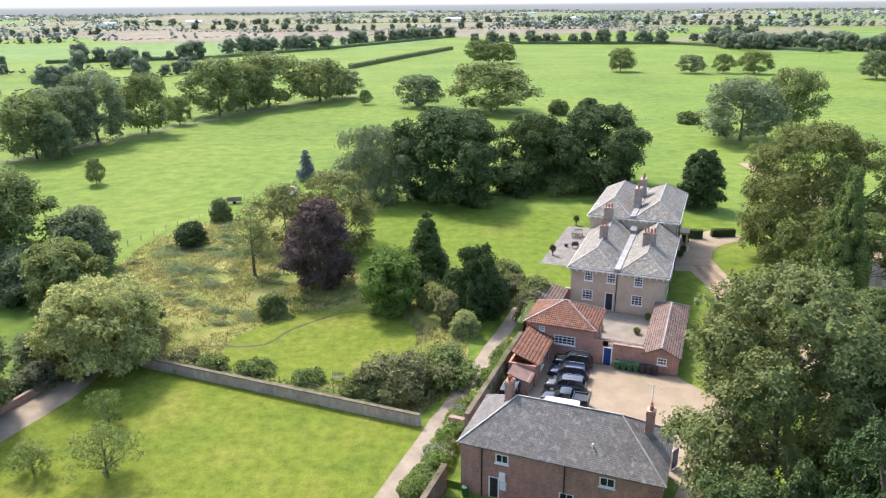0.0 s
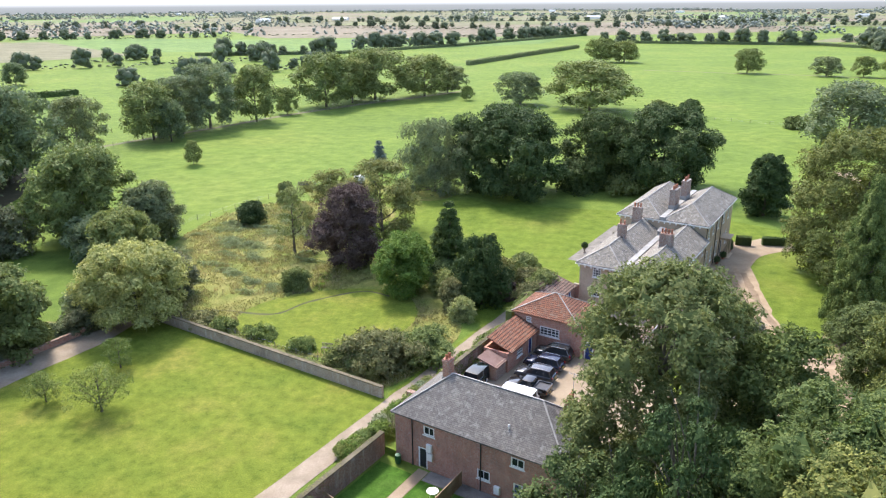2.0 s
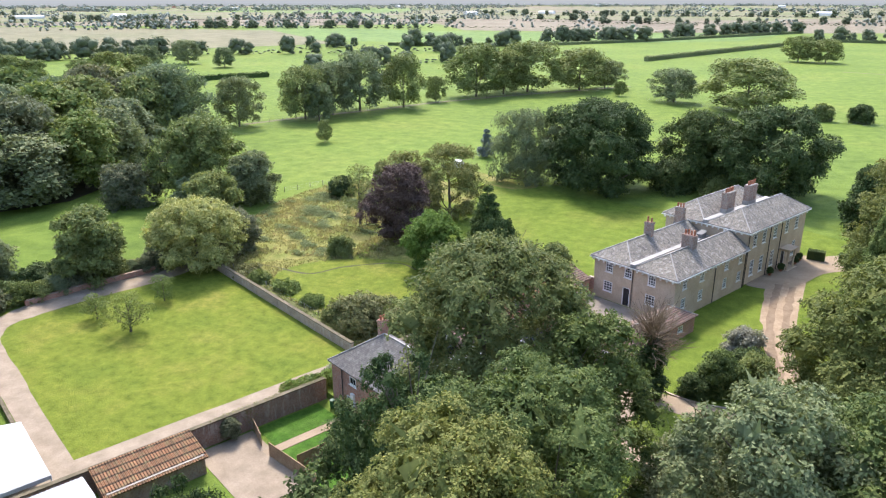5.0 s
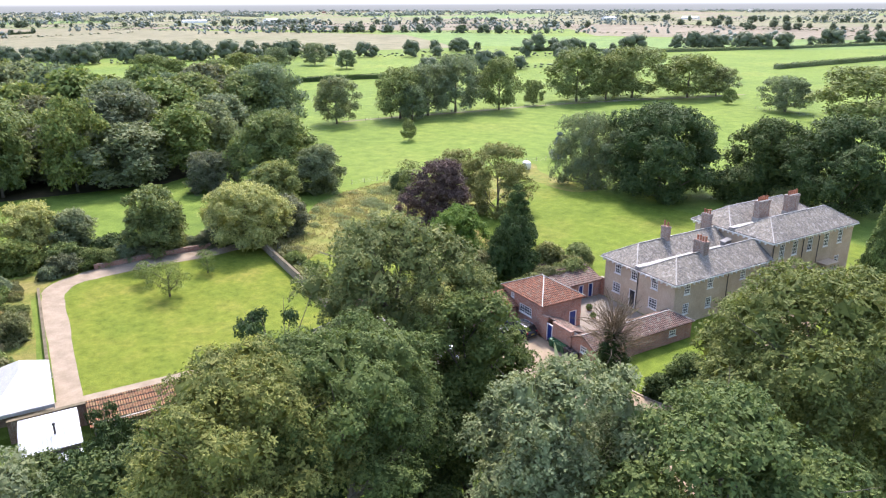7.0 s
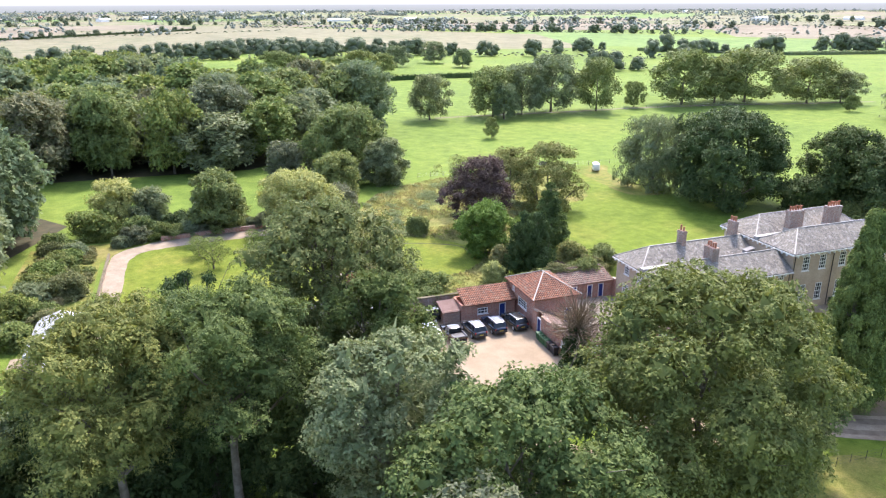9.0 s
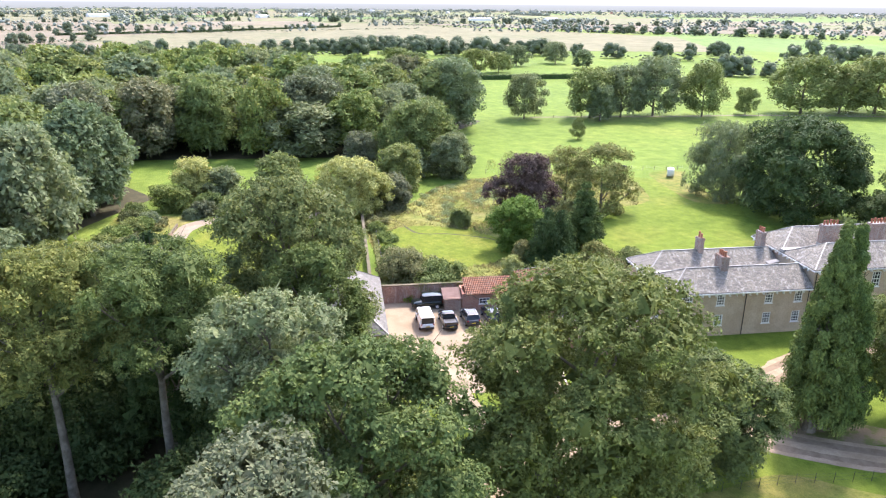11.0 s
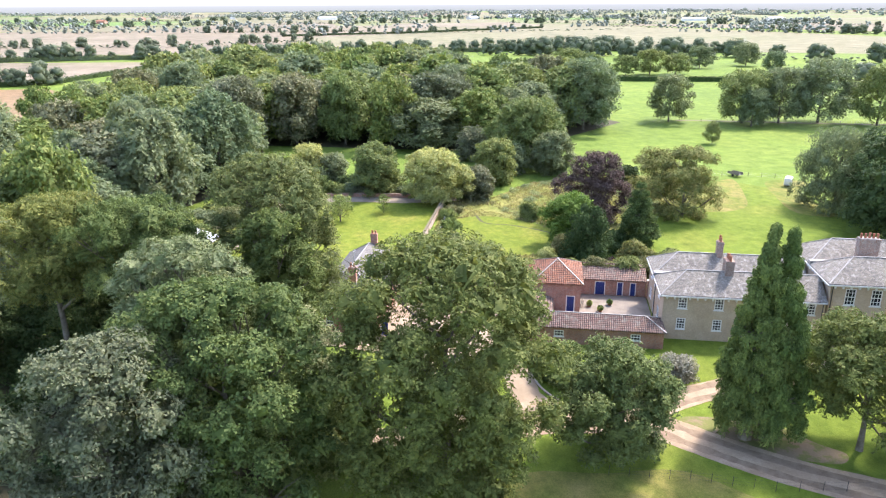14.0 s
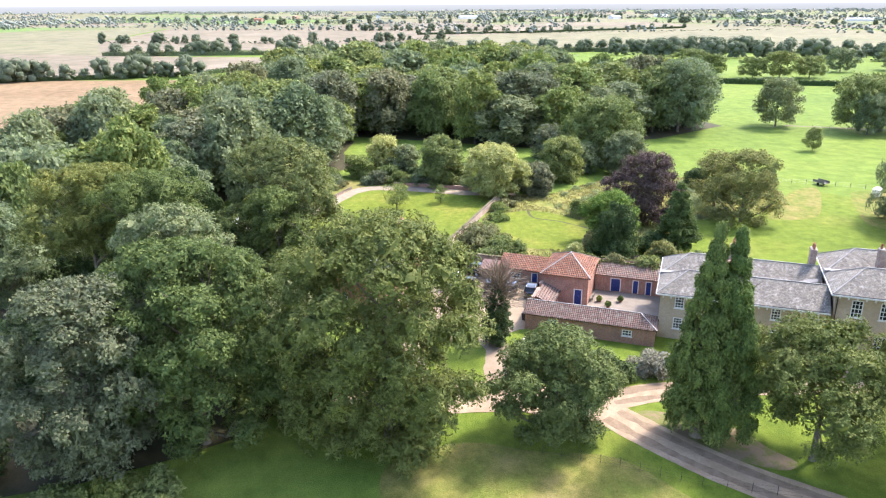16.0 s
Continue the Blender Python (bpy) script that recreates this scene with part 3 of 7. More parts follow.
# lawns and rough ground of the estate
sheet("house_lawn", [(-92, 122), (-62, 96), (-47, 92), (-36, 84), (-26, 78), (-26, 57), (12, 57), (30, 62), (26, 140), (-14, 146), (-55, 132), (-78, 140)], 0.012, M["lawn_house"], "mown striped lawn round the country house", "lawn", estate=True)
sheet("walled_lawn", [(-67, 23), (-25.2, 23), (-25.2, 56), (-67, 56)], 0.02, M["lawn"], "mown yellow-green lawn inside the garden wall", "lawn", estate=True)
MEADOW = curve_pts([(-66, 57.5), (-46, 57.2), (-36, 60), (-27, 58), (-27, 74), (-36, 84), (-47, 92), (-60, 96), (-74, 112), (-92, 112), (-97, 96), (-88, 76), (-72, 66)], 5, True)
sheet("meadow", MEADOW, 0.025, M["meadow"], "rough straw-coloured meadow grass with green patches", "meadow", estate=True)
sheet("round_lawn", curve_pts([(-56.5, 65), (-55, 72), (-49, 79), (-41, 81), (-35, 76), (-34, 68), (-38, 61), (-46, 58.5), (-53, 60)], 6, True), 0.04, M["lawn"], "oval mown lawn in the meadow", "lawn", estate=True)
ribbon("mown_path", [(-23.2, 84.5), (-24.3, 87.5), (-25.2, 92), (-25.6, 96.5)], 1.5, 0.036, M["lawn_house"], "mown grass path through the meadow", "path")
ribbon("lawn_edge", [(-41.5, 77.2), (-35.2, 79.2), (-27.3, 79.6), (-24.2, 84.6), (-18.1, 90.0), (-13.4, 89.1)], 0.3, 0.046, M["cut_edge"], "dark cut edge between meadow and oval lawn", "edge", rough=0.3)
sheet("woodland_floor", [(-115, 45), (-98, 88), (-112, 128), (-136, 157), (-170, 145), (-210, 115), (-268, 65), (-268, 8), (-187, -13), (-125, 10)], 0.05, M["orchard_floor"], "dark brown floor of the wood", "ground")
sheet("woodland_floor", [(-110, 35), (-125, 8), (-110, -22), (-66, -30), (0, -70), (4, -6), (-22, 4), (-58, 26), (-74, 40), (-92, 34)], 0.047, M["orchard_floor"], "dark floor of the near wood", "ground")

sheet("woodland_floor", [(0, -70), (40, -30), (60, 8), (57, 22), (54.5, 30), (51, 37), (47, 43), (42, 45.5), (36, 46), (24, 34), (11, 20), (4, -6)], 0.03, M["orchard_floor"], "dark brown ground under the tall near trees", "ground")
sheet("worn_verge", curve_pts([(43, 83.5), (46, 90.5), (49.5, 92.5), (51.8, 94.2), (53, 92.6), (51.8, 89.6), (50, 87), (47, 84.2), (44, 81.8)], 4, True), 0.03, M["verge"], "bare brown soil and moss under the cypresses", "ground")
sheet("rough_verge", curve_pts([(48.5, 64), (50, 71), (51, 78), (56, 82.5), (62, 88), (74, 100), (84, 96), (80, 80), (70, 66), (60, 58), (52, 57)], 4, True), 0.028, M["dry_grass"], "rough dry grass beside the drive", "lawn")

sheet("rough_strip", curve_pts([(-46.8, 139.5), (-49.2, 146), (-36, 140.5), (-26, 134), (-25.6, 125), (-36, 131.5)], 4, True), 0.03, M["dry_grass"], "unmown straw-coloured strip in the lawn", "meadow")
sheet("rough_strip", curve_pts([(-46.3, 152.8), (-43.5, 162), (-37.7, 155.5), (-28, 151), (-17, 148.4), (-20.9, 142.2), (-33, 146)], 4, True), 0.03, M["dry_grass"], "unmown straw-coloured strip under the willow", "meadow")

# gravel
sheet("gravel_yard", curve_pts([(-20.4, 57.3), (-2, 57.3), (-1.2, 51), (1.5, 49.5), (3.0, 56), (4.5, 64), (4.0, 71), (-1.8, 75.6), (-2.2, 76.1), (-12, 76.0), (-20.4, 75.9)], 3, True), 0.045, M["gravel"], "pale sandy gravel yard between the outbuildings", "yard", estate=True)
ribbon("main_drive", [(37.6, 113), (37.6, 104), (38.0, 94), (39.3, 85), (41.6, 76.5), (40.1, 69), (40.4, 62), (40.6, 55), (40.0, 49)], [5.0, 4.4, 3.4, 3.6, 5.6, 6.0, 4.2, 3.0, 3.0], 0.05, M["track"], "sandy gravel drive with worn wheel ruts", "drive", ruts=0.02)
ribbon("side_drive", [(41.0, 76.5), (43.8, 79.2), (48, 82.6), (53, 87.4), (58, 94.0), (64, 103.6), (70, 116), (74, 140), (74, 190)], 4.4, 0.055, M["track"], "rutted sandy track curving across the lawn", "drive", ruts=0.02)
for off in (-1.05, 1.05):
    line = curve_pts([(43.8, 79.2), (48, 82.6), (53, 87.4), (58, 94.0), (64, 103.6), (70, 116), (74, 140)], 3)
    side = [(p[0] - off * (q[1] - p[1]) / math.dist(p, q), p[1] + off * (q[0] - p[0]) / math.dist(p, q)) for p, q in zip(line, line[1:])]
    ribbon("wheel_rut", side, 0.7, 0.062, M["rut"], "dark worn wheel rut in the track", "rut", rough=0.5, steps=3)
for off in (-0.95, 0.95):
    line = curve_pts([(37.6, 110), (37.6, 104), (38.0, 94), (39.3, 85), (41.0, 78)], 3)
    side = [(p[0] - off * (q[1] - p[1]) / math.dist(p, q), p[1] + off * (q[0] - p[0]) / math.dist(p, q)) for p, q in zip(line, line[1:])]
    ribbon("wheel_rut", side, 0.75, 0.062, M["rut"], "dark worn wheel rut in the drive", "rut", rough=0.5, steps=3)
ribbon("yard_lane", [(20, 60), (27, 58.5), (34, 58.5), (41, 62)], 3.2, 0.042, M["gravel"], "short gravel lane from the yard to the drive", "drive")
ribbon("lawn_lane", [(25.0, 66.6), (28.6, 68.6), (32.4, 68.5), (36.2, 68.4), (40.4, 70.4)], 3.0, 0.048, M["gravel"], "narrow gravel lane beside the wing lawn", "drive")
kerb = Shape()
kerb_line = curve_pts([(25.6, 72.6), (28.6, 70.9), (31.4, 70.2), (34.6, 70.3), (37.4, 71.2)], 4)
for p, q in zip(kerb_line, kerb_line[1:]):
    kerb.beam((*p, 0.06), (*q, 0.06), 0.2, 0.2)
tagged(new("kerb", kerb.mesh("kerb", M["lime_brick"])), "pale stone kerb between lawn and gravel lane", "kerb", kind="structure")
ribbon("garden_track", [tuple(en(-24.1, 14).xy), tuple(en(-24.1, 40).xy), tuple(en(-24.2, 60).xy), tuple(en(-24.4, 80).xy), tuple(en(-24.6, 95).xy)], [2.6, 2.4, 2.2, 1.9], 0.05, M["garden_path"], "straight gravel path beside the garden wall", "path")
ribbon("garden_path", [tuple(en(-25, 23.6).xy), tuple(en(-44, 23.6).xy), tuple(en(-60, 24).xy), tuple(en(-64.8, 29).xy), tuple(en(-66.3, 38).xy), tuple(en(-66.8, 48).xy), tuple(en(-70, 58).xy)], [2.4, 2.8, 3.6, 4.4, 4.6, 4.8], 0.04, M["garden_path"], "curving gravel path round the walled lawn", "path")
sheet("terrace", [(-26.5, 108), (-19.4, 108), (-19.4, 130.5), (-26.5, 130.5)], 0.06, M["paving"], "paved stone terrace beside the house", "terrace", estate=True)
sheet("forecourt", curve_pts([(-5.7, 112.6), (-5.7, 122), (-5.7, 130.6), (-3.2, 133), (-0.4, 137.0), (3.0, 136.5), (5.4, 133), (2.4, 129.5), (0.4, 125.3), (0.1, 120), (-0.4, 116.6), (-1.9, 113.4)], 5, True), 0.06, M["gravel"], "sandy gravel forecourt before the house door", "forecourt", estate=True)

# ---- the country house: service block and main block ----
def m_roof(house, u0, u1, v0, v1, ze, rise, over=0.45, far_hip=True):
    """Two hipped slate ridges side by side with a lead valley between them."""
    um = (u0 + u1) / 2
    a0, a1, b0, b1 = u0 - over, u1 + over, v0 - over, v1 + (over if far_hip else 0.0)
    q = (um - a0) / 2
    zr = ze + rise
    ob = None
    for lo, hi in ((a0, um), (um, a1)):
        c = (lo + hi) / 2
        n, f = (c, b0 + q, zr), (c, b1 - (q if far_hip else 0.0), zr)
        slopes = [("u", [(lo, b0, ze), (hi, b0, ze), n]), ("v", [(hi, b0, ze), (hi, b1, ze), f, n]), ("v", [(lo, b1, ze), (lo, b0, ze), n, f])]
        if far_hip:
            slopes.append(("u", [(hi, b1, ze), (lo, b1, ze), f]))
            ridge(house, "ridge_lead", M["lead"], (lo, b1, ze), f)
            ridge(house, "ridge_lead", M["lead"], (hi, b1, ze), f)
        for along, pts in slopes:
            s = Shape()
            roof_plane(s, pts)
            ob = part("roof_slope", s, M["slate_" + along], house, "grey slate roof slope")
        ridge(house, "ridge_lead", M["lead"], n, f)
        ridge(house, "ridge_lead", M["lead"], (lo, b0, ze), n)
        ridge(house, "ridge_lead", M["lead"], (hi, b0, ze), n)
    part("valley_gutter", Shape().box(um - 0.4, um + 0.4, b0, b1, ze + 0.02, ze + 0.42), M["lead"], house)
    g = Shape()
    for z0, k in ((ze - 0.12, 0.10), (ze - 0.26, -0.12)):
        g.box(a0 - k, a1 + k, b0 - k, b0 + 0.12, z0 - 0.12, z0)
        g.box(a1 - 0.12, a1 + k, b0 + 0.12, b1, z0 - 0.12, z0)
        g.box(a0 - k, a0 + 0.12, b0 + 0.12, b1, z0 - 0.12, z0)
        if far_hip:
            g.box(a0 + 0.12, a1 - 0.12, b1 - 0.12, b1 + k, z0 - 0.12, z0)
    part("gutter", g, M["white"], ob, "white painted gutter and eaves board")
    soff = Shape().box(a0 + 0.1, a1 - 0.1, b0 + 0.1, b1 - 0.02, ze - 0.36, ze - 0.24)
    part("soffit", soff, M["white"], ob)
    bracket = Shape().box(-0.08, 0.08, -0.14, 0.14, ze - 0.6, ze - 0.362).mesh("eaves_bracket", M["white"])
    spots = [(a0 + 0.4 + 0.9 * i, b0 + 0.16, 0) for i in range(int((a1 - a0 - 0.2) / 0.9))]
    spots += [(x0, b0 + 0.8 + 0.9 * i, 90) for i in range(int((b1 - b0 - 0.8) / 0.9)) for x0 in (a0 + 0.16, a1 - 0.16)]
    for x0, y0, turn in spots:
        part("eaves_bracket", bracket, M["white"], ob).matrix_basis = pose(x0, y0, 0, 0, 0, turn)
    return ob


def walls(house, u0, u1, v0, v1, ze, openings, material, thick=0.35, base=0.0):
    """Four walls; openings by side: n(ear), f(ar), l(eft), r(ight), each (from, to, sill, head)."""
    for side, (axis, at, lo, hi, t) in {"n": ("y", v0, u0, u1, thick), "f": ("y", v1, u0, u1, -thick), "l": ("x", u0, v0 + thick, v1 - thick, thick), "r": ("x", u1, v0 + thick, v1 - thick, -thick)}.items():
        part("wall", wall_shape(Shape(), axis, at, lo, hi, base, ze, t, [o[:4] for o in openings.get(side, ())]), material, house)


def pipe(house, x, y, z, low=0.0, name="downpipe"):
    part(name, Shape().tube([(x, y, low), (x, y, z)], [0.055, 0.055], 8), M["iron"], house)


# service block
A0, A1, AN, AF, AE = -18.2, -5.4, 92.3, 111.0, 6.1
block_a = thing("service_block", "grey rendered two-storey house with twin slate hipped roofs", "house", ESTATE.copy())
front = [(-16.3, -15.1, 4.15, 5.65), (-13.2, -12.0, 4.15, 5.65), (-9.5, -8.3, 4.15, 5.65), (-16.5, -15.0, 1.3, 2.8), (-9.7, -8.2, 1.35, 2.85)]
front_door = (-13.3, -12.1, 0.1, 2.75)
right = [(v - 0.55, v + 0.55, z, z + 1.5) for v in (94.6, 98.9, 105.4, 109.4) for z in (1.4, 4.15)]
left = [(v - 0.55, v + 0.55, z, z + 1.5) for v in (95.5, 100.0, 104.5) for z in (1.1, 3.9)]
walls(block_a, A0, A1, AN, AF, AE, {"n": front + [front_door], "r": right, "l": left}, M["render"])
for a0, a1, z0, z1 in front:
    window(block_a, "y", AN, 0.35, a0, a1, z0, z1)
door(block_a, "y", AN, 0.35, *front_door, M["dark_bin"])
for a0, a1, z0, z1 in right:
    window(block_a, "x", A1, -0.35, a0, a1, z0, z1)
for a0, a1, z0, z1 in left:
    window(block_a, "x", A0, 0.35, a0, a1, z0, z1)
m_roof(block_a, A0, A1, AN, AF, AE, 2.1, far_hip=False)
chimney(block_a, -15.2, 100.5, 7.0, 9.95, 1.2, 0.7, [0.75, 0.6], M["old_brick"])
chimney(block_a, -8.6, 100.2, 7.0, 9.7, 1.8, 1.0, [0.6, 0.7, 0.6, 0.7], M["old_brick"])
chimney(block_a, -16.0, 109.9, 7.0, 10.2, 1.4, 0.7, [0.6, 0.6, 0.7], M["old_brick"])
for x, y in ((-11.8, 92.2), (-5.3, 102.2), (-5.3, 110.7)):
    pipe(block_a, x, y, AE)

lantern = Shape().box(-12.3, -11.5, 108.8, 110.2, 6.4, 7.1)
roof_plane(lantern, [(-12.4, 108.7, 7.12), (-11.4, 108.7, 7.12), (-11.4, 110.3, 7.4), (-12.4, 110.3, 7.4)], 0.06)
part("roof_lantern", lantern, M["slate"], block_a, "lead-covered box in the roof valley")

# main block
B0, B1, BN, BF, BE = -19.1, -5.6, 111.3, 130.4, 8.4
block_b = thing("main_house", "tall grey rendered country house with hipped slate roof", "house", ESTATE.copy())
b_right = [(v - 0.6, v + 0.6, z, z + h) for v in (113.6, 116.5, 120.0, 123.9, 127.3) for z, h in ((5.6, 2.1),)]
b_right += [(v - 0.6, v + 0.6, 1.1, 3.6) for v in (113.6, 116.5, 120.0, 127.3)]
b_door = (123.2, 124.6, 0.1, 2.8)
b_left = [(v - 0.6, v + 0.6, z, z + h) for v in (114.0, 119.0, 123.0, 128.0) for z, h in ((0.9, 2.3), (4.9, 2.0))]
b_far = [(u - 0.6, u + 0.6, z, z + h) for u in (-16.5, -12.4, -8.2) for z, h in ((0.9, 2.3), (4.9, 2.0))]
walls(block_b, B0, B1, BN, BF, BE, {"r": b_right + [b_door], "l": b_left, "f": b_far}, M["render"])
for a0, a1, z0, z1 in b_right:
    window(block_b, "x", B1, -0.35, a0, a1, z0, z1)
for a0, a1, z0, z1 in b_left:
    window(block_b, "x", B0, 0.35, a0, a1, z0, z1)
for a0, a1, z0, z1 in b_far:
    window(block_b, "y", BF, -0.35, a0, a1, z0, z1)
door(block_b, "x", B1, -0.35, *b_door, M["dark_bin"])
m_roof(block_b, B0, B1, BN, BF, BE, 2.3)
chimney(block_b, -12.4, 117.4, 8.7, 12.0, 1.0, 2.4, [0.6, 0.6, 0.7, 0.6, 0.6], M["old_brick"])
chimney(block_b, -12.4, 124.4, 8.7, 12.0, 1.0, 2.4, [0.6, 0.7, 0.6, 0.6, 0.7], M["old_brick"])
for x, y in ((-5.5, 111.5), (-5.5, 118.2), (-5.5, 121.9)):
    pipe(block_b, x, y, BE)
porch = Shape().box(B1, B1 + 1.5, 122.6, 125.2, 3.0, 3.3)
porch.box(B1, B1 + 1.7, 122.4, 125.4, 3.3, 3.42)
for v in (122.8, 125.0):
    porch.lathe((B1 + 1.3, v, 0.06), [(0.2, 0), (0.2, 0.1), (0.15, 0.14), (0.13, 2.7), (0.2, 2.8), (0.2, 2.94)], 10)
porch.box(B1, B1 + 1.8, 122.3, 125.5, 0.0, 0.1)
part("porch", porch, M["render"], block_b, "flat-roofed columned porch")

# ---- outbuildings round the yard ----
def hip_roof(house, u0, u1, v0, v1, ze, zr, material, over=0.3, lead=None, hips=(True, True), along="u", inset=None):
    """A hipped roof with its ridge along one axis."""
    a0, a1, b0, b1 = u0 - over, u1 + over, v0 - over, v1 + over
    cap = lead or M["lead"]
    if along == "u":
        m = (b0 + b1) / 2
        q = inset or (b1 - b0) / 2
        n, f = (a0 + (q if hips[0] else 0), m, zr), (a1 - (q if hips[1] else 0), m, zr)
        c = [(a0, b0, ze), (a1, b0, ze), (a1, b1, ze), (a0, b1, ze)]
        planes = [[c[0], c[1], f, n], [c[2], c[3], n, f]]
        ends = [[c[3], c[0], n], [c[1], c[2], f]]
    else:
        m = (a0 + a1) / 2
        q = inset or (a1 - a0) / 2
        n, f = (m, b0 + (q if hips[0] else 0), zr), (m, b1 - (q if hips[1] else 0), zr)
        c = [(a0, b0, ze), (a1, b0, ze), (a1, b1, ze), (a0, b1, ze)]
        planes = [[c[1], c[2], f, n], [c[3], c[0], n, f]]
        ends = [[c[0], c[1], n], [c[2], c[3], f]]
    flat_dir, end_dir = ("u", "v") if along == "u" else ("v", "u")
    for p in planes:
        q = Shape()
        roof_plane(q, p)
        part("roof_slope", q, M[material + "_" + flat_dir], house)
    ridge(house, "ridge_cap", cap, n, f)
    for hip, p in zip(hips, ends):
        if hip:
            q = Shape()
            roof_plane(q, p)
            part("roof_slope", q, M[material + "_" + end_dir], house)
            ridge(house, "ridge_cap", cap, p[0], p[2])
            ridge(house, "ridge_cap", cap, p[1], p[2])


# coach house with the pyramid roof
coach = thing("coach_house", "brick coach house with orange pantile pyramid roof", "outbuilding", ESTATE.copy())
CN = [(-16.8, -14.2, 1.7, 2.9), (-18.7, -18.0, 3.1, 3.75)]
CR = [(80.7, 81.9, 0.1, 2.4)]
walls(coach, -20.3, -12.0, 76.3, 82.6, 4.2, {"n": CN, "r": CR}, M["brick"], 0.3)
window(coach, "y", 76.3, 0.3, *CN[0], cols=5, rows=3)
window(coach, "y", 76.3, 0.3, *CN[1], cols=2, rows=2)
door(coach, "x", -12.0, -0.3, *CR[0], M["blue"])
hip_roof(coach, -20.3, -12.0, 76.3, 82.6, 4.2, 6.25, "pantile", 0.35, inset=4.3)

# cottage at the near end of the yard
cottage = thing("cottage", "red brick cottage with grey slate hipped roof", "house", ESTATE.copy())
KN = [(-15.7, -14.5, 3.1, 4.05), (-10.0, -8.7, 0.6, 1.6), (-6.7, -5.4, 3.1, 4.05), (-3.6, -2.7, 0.6, 1.6)]
KD = [(-16.3, -15.3, -0.6, 1.6), (-6.4, -5.5, -0.6, 1.5)]
KR = [(50.2, 51.2, 0.9, 1.9), (50.2, 51.2, 3.2, 4.1), (54.4, 55.6, 1.0, 2.3), (54.0, 55.0, 3.2, 4.1)]
walls(cottage, -18.9, -1.7, 48.9, 56.9, 4.55, {"n": KN + KD, "r": KR}, M["brick"], 0.3, -0.8)
for o in KN:
    window(cottage, "y", 48.9, 0.3, *o, cols=2, rows=1)
door(cottage, "y", 48.9, 0.3, *KD[0], M["dark_bin"])
door(cottage, "y", 48.9, 0.3, *KD[1], M["blue"])
for o in KR:
    window(cottage, "x", -1.7, -0.3, *o, cols=2, rows=2)
hip_roof(cottage, -18.9, -1.7, 48.9, 56.9, 4.55, 7.75, "slate_dark", 0.3)
chimney(cottage, -15.8, 53.4, 6.3, 8.9, 0.7, 0.9, [0.45, 0.45], M["brick"])
chimney(cottage, -3.4, 53.6, 5.6, 8.4, 0.7, 0.9, [0.5, 0.5], M["brick"])
for x in (-16.9, -9.6):
    pipe(cottage, x, 48.8, 4.4, -0.65)

# low wing along the courtyard
wing = thing("low_wing", "low brick range with red pantile roof", "outbuilding", ESTATE.copy())
WR = [(79.1, 80.3, 0.95, 1.8), (88.3, 89.5, 0.95, 1.8)]
walls(wing, -6.2, -2.2, 76.2, 92.2, 2.3, {"r": WR, "n": [(-4.6, -3.5, 1.1, 2.0)]}, M["brick"], 0.3)
for o in WR:
    window(wing, "x", -2.2, -0.3, *o, cols=3, rows=2)
window(wing, "y", 76.2, 0.3, -4.6, -3.5, 1.1, 2.0, cols=3, rows=2)
hip_roof(wing, -6.2, -2.2, 76.2, 92.2, 2.3, 3.4, "grey_tile", 0.25, hips=(False, True), along="v")
gable = Shape()
gable.face((-6.2, 76.2, 2.3), (-2.2, 76.2, 2.3), (-4.2, 76.2, 3.3))
gable.face((-6.2, 76.5, 2.3), (-4.2, 76.5, 3.3), (-2.2, 76.5, 2.3))
part("gable", gable, M["brick"], wing)

# back range between coach house and house
back = thing("back_range", "low brick store range with mossy pantile roof", "outbuilding", ESTATE.copy())
BR = [(84.9, 86.4, 0.05, 2.1), (88.0, 88.9, 0.05, 2.1), (89.8, 90.7, 0.05, 2.1)]
walls(back, -22.0, -18.7, 82.7, 92.1, 2.5, {"r": BR}, M["brick"], 0.3)
for o in BR:
    door(back, "x", -18.7, -0.3, *o, M["blue"])
lean = Shape()
roof_plane(lean, [(-18.4, 82.7, 2.5), (-18.4, 92.1, 2.5), (-22.2, 92.1, 3.7), (-22.2, 82.7, 3.7)])
part("roof", lean, M["grey_tile_v"], back)

# lean-to stores on the west wall
store = thing("lean_to_store", "brick lean-to store with orange pantile roof", "outbuilding", ESTATE.copy())
SR = [(73.6, 74.6, 0.05, 2.1), (70.5, 72.0, 0.9, 1.8)]
walls(store, -20.2, -17.0, 68.2, 75.9, 2.5, {"r": SR}, M["brick"], 0.25)
door(store, "x", -17.0, -0.25, *SR[0], M["blue"])
window(store, "x", -17.0, -0.25, *SR[1], cols=3, rows=2)
sr = Shape()
roof_plane(sr, [(-16.7, 68.6, 2.5), (-16.7, 76.1, 2.5), (-20.0, 76.1, 3.75), (-20.0, 68.6, 3.75)])
part("roof", sr, M["pantile_v"], store)
shed = thing("small_shed", "small brick shed with low tiled roof", "outbuilding", ESTATE.copy())
walls(shed, -19.4, -17.2, 65.8, 68.1, 1.9, {}, M["old_brick"], 0.2)
sr = Shape()
roof_plane(sr, [(-17.0, 65.6, 1.8), (-17.0, 68.1, 1.8), (-19.6, 68.1, 2.5), (-19.6, 65.6, 2.5)])
M["felt"] = two_tone("brown_roofing_felt", (0.17, 0.105, 0.085), (0.23, 0.15, 0.125), 1.2, 9.0, 0.9, 0.15, 0.2)
part("roof", sr, M["felt"], shed)

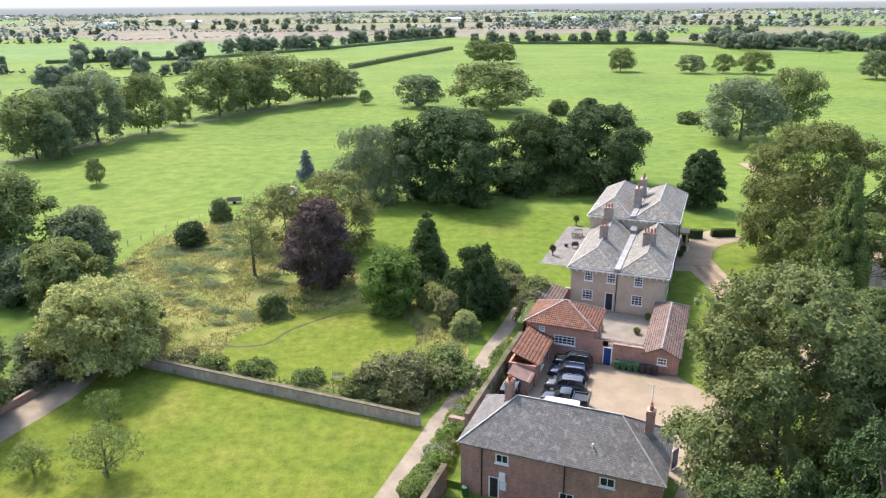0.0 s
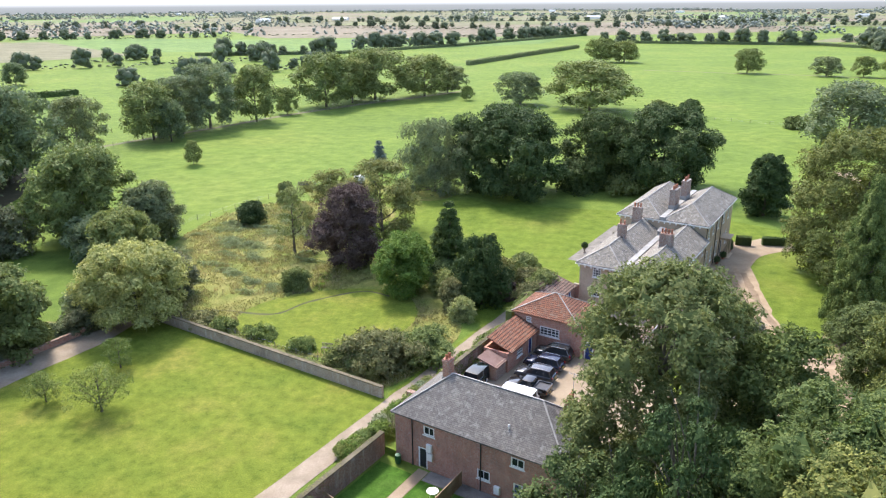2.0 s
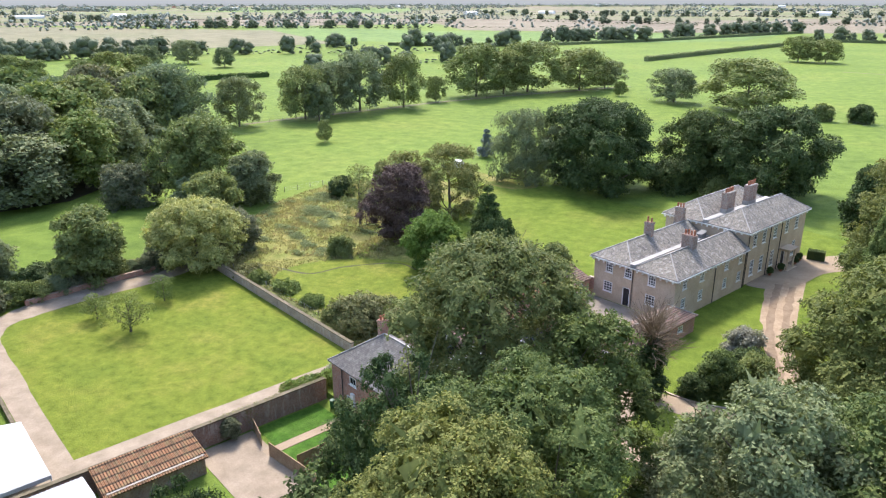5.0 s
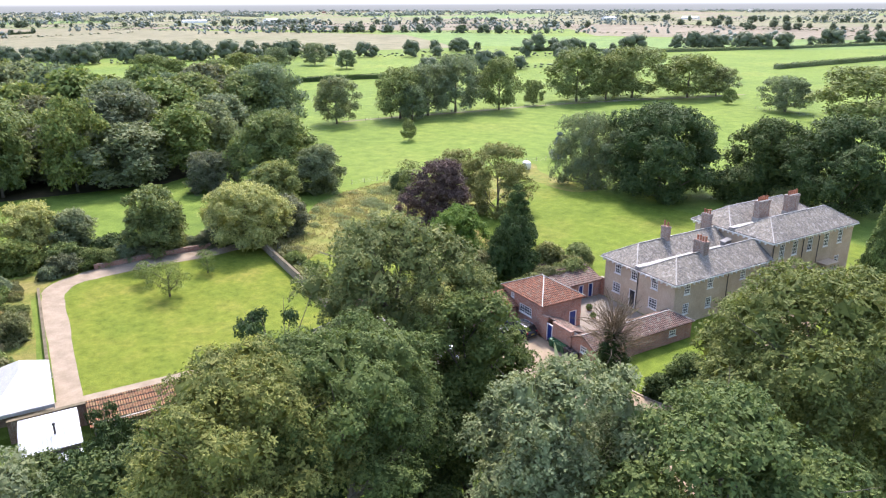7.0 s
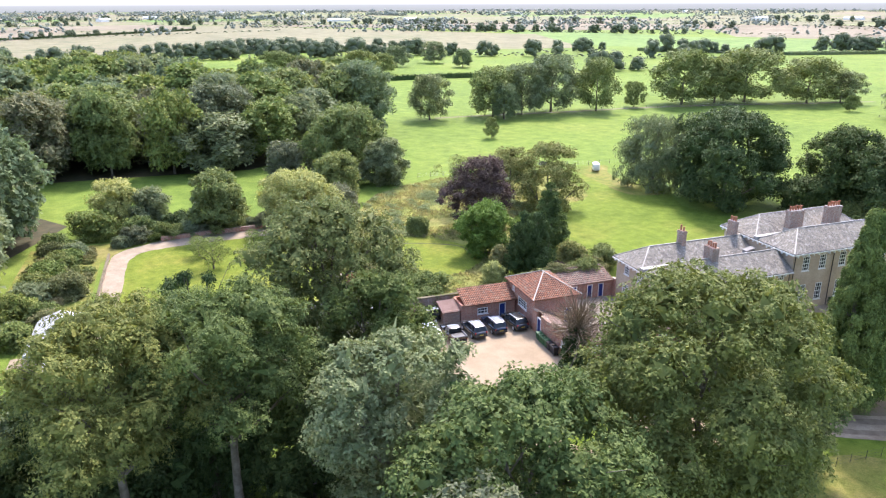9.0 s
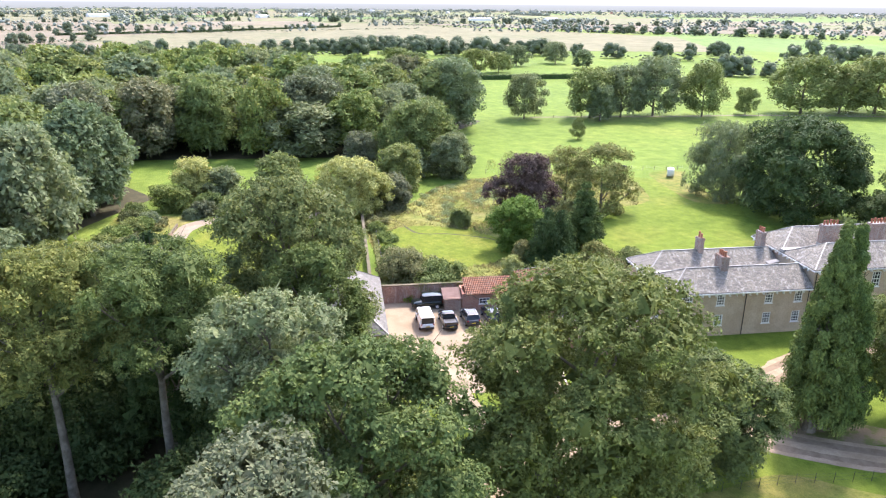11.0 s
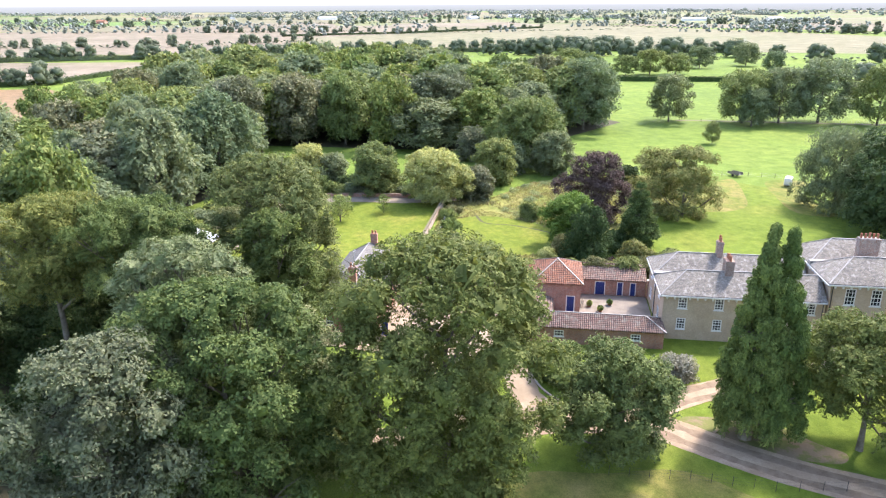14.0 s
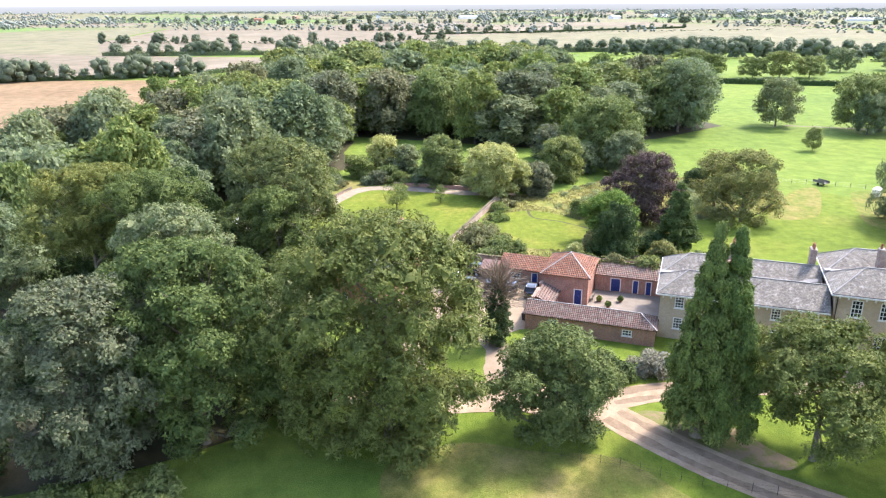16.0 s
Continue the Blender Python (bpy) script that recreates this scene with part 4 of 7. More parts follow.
# walls of the yard and garden
def garden_wall(name, pts, h, thick, material, label, cope=None):
    """A free-standing wall with a coping along a line on the estate's axes."""
    ob = thing(name, label, "wall", ESTATE.copy(), kind="structure")
    body, top = Shape(), Shape()
    for (a, b), (c, d) in zip(pts, pts[1:]):
        body.beam((a, b, h / 2 - 0.4), (c, d, h / 2 - 0.4), thick, h + 0.8)
        top.beam((a, b, h + 0.05), (c, d, h + 0.05), thick + 0.12, 0.1)
    part("wall_body", body, material, ob)
    part("coping", top, cope or M["old_brick"], ob)
    return ob


garden_wall("garden_wall", [(-67, 56.2), (-26.0, 56.2)], 1.3, 0.36, M["lime_brick"], "long weathered brick garden wall with coping", M["mossy_coping"])
garden_wall("path_edge_wall", [(-70.0, 56), (-68.9, 47), (-68.6, 38), (-67.4, 30)], 0.75, 0.3, M["brick"], "low red brick edging wall beside the garden path")
garden_wall("gate_pier_wall", [(-22.9, 56.6), (-21.1, 56.6)], 1.6, 0.45, M["brick"], "short brick wall beside the path")
garden_wall("yard_wall_west", [(-20.9, 56), (-20.9, 76.2)], 2.6, 0.4, M["patched_brick"], "tall weathered brick yard wall", M["mossy_coping"])
garden_wall("yard_wall_north", [(-12.0, 76.3), (-10.9, 76.3)], 2.95, 0.35, M["brick"], "red brick courtyard wall")
garden_wall("yard_wall_door", [(-9.7, 76.3), (-6.2, 76.3)], 2.85, 0.35, M["brick"], "red brick courtyard wall")
garden_wall("orchard_wall", [(-20.4, 48.8), (-20.4, 18.0)], 1.75, 0.4, M["patched_brick"], "old brick wall with limewash patches along the path", M["mossy_coping"])
scullery = thing("courtyard_lean_to", "low lean-to with mossy tiled roof behind the yard wall", "outbuilding", ESTATE.copy())
sc = Shape()
roof_plane(sc, [(-11.7, 79.0, 2.05), (-6.4, 79.0, 2.05), (-6.4, 76.55, 2.98), (-11.7, 76.55, 2.98)])
part("roof", sc, M["grey_tile_u"], scullery)
part("wall", wall_shape(Shape(), "y", 78.7, -11.6, -6.5, 0.0, 2.0, -0.2, [(-10.6, -9.6, 0.05, 1.9), (-8.6, -7.6, 0.8, 1.6)]), M["brick"], scullery)
open_gate = thing("open_gate", "blue planked gate standing open at the cottage corner", "gate", ESTATE @ pose(-1.4, 57.6, 0.05, 0, 0, 62))
for i in range(6):
    part("board", Shape().box(0.17 * i, 0.17 * i + 0.16, -0.02, 0.02, 0.08, 2.05), M["blue"], open_gate)
for z in (0.3, 1.0, 1.7):
    part("rail", Shape().box(0.0, 1.01, 0.02, 0.06, z, z + 0.12), M["blue"], open_gate)
part("post", Shape().box(-0.14, -0.01, -0.07, 0.07, 0.0, 2.15), M["white"], open_gate)
garden_wall("courtyard_wall", [(-18.9, 92.3), (A0 + 0.1, 92.3)], 2.6, 0.3, M["brick"], "red brick wall closing the courtyard corner")
gate = thing("yard_door", "blue planked door with white frame in the yard wall", "door", ESTATE.copy())
door(gate, "y", 76.14, 0.3, -10.85, -9.75, 0.05, 2.35, M["blue"])
sheet("courtyard", [(-18.6, 76.5), (-6.2, 76.5), (-6.2, 92.1), (-18.6, 92.1)], 0.05, M["court"], "paved stone courtyard", "courtyard", estate=True)

# ---- trees ----
def profile(kind, s):
    """The crown's half width at a share s of its height, 0 to 1."""
    if kind == "cone":
        return np.clip(1.02 * (1 - s) ** 0.85 + 0.03, 0, 1) * np.clip(0.55 + 4 * s, 0, 1)
    if kind == "flame":
        return np.clip(1 - s ** 1.45, 0.03, 1) * np.clip(0.74 + 1.4 * s, 0, 1)
    if kind == "egg":
        return np.sqrt(np.clip(1 - (np.abs(s - 0.55) / np.where(s > 0.55, 0.47, 0.68)) ** 2.3, 0.02, 1))
    if kind == "column":
        return np.clip(np.sqrt(np.clip(1 - (s * 0.97) ** 2.6, 0, 1)), 0, 1) * np.clip(0.6 + 3 * s, 0, 1)
    if kind == "flat":
        return np.sqrt(np.clip(1 - (1.55 * s - 0.62) ** 2, 0.02, 1))
    return np.sqrt(np.clip(1 - (1.75 * s - 0.75) ** 2, 0.03, 1))


def ico(level):
    """Corners and faces of a unit sphere of triangles."""
    bm = bmesh.new()
    bmesh.ops.create_icosphere(bm, subdivisions=level, radius=1.0)
    out = np.array([v.co[:] for v in bm.verts]), np.array([[v.index for v in f.verts] for f in bm.faces])
    bm.free()
    return out


ICO = {k: ico(k) for k in (1, 2)}


def lumps(cen, rad, level, flat, rng, rough=0.22):
    """Uneven leafy masses round the given centres, as corners and triangles."""
    v, f = ICO[level]
    n, m = len(rad), len(v)
    k = rad[:, None] * (1 + rng.normal(0, rough * 0.55, (n, m)) + rough * np.sin(3.1 * v[None, :, 0] + 2.3 * v[None, :, 2] + rng.uniform(0, 6.3, (n, 1))))
    verts = cen[:, None, :] + v[None] * k[..., None] * flat
    faces = f[None] + (np.arange(n) * m)[:, None, None]
    return verts.reshape(-1, 3), faces.reshape(-1, 3)


def triangle_mesh(name, verts, faces, material):
    me = bpy.data.meshes.new(name)
    me.vertices.add(len(verts))
    me.vertices.foreach_set("co", verts.astype(np.float32).ravel())
    me.loops.add(faces.size)
    me.loops.foreach_set("vertex_index", faces.astype(np.int32).ravel())
    me.polygons.add(len(faces))
    me.polygons.foreach_set("loop_start", np.arange(0, faces.size, 3, dtype=np.int32))
    me.update(calc_edges=True)
    me.materials.append(material)
    return me


def crown_mesh(name, h, r, z0, kind, leaf, cover, material, seed, lobe=0.26, droop=0.0, ragged=1.0, core=0.62, few=1.0, gaps=0.04):
    """A crown of many leaves: limbs carry rounded masses, these carry flat sprays, with gaps and an uneven outline."""
    rng = np.random.default_rng(seed)
    hc = h - z0
    tall = hc / (2 * r)
    broad = kind in ("round", "flat", "egg")
    n_lobe = int(np.clip((2.9 if broad else 2.8) * tall ** 0.7 / lobe ** 2, 12, 140))
    n_lobe = max(5, int(n_lobe * few))
    k = np.arange(n_lobe)
    s = (k + 0.5) / n_lobe
    s = np.clip(s + rng.normal(0, 0.03, n_lobe), 0.03, 0.97)
    ang = k * 2.39996 + rng.normal(0, 0.35, n_lobe)
    if kind == "cone":
        tiers = max(6, int(hc / 1.3))
        s = (np.floor(s * tiers) + 0.5) / tiers
    wave = 1 + (0.10 * np.sin(2 * ang + seed) + 0.08 * np.sin(3 * ang + 1.7 * seed) + 0.06 * np.sin(9 * s + seed)) * (ragged if broad else 0.4)
    lr = lobe * r * rng.uniform(0.65, 1.3, n_lobe) * (np.clip(profile(kind, s), 0.3, 1) if not broad else 1.0)
    rad = np.clip(profile(kind, s) * r * wave * rng.uniform(0.86, 1.08, n_lobe) - lr * 0.8, 0, None)
    zz = z0 + s * hc * (1 + 0.04 * np.sin(2 * ang + 2.3 * seed) * broad)
    zz = np.minimum(zz, h - lr * 1.05)
    zz = np.maximum(zz, z0 + lr * 0.3)
    cen = np.stack([rad * np.cos(ang), rad * np.sin(ang), zz], 1)
    stay = rng.random(n_lobe) > gaps
    cen, lr = cen[stay], lr[stay]
    if broad:
        cen = np.concatenate([cen, [[0, 0, z0 + hc * 0.55], [0, 0, h - lobe * r * 0.9]]])
        lr = np.concatenate([lr, [r * 0.5, lobe * r]])
    limb_tips = cen.copy()
    if core > 0.5:
        levels = (0.22, 0.42, 0.62) if broad else (0.12, 0.27, 0.42, 0.57, 0.72)
        cen = np.concatenate([cen, [[0, 0, z0 + hc * q] for q in levels]])
        lr = np.concatenate([lr, [float(profile(kind, np.array(q))) * r * 0.5 for q in levels]])
    n_lobe = len(lr)
    flat = np.array((1, 1, 0.74 if broad else 0.85))
    # the sprays' seats, spread evenly over each mass; those inside another mass fall away
    seats = 46
    own = np.repeat(np.arange(n_lobe), seats)
    n_sub = len(own)
    i = np.tile(np.arange(seats), n_lobe) + rng.uniform(-0.3, 0.3, n_sub)
    up = 1 - 2 * (i + 0.5) / seats
    turn = i * 2.39996 + np.repeat(rng.uniform(0, 6.3, n_lobe), seats)
    side = np.sqrt(np.clip(1 - up * up, 0, 1))
    d = np.stack([side * np.cos(turn), side * np.sin(turn), up], 1)
    seat = cen[own] + d * (lr[own] * rng.uniform(0.66, 0.94 + 0.10 * ragged, n_sub))[:, None] * flat
    sr = np.clip(lr[own] * rng.uniform(0.2, 0.34, n_sub), leaf * 1.1, None)
    keep = d[:, 2] > rng.uniform(-1.1, -0.35, n_sub)
    for here, (c, q) in enumerate(zip(cen, lr)):
        e = (seat - c) / flat
        keep &= (own == here) | ((e * e).sum(1) > (q * 0.84) ** 2)
    keep &= seat[:, 2] > z0 * 0.6
    seat, d, sr = seat[keep], d[keep], sr[keep]
    # leaves on the seats
    long = np.array((0.75, 0.75, 1.5)) if droop else np.array((1, 1, 0.62))
    area = float(np.sum(sr ** 2)) * 2 * math.pi * 0.62
    n_spray = max(20, int(0.7 * cover * area / (leaf * leaf * 0.43) / 4))
    pick = rng.choice(len(sr), n_spray, p=sr ** 2 / np.sum(sr ** 2))
    axis = d[pick] * 0.6 + (0, 0, 0.55)
    e = rng.normal(size=(n_spray, 3)) * 0.7 + axis
    e /= np.linalg.norm(e, axis=1)[:, None]
    pos = seat[pick] + e * (sr[pick] * rng.uniform(0.8, 1.08 + 0.12 * ragged, n_spray))[:, None] * long
    sn = e * 0.85 + (0, 0, 0.35 if not droop else -0.1)
    n = n_spray * 4
    sn4 = np.repeat(sn, 4, 0)
    nor = sn4 + rng.normal(0, 0.34, (n, 3))
    nor /= np.linalg.norm(nor, axis=1)[:, None]
    t = rng.normal(size=(n, 3))
    if droop:
        t = t * 0.4 + (0, 0, -1.0)
    t -= sn4 * (t * sn4).sum(1)[:, None]
    t /= np.linalg.norm(t, axis=1)[:, None] + 1e-9
    p = np.repeat(pos, 4, 0) + t * leaf * rng.uniform(0.3, 1.3, n)[:, None]
    if droop:
        p[:, 2] -= np.abs(rng.normal(0, droop, n)) * leaf * 5
    b = np.cross(nor, t)
    b /= np.linalg.norm(b, axis=1)[:, None] + 1e-9
    size = (leaf * rng.uniform(0.6, 1.25, n))[:, None]
    wide = 0.40 if not droop else 0.28
    verts = np.stack([p - t * size * 0.5 - nor * size * 0.06, p + t * size * 0.5 + b * size * wide, p + t * size * 0.6 - b * size * wide], 1).reshape(-1, 3)
    faces = np.arange(len(verts)).reshape(-1, 3)
    # the dense inside of each mass: broad overlapping leaf sprays
    if core > 0.3:
        deep = np.repeat(np.arange(n_lobe), 58 if core > 0.5 else 24)
        e = rng.normal(size=(len(deep), 3))
        e /= np.linalg.norm(e, axis=1)[:, None]
        q = cen[deep] + e * (lr[deep] * rng.uniform(0.36, 0.7, len(deep)))[:, None] * flat
        q[:, 2] = np.maximum(q[:, 2], 0.1)
        x, y = rng.normal(size=(2, len(deep), 3)) * np.minimum(lr[deep] * 0.24, 0.4 if leaf < 0.4 else 0.7)[None, :, None]
        x, y = x - 0.8 * e * (x * e).sum(1)[:, None], y - 0.8 * e * (y * e).sum(1)[:, None]
        faces = np.concatenate([faces, np.arange(3 * len(deep)).reshape(-1, 3) + len(verts)])
        verts = np.concatenate([verts, np.stack([q + x, q + y, q - x - y], 1).reshape(-1, 3)])
    return triangle_mesh(name, verts, faces, material), limb_tips


def trunk_mesh(name, h, r, z0, thick, cen, seed, limbs=7, sides=8, lean=0.03):
    """A tapered trunk with root flare and limbs that reach into the crown."""
    rng = random.Random(seed)
    s = Shape()
    top = z0 + (h - z0) * 0.62
    pts = [Vector((0, 0, -0.9)), Vector((0, 0, 0.35))]
    n = 6
    for i in range(1, n + 1):
        q = i / n
        pts.append(Vector((rng.uniform(-1, 1) * lean * r * q, rng.uniform(-1, 1) * lean * r * q, 0.35 + (top - 0.35) * q)))
    s.tube(pts, [thick * 1.7, thick * 1.1] + [thick * (1 - 0.75 * i / n) for i in range(1, n + 1)], sides)
    order = sorted(range(len(cen)), key=lambda i: rng.random())[:limbs]
    for i in order:
        c = Vector(cen[i])
        start_z = min(max(z0 * rng.uniform(0.7, 1.1), c.z - (c.xy.length) * 0.9), top * 0.95)
        a = Vector((0, 0, start_z))
        m = a.lerp(c, 0.5) + Vector((rng.uniform(-0.4, 0.4), rng.uniform(-0.4, 0.4), -0.06 * c.xy.length))
        w = thick * (0.5 - 0.3 * start_z / h)
        s.tube([a, m, c], [w, w * 0.6, w * 0.22], max(5, sides - 2))
        for _ in range(2):
            e = c + Vector((rng.uniform(-1, 1), rng.uniform(-1, 1), rng.uniform(0, 0.8))) * 0.3 * r
            s.tube([m, m.lerp(e, 0.6) + Vector((0, 0, 0.2)), e], [w * 0.45, w * 0.25, w * 0.08], 5)
    return smooth(s.mesh(name, M["bark"]))


def build_tree(label, category, h, r, z0, kind, leaf, cover, material, seed, thick=None, limbs=7, name="tree", group="", sides=8, **more):
    """A tree as an empty with a trunk and a crown."""
    ob = thing(name, label, category, group=group)
    me, cen = crown_mesh("crown", h, r, z0, kind, leaf, cover, material, seed, **more)
    part("crown", me, material, ob)
    part("trunk", trunk_mesh("trunk", h, r, z0, thick or (0.03 * h * 0.55 + 0.06), cen, seed, limbs, sides), M["bark"], ob)
    return ob


def place(ob, x, y, turn=0.0, k=1.0, kz=1.0):
    ob.matrix_basis = pose(x, y, 0, 0, 0, turn) @ Matrix.Diagonal((k, k, k * kz, 1))
    return ob


def again(ob, x, y, turn, k, kz=1.0, label="", group=""):
    """Another tree of the same growth."""
    c = copy_thing(ob, Matrix())
    place(c, x, y, turn, k, kz)
    return tagged(c, label, group=group)


# the tall trees that the path of the camera passes
NEAR = [
    # label, x, y, height, radius, crown base, shape, leaf, cover, material, more
    ("tall sycamore with layered green crown beside the yard", 20.9, 42.7, 24.6, 7.3, 5.0, "round", 0.23, 0.95, "leaf_layered", dict(lobe=0.2, ragged=1.6, gaps=0.16, core=0.6)),
    ("tall pale grey-green ash tree in the wood edge", 40.3, 36.0, 21.6, 5.6, 9.0, "round", 0.21, 0.9, "leaf_ash", dict(lobe=0.22, gaps=0.1)),
    ("broad green sycamore at the wood edge", 48.3, 39.4, 20.6, 8.2, 1.5, "round", 0.25, 1.0, "leaf_sycamore", dict(lobe=0.19, gaps=0.08)),
    ("great spreading oak beside the drive", 48.8, 56.9, 22.8, 8.9, 1.2, "egg", 0.24, 0.95, "leaf_great_oak", dict(lobe=0.2, ragged=1.0, gaps=0.0, core=0.7, few=1.3)),
    ("compact round dark oak on the lawn", 47.2, 72.8, 11.2, 5.9, 1.0, "round", 0.23, 1.05, "leaf_round_oak", dict(lobe=0.22)),
    ("grey-green sycamore with seed clusters", 53.0, 31.5, 18.7, 6.6, 2.0, "round", 0.25, 1.01, "leaf_pale", dict(lobe=0.23)),
    ("yellowing beech in the dark wood", 29.6, 22.2, 23.2, 5.8, 13.6, "round", 0.16, 0.9, "leaf_beech", dict(lobe=0.22, ragged=1.4, gaps=0.08)),
    ("tall green sycamore in the dark wood", 29.6, 29.6, 22.6, 5.9, 14.4, "flat", 0.16, 0.9, "leaf_sycamore", dict(lobe=0.24, ragged=1.4, gaps=0.1)),
    ("broad pale green lime beside the house drive", 55.0, 112.0, 23.4, 11.0, 1.5, "round", 0.32, 1.0, "leaf_great_oak", dict(lobe=0.19)),
    ("spreading chestnut tree on the drive lawn", 51.4, 95.8, 13.6, 7.2, 4.0, "round", 0.23, 0.95, "leaf_great_oak", dict(lobe=0.2, ragged=1.6, gaps=0.12)),
    ("dark spiky yew at the wood edge", 21.6, 30.6, 21.0, 5.2, 1.0, "column", 0.20, 1.1, "leaf_dark", dict(lobe=0.26, droop=0.15)),
    ("dark spreading yew at the wood edge", 18.4, 33.4, 16.5, 4.4, 0.8, "flame", 0.20, 1.1, "leaf_dark", dict(lobe=0.26, droop=0.12)),
    ("dark yew behind the cottage gardens", 15.5, 35.0, 14.5, 4.2, 0.6, "column", 0.22, 1.0, "leaf_dark", dict(lobe=0.34)),
    ("tall dark yew in the wood", 28.5, 36.0, 17.0, 4.2, 1.0, "column", 0.22, 1.0, "leaf_dark", dict(lobe=0.34)),
    ("pale grey-green ash under the taller trees", 37.0, 44.4, 12.6, 4.8, 1.0, "round", 0.22, 1.0, "leaf_ash", dict(lobe=0.24)),
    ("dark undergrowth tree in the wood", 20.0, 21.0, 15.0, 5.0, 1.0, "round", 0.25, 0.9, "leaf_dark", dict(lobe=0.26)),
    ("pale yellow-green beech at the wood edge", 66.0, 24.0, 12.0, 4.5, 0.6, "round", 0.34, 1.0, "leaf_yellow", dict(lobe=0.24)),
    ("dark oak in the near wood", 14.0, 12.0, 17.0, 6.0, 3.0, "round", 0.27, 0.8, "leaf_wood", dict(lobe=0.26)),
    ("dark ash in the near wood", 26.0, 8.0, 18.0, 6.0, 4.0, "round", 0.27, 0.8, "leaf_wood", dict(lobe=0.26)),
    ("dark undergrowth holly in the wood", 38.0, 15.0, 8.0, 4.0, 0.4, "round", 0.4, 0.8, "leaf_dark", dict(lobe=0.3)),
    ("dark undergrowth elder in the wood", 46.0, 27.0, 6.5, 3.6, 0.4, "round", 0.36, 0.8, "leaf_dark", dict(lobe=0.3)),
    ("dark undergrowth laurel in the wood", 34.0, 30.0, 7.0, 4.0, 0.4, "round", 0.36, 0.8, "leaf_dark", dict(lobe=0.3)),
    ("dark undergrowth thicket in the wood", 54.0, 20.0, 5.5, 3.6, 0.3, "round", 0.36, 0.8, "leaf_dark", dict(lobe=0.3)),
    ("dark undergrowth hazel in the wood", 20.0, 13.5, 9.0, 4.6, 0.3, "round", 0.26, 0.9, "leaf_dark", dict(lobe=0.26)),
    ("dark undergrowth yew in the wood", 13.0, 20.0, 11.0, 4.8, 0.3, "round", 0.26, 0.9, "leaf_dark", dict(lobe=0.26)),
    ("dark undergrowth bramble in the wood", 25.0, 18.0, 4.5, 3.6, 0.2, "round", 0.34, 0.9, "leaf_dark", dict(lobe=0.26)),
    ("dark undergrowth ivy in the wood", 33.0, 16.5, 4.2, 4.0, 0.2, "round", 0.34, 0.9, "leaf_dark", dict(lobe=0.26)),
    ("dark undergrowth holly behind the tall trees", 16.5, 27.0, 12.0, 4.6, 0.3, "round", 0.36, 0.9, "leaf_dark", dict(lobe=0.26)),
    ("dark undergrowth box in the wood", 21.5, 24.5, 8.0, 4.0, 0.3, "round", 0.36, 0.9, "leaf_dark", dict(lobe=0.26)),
    ("dark spreading yew beside the shed roofs", 8.6, 24.4, 11.4, 3.8, 0.5, "column", 0.2, 1.1, "leaf_dark", dict(lobe=0.3, droop=0.14)),
    ("bushy oak beside the shed roofs", 5.0, 20.0, 8.0, 4.0, 0.6, "round", 0.24, 0.9, "leaf_dark", dict(lobe=0.28)),
    ("dense dark green sycamore beside the yard", 28.4, 43.0, 20.2, 4.9, 2.0, "round", 0.23, 1.0, "leaf_sycamore", dict(lobe=0.24, ragged=1.3)),
]
for i, (label, x, y, h, r, z0, kind, leaf, cover, mat, more) in enumerate(NEAR):
    place(build_tree(label, "tree", h, r, z0, kind, leaf, cover, M[mat], 100 + i, limbs=10, sides=10, **more), x, y, 40 * i)

# the twin cypress
for x, y, h in ((47.6, 88.3, 21.4), (47.4, 86.5, 21.8)):
    place(build_tree("tall green cypress with drooping feathery sprays", "conifer", h, 3.7, 1.2, "flame", 0.25, 1.8, M["leaf_thuja"], int(h * 10), lobe=0.21, droop=0.3, thick=0.55, name="cypress", group="twin cypresses"), x, y)

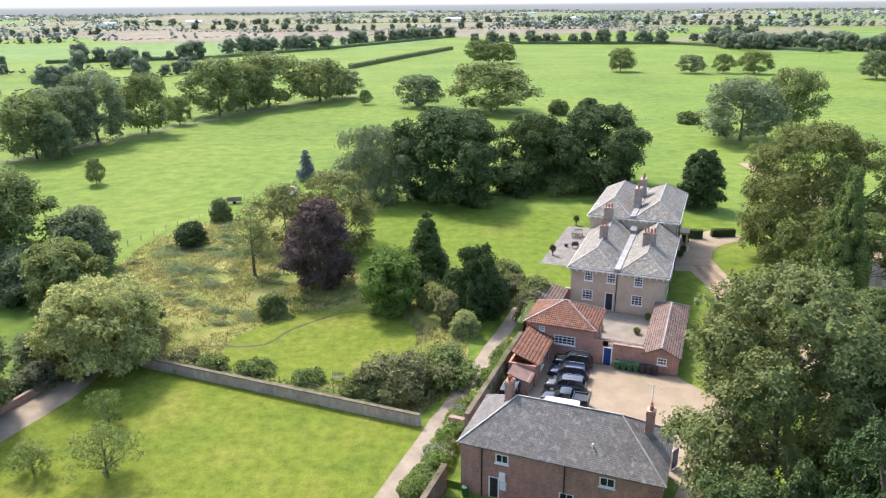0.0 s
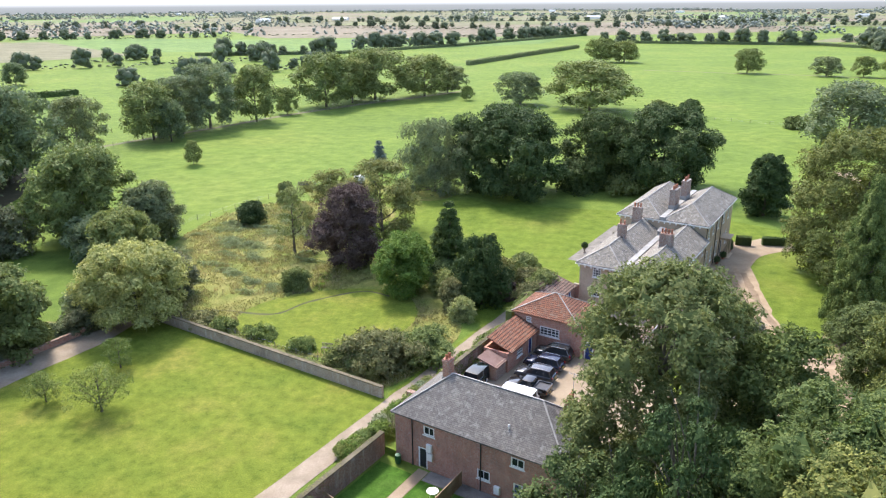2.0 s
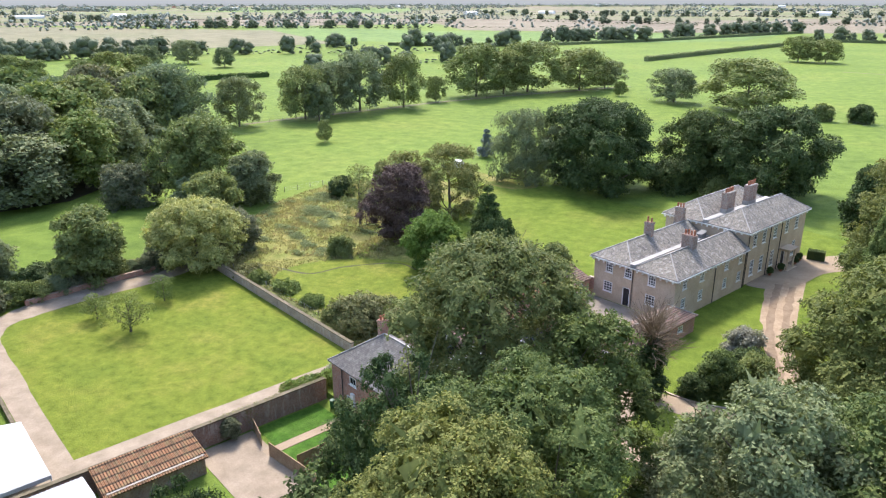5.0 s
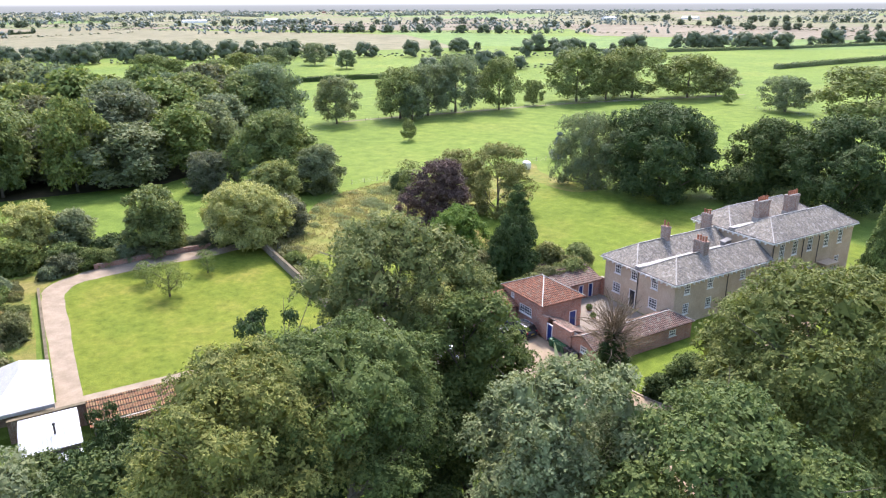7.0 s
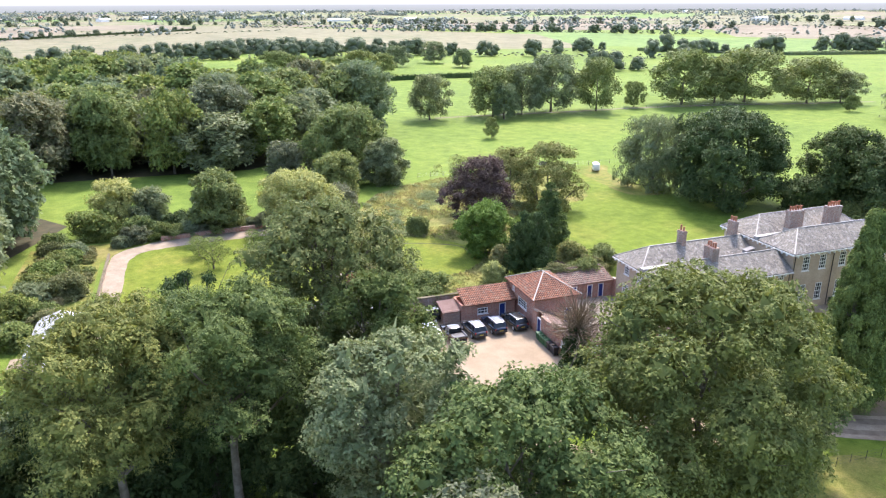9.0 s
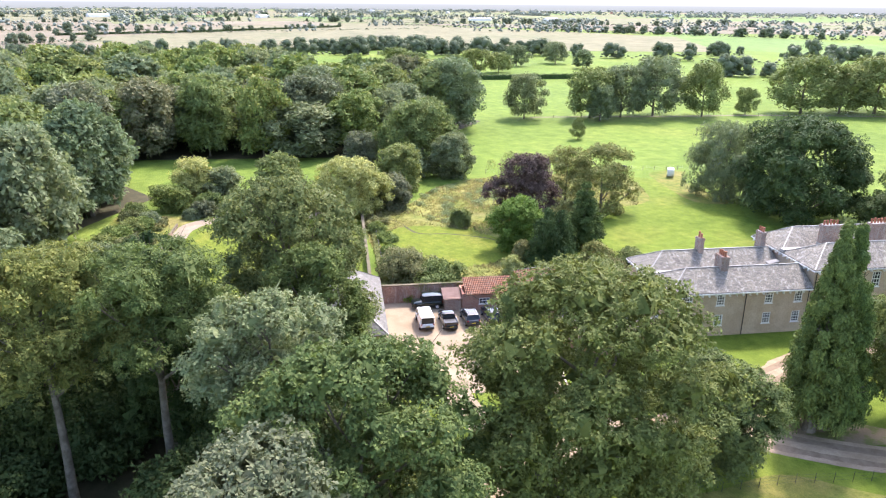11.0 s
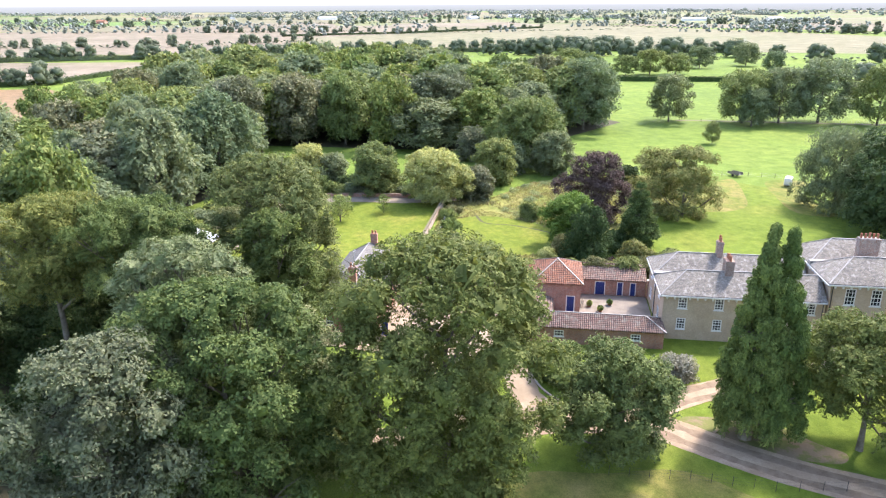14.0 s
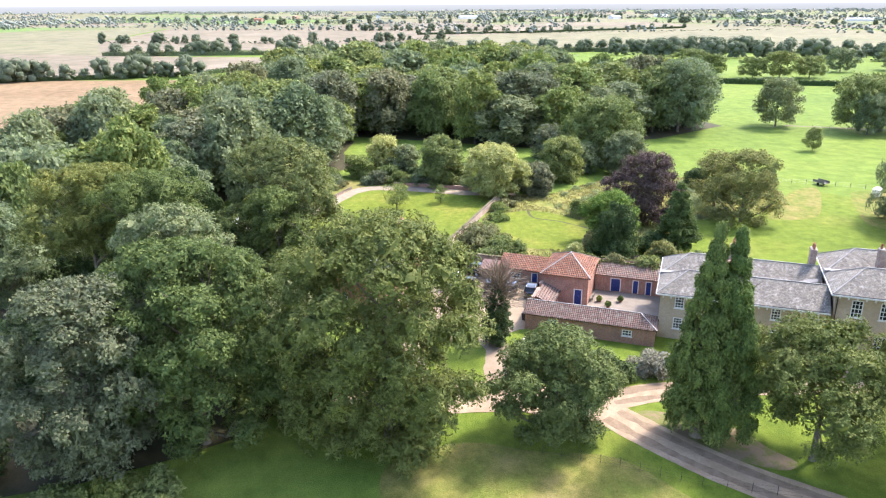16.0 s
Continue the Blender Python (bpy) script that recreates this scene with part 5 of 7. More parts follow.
# garden trees
GARDEN = [
    ("copper beech with dark purple leaves", -23.6, 100.5, 13.6, 5.8, 0.4, "round", 0.24, 1.0, "leaf_copper", dict(lobe=0.2, ragged=2.0, gaps=0.1)),
    ("olive green alder behind the copper beech", -24.0, 119.0, 13.7, 7.2, 0.2, "round", 0.26, 0.85, "leaf_yellow", dict(ragged=1.6, lobe=0.2, core=0.45, gaps=0.1)),
    ("olive green birch in the meadow", -33.0, 117.0, 12.0, 5.0, 2.0, "round", 0.24, 0.8, "leaf_yellow", dict(ragged=2.2, core=0.35, gaps=0.25)),
    ("thin sparse ash in the meadow", -35.2, 104.4, 11.6, 3.2, 2.5, "round", 0.22, 0.5, "leaf_oak", dict(ragged=2.5, core=0.25, gaps=0.4)),
    ("round bright green maple", -11.7, 91.0, 9.3, 4.6, 0.4, "round", 0.26, 1.1, "leaf_bright", dict(lobe=0.25)),
    ("dark spruce with tiered branches", -7.2, 101.3, 11.8, 4.0, 0.6, "cone", 0.24, 1.2, "leaf_sycamore", dict(lobe=0.2, gaps=0.0)),
    ("dense dark yew beside the path", 0.3, 89.2, 10.4, 4.3, 0.2, "column", 0.26, 1.7, "leaf_dark", dict(lobe=0.36, droop=0.12, gaps=0.0)),
    ("blue spruce at the pasture edge", -40.9, 170.0, 7.6, 2.6, 0.3, "cone", 0.26, 1.0, "leaf_blue", dict(lobe=0.4)),
    ("pale walnut tree at the garden wall", -43.8, 72.9, 11.6, 6.9, 1.0, "round", 0.30, 1.1, "leaf_walnut", dict(lobe=0.22)),
    ("young pale green tree beside the garden path", -53.0, 61.5, 11.8, 4.8, 0.6, "round", 0.40, 1.0, "leaf_oak", dict(lobe=0.25)),
    ("round green tree behind the meadow", -57.8, 90.0, 10.6, 5.4, 0.4, "round", 0.42, 1.05, "leaf_oak", dict(lobe=0.25)),
    ("grey-green bushy willow at the meadow edge", -44.8, 82.5, 7.0, 3.4, 0.2, "round", 0.38, 1.1, "leaf_pale", dict(lobe=0.25)),
    ("dense green tree at the meadow corner", -63.4, 106.0, 10.8, 5.0, 0.4, "round", 0.42, 1.05, "leaf_wood", dict(lobe=0.25)),
    ("great rounded beech at the wood corner", -76.0, 104.0, 17.5, 9.5, 0.8, "round", 0.5, 1.0, "leaf_oak", dict(lobe=0.22)),
    ("tall dark holm oak beside the lawn", -5.0, 153.0, 19.8, 13.0, 0.4, "round", 0.40, 1.15, "leaf_dark", dict(lobe=0.22, gaps=0.0)),
    ("weeping grey-green willow beside the lawn", -21.5, 151.0, 16.8, 8.2, 0.6, "round", 0.36, 1.2, "leaf_wood", dict(droop=0.25, lobe=0.3, gaps=0.0)),
    ("dark oak beside the lawn", 14.0, 164.0, 17.2, 8.4, 1.0, "round", 0.4, 1.1, "leaf_dark", dict(lobe=0.25, gaps=0.0)),
    ("great dark oak behind the house", 29.0, 163.5, 19.4, 12.0, 0.8, "round", 0.42, 1.1, "leaf_dark", dict(lobe=0.21, gaps=0.0)),
    ("dark clipped holly on the lawn", 47.6, 145.0, 12.1, 4.4, 0.5, "column", 0.38, 1.2, "leaf_dark", dict(lobe=0.25)),
    ("ivy-grown bare tree beside the yard", 27.5, 68.6, 7.4, 1.75, 0.2, "column", 0.2, 1.2, "leaf_dark", dict(lobe=0.3)),
]
for i, (label, x, y, h, r, z0, kind, leaf, cover, mat, more) in enumerate(GARDEN):
    place(build_tree(label, "tree", h, r, z0, kind, leaf, cover, M[mat], 300 + i, **more), x, y, 70 * i)

# trees of the park and the wood: a few growths, each planted many times
GROWTH = {
    "wood": [build_tree(label, "tree", 18.0, 7.0, 2.0, "round", 0.7, 0.62, M[mat], 500 + i, group="trees of the wood", core=0.42, lobe=0.24, limbs=3, sides=6, ragged=1.6)
             for i, (mat, label) in enumerate((("leaf_wood", "dense woodland oak among other trees"), ("leaf_oak", "olive green woodland oak among other trees"), ("leaf_wood", "dense woodland sycamore among other trees"), ("leaf_pale", "grey-green woodland ash among other trees"), ("leaf_green", "fresh green woodland lime among other trees")))],
    "park": [build_tree("spreading parkland oak in open pasture", "tree", 18.0, 9.0, 2.5, "round", 0.6, 0.8, M["leaf_wood" if i == 1 else "leaf_oak"], 520 + i, group="park trees", core=0.45, lobe=0.24, limbs=6, sides=6, ragged=1.8) for i in range(3)],
}
GROWTH["deep"] = [build_tree(label, "tree", 18.0, 7.0, 2.0, "round", 1.1, 0.72, M[mat], 510 + i, group="trees of the wood", core=0.42, lobe=0.27, limbs=2, sides=5, ragged=1.6)
                  for i, (mat, label) in enumerate((("leaf_wood", "dense oak deep in the wood"), ("leaf_oak", "olive green oak deep in the wood"), ("leaf_green", "fresh green lime deep in the wood")))]
used = {"wood": 0, "park": 0, "deep": 0}
rng = random.Random(5)


def plant(kind, x, y, h, r, label=""):
    ref = {"wood": (18.0, 7.0), "deep": (18.0, 7.0), "park": (18.0, 9.0)}[kind]
    i = used[kind]
    used[kind] += 1
    k, kz = r / ref[1], (h / ref[0]) / (r / ref[1])
    if i < len(GROWTH[kind]):
        place(GROWTH[kind][i], x, y, rng.uniform(0, 360), k, kz)
    else:
        again(GROWTH[kind][rng.randrange(len(GROWTH[kind]))], x, y, rng.uniform(0, 360), k, kz, label)


# far trees, too many to count: small crowns joined into one mesh
def far_crown(seed, masses, level, leaves):
    """A distant crown 13 m high: a few uneven masses with sprays of leaves on their outline."""
    g = np.random.default_rng(seed)
    s = (np.arange(masses) + 0.5) / masses
    ang = np.arange(masses) * 2.4 + g.normal(0, 0.4, masses)
    rad = 7.5 * g.uniform(0.34, 0.56, masses) * np.sqrt(np.clip(1 - (1.5 * s - 0.6) ** 2, 0.05, 1))
    lr = 7.5 * g.uniform(0.38, 0.54, masses)
    cen = np.stack([rad * np.cos(ang), rad * np.sin(ang), 1.6 + s * 10.0], 1)
    cen[:, 2] = np.minimum(cen[:, 2], 13.0 - 0.9 * lr)
    flat = np.array((1, 1, 0.85))
    v, f = lumps(cen, lr * 0.78, level, flat, g, 0.26)
    v[:, 2] = np.maximum(v[:, 2], 0.1)
    if leaves:
        own = g.integers(0, masses, leaves)
        d = g.normal(size=(leaves, 3)) + (0, 0, 0.5)
        d /= np.linalg.norm(d, axis=1)[:, None]
        p = cen[own] + d * lr[own, None] * flat * g.uniform(0.8, 1.12, (leaves, 1))
        x, y = g.normal(size=(2, leaves, 3)) * 0.6
        x, y = x - d * (x * d).sum(1)[:, None], y - d * (y * d).sum(1)[:, None]
        q = np.stack([p + x, p + y, p - x - y], 1).reshape(-1, 3)
        f = np.concatenate([f, np.arange(3 * leaves).reshape(-1, 3) + len(v)])
        v = np.concatenate([v, q])
    return v, f


FAR = [far_crown(540 + i, 8, 1, 420) for i in range(6)]
FARTHEST = [far_crown(560 + i, 3, 1, 14) for i in range(6)]
LOW = [far_crown(570 + i, 2, 1, 0) for i in range(6)]


def far_trees(name, spots, material, label, growths=FAR):
    """Every spot is x, y, height, radius."""
    vs, fs, off = [], [], 0
    for x, y, h, r in spots:
        v, f = growths[rng.randrange(len(growths))]
        a = rng.uniform(0, 6.28)
        c, s = math.cos(a) * r / 7.5, math.sin(a) * r / 7.5
        vs.append(np.stack([v[:, 0] * c - v[:, 1] * s + x, v[:, 0] * s + v[:, 1] * c + y, v[:, 2] * h / 13.0], 1))
        fs.append(f + off)
        off += len(v)
    return tagged(new(name, triangle_mesh(name, np.concatenate(vs), np.concatenate(fs), material)), label, "trees", kind="stuff")


PARK = [(8.4, 289, 19.5, 16.0), (-21, 303, 13.3, 9), (7.7, 541, 16.8, 10.5), (24, 540, 15, 10.5), (95, 465, 14.5, 8.2), (135, 451, 11, 7.5), (154, 450, 11.6, 5.5), (171, 445, 13.5, 9), (225, 411, 15, 9.4),
        (83.8, 223, 18.9, 13.0), (110.6, 249, 19.9, 8.8), (-125, 197, 18.4, 9.3), (-118, 196, 13, 5.9), (-120, 223, 22, 11.5), (-110, 238, 20.5, 8.6), (-107, 258, 10.4, 4.2), (-99.5, 280, 22.3, 13), (-87, 307, 22.3, 14.5),
        (-68, 323, 18.8, 13.2), (-46, 312, 6.4, 2.6), (-134, 174, 16.3, 7.6), (-92, 166, 6.6, 2.2), (-299, 234, 11.5, 7), (-299, 249, 14.5, 8.9), (-298, 265, 12.1, 7.2), (-124, 138, 23, 10.8),
        (-122, 209, 19, 9), (-93, 294, 19, 10), (-60, 336, 13, 8), (-319, 206, 15, 9), (-318, 219, 12, 7), (-332, 300, 14, 8), (-340, 338, 15, 9), (-300, 331, 12, 7)]
for x, y, h, r in PARK:
    plant("park", x, y, h, r)


# the wood west and south of the garden
def inside(p, poly):
    c = False
    for (a, b), (d, e) in zip(poly, poly[1:] + poly[:1]):
        if (b > p[1]) != (e > p[1]) and p[0] < (d - a) * (p[1] - b) / (e - b) + a:
            c = not c
    return c


WOODS = [
    ([(-115, 45), (-98, 88), (-112, 128), (-136, 157), (-170, 145), (-210, 115), (-268, 65), (-268, 8), (-187, -13), (-125, 10)], 12.0, 19.0),
    ([(-110, 35), (-125, 8), (-185, -15), (-110, -22), (-66, -30), (-20, -28), (14, -14), (18, 2), (2, 8), (-20, 12), (-57, 28), (-74, 40), (-92, 32)], 10.0, 18.5),
]
for poly, step, tall in WOODS:
    xs, ys = [p[0] for p in poly], [p[1] for p in poly]
    for i in range(int((max(xs) - min(xs)) / step) + 1):
        for j in range(int((max(ys) - min(ys)) / step) + 1):
            x = min(xs) + (i + 0.5 * (j % 2)) * step + rng.uniform(-2.5, 2.5)
            y = min(ys) + j * step + rng.uniform(-2.5, 2.5)
            if inside((x, y), poly):
                h, r = tall * rng.uniform(0.68, 1.2), step * rng.uniform(0.5, 0.86)
                plant("wood" if x > -150 else "deep", x, y, h, r)

# rows of hedgerow trees across the country
HEDGES = [((-311, 565), (-220, 600), 9, 15), ((-230, 673), (-140, 724), 10, 15), ((-139, 785), (-23, 989), 16, 15), ((6, 812), (207, 786), 18, 15), ((-536, 1395), (-276, 1337), 9, 13), ((-706, 1121), (-575, 1163), 6, 13),
          ((-495, 192), (-413, 378), 22, 14), ((-374, 468), (-348, 537), 6, 14), ((-326, -83), (-293, -181), 11, 13), ((-507, -222), (-514, -44), 14, 12), ((-514, -44), (-534, 168), 24, 12), ((-534, 168), (-524, 301), 16, 13),
          ((-524, 301), (-460, 403), 10, 13), ((-915, 28), (-973, 206), 9, 9), ((-973, 206), (-1139, 464), 14, 9), ((-240, 330), (-180, 480), 8, 14), ((-413, 378), (-240, 520), 9, 13), ((-713, -315), (-689, -74), 16, 12),
          ((-689, -74), (-777, 73), 10, 11), ((-1088, -105), (-1049, 164), 12, 11), ((250, 840), (420, 1100), 12, 14), ((-340, 1200), (340, 1480), 24, 14), ((340, 1480), (800, 1250), 22, 14), ((-900, 700), (-500, 900), 20, 13),
          ((-1500, 500), (-900, 1300), 30, 14), ((-1400, -500), (-1600, 400), 30, 13), ((-800, 1700), (900, 1900), 60, 15), ((-2100, 200), (-1900, 1200), 36, 14), ((-1900, -900), (-2100, 200), 36, 14)]
spots, low = [], []
for (ax, ay), (bx, by), n, tall in HEDGES:
    run = math.dist((ax, ay), (bx, by))
    for i in range(int(run / 5)):
        t = (i + rng.uniform(0, 1)) * 5 / run
        low.append((ax + (bx - ax) * t + rng.uniform(-1, 1), ay + (by - ay) * t + rng.uniform(-1, 1), rng.uniform(2.0, 4.2), rng.uniform(3.0, 4.6)))
    n = int(n * 1.5)
    for i in range(n):
        if rng.random() < 0.08:
            continue
        t = (i + rng.uniform(-0.4, 1.4)) / n
        h = tall * rng.uniform(0.5, 1.1)
        spots.append((ax + (bx - ax) * t + rng.uniform(-4, 4), ay + (by - ay) * t + rng.uniform(-4, 4), h, h * rng.uniform(0.48, 0.72)))
for i in range(90):
    x = 236 + rng.uniform(0, 260)
    spots.append((x, 690 - 0.75 * (x - 236) + rng.uniform(-10, 90), 15 * rng.uniform(0.8, 1.1), 8 * rng.uniform(0.8, 1.2)))
far_trees("hedgerow_trees", spots, M["leaf_hedge_hazed"], "rows of rounded hedgerow trees across the fields")
# hedges and woods of the country towards the horizon
spots = []
for i in range(270):
    a, d = rng.uniform(-0.3, 3.7), 1000 + 3300 * rng.random() ** 0.9
    x, y = d * math.cos(a), d * math.sin(a)
    turn = a + math.pi / 2 + rng.choice((rng.uniform(-0.35, 0.35), rng.uniform(-1.4, 1.4)))
    run, dense = rng.uniform(140, 520), rng.uniform(0.25, 1.0)
    for j in range(int(run / 9)):
        q = (j + rng.random()) * 9
        p = (x + q * math.cos(turn) + rng.uniform(-3, 3), y + q * math.sin(turn) + rng.uniform(-3, 3))
        if noise.noise((p[0] * 0.02, p[1] * 0.02, 7.0)) < dense - 0.5:
            h = rng.uniform(6, 13)
            spots.append((*p, h, h * rng.uniform(0.55, 0.8)))
        else:
            low.append((*p, rng.uniform(1.8, 3.4), rng.uniform(5, 7)))
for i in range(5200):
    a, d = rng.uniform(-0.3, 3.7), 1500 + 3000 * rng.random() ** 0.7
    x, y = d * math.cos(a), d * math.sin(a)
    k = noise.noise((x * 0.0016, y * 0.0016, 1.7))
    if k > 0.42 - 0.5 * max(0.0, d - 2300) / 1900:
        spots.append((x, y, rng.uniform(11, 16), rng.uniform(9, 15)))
far_trees("distant_woods", spots, M["leaf_far_hazed"], "hazy woods and hedge trees towards the far horizon", FARTHEST)
far_trees("field_hedges", low, M["leaf_hedge_hazed"], "low uneven field hedges between the far fields", LOW)

# ---- shrubs, hedges and rough growth ----
def shrub(label, x, y, h, r, material, leaf=0.3, seed=1, cover=1.0, lobe=0.3, group="", name="shrub"):
    me, _ = crown_mesh(name, h, r, -0.3, "round", leaf, cover, M[material], seed, lobe=lobe, ragged=1.5)
    ob = new(name, me)
    ob.matrix_basis = pose(x, y, 0)
    return tagged(ob, label, "shrub", group)


def leaf_mesh(name, p, nor, leaf, material, rng, boxes=()):
    """Leaves at given places with given facings, over plain cores."""
    n = len(p)
    nor = nor + rng.normal(0, 0.4, (n, 3))
    nor /= np.linalg.norm(nor, axis=1)[:, None]
    t = rng.normal(size=(n, 3))
    t -= nor * (t * nor).sum(1)[:, None]
    t /= np.linalg.norm(t, axis=1)[:, None]
    b = np.cross(nor, t)
    k = (leaf * rng.uniform(0.6, 1.3, n))[:, None]
    quad = np.stack([p - t * k * 0.55, p + b * k * 0.36 + nor * k * 0.08, p + t * k * 0.6 - nor * k * 0.1, p - b * k * 0.36 + nor * k * 0.08], 1).reshape(-1, 3)
    s = Shape()
    s.v = [tuple(q) for q in quad]
    s.f = [(4 * i, 4 * i + 1, 4 * i + 2, 4 * i + 3) for i in range(n)]
    for a, c, w, h in boxes:
        s.beam((a[0], a[1], h / 2 - 0.1), (c[0], c[1], h / 2 - 0.1), w, h)
    return s.mesh(name, material)


def hedge(label, pts, w, h, material, leaf=0.25, seed=1, dense=1.0, wild=0.15, name="hedge", kind=""):
    """A hedge along a line: a leafy skin over a core, clipped or wild."""
    g = np.random.default_rng(seed)
    ps, ns, boxes = [], [], []
    for (ax, ay), (bx, by) in zip(pts, pts[1:]):
        L = math.hypot(bx - ax, by - ay)
        d = np.array([(bx - ax) / L, (by - ay) / L, 0])
        sd = np.array([-d[1], d[0], 0])
        n = int(dense * L * (w + 2 * h) / (leaf * leaf * 0.5))
        a = g.uniform(0, L, n)
        q = g.uniform(-h, w + h, n)
        top = (q > 0) & (q < w)
        off = np.where(top, q - w / 2, np.where(q <= 0, -w / 2, w / 2))
        z = np.where(top, h, np.where(q <= 0, h + q, h - (q - w)))
        lump = np.array([noise.noise((x * 0.5 + seed, o * 0.7, zz * 0.5)) for x, o, zz in zip(a, off, z)]) * wild * 2
        nn = np.where(top[:, None], np.array([0, 0, 1.0]), np.sign(off)[:, None] * sd)
        pos = np.array([ax, ay, 0]) + a[:, None] * d + off[:, None] * sd + np.stack([z * 0, z * 0, z], 1) + nn * lump[:, None]
        ps.append(pos)
        ns.append(nn)
        boxes.append(((ax, ay), (bx, by), w * 0.86, h * 0.93))
    ob = new(name, leaf_mesh(name, np.concatenate(ps), np.concatenate(ns), leaf, M[material], g, boxes))
    return tagged(ob, label, "hedge", kind=kind)


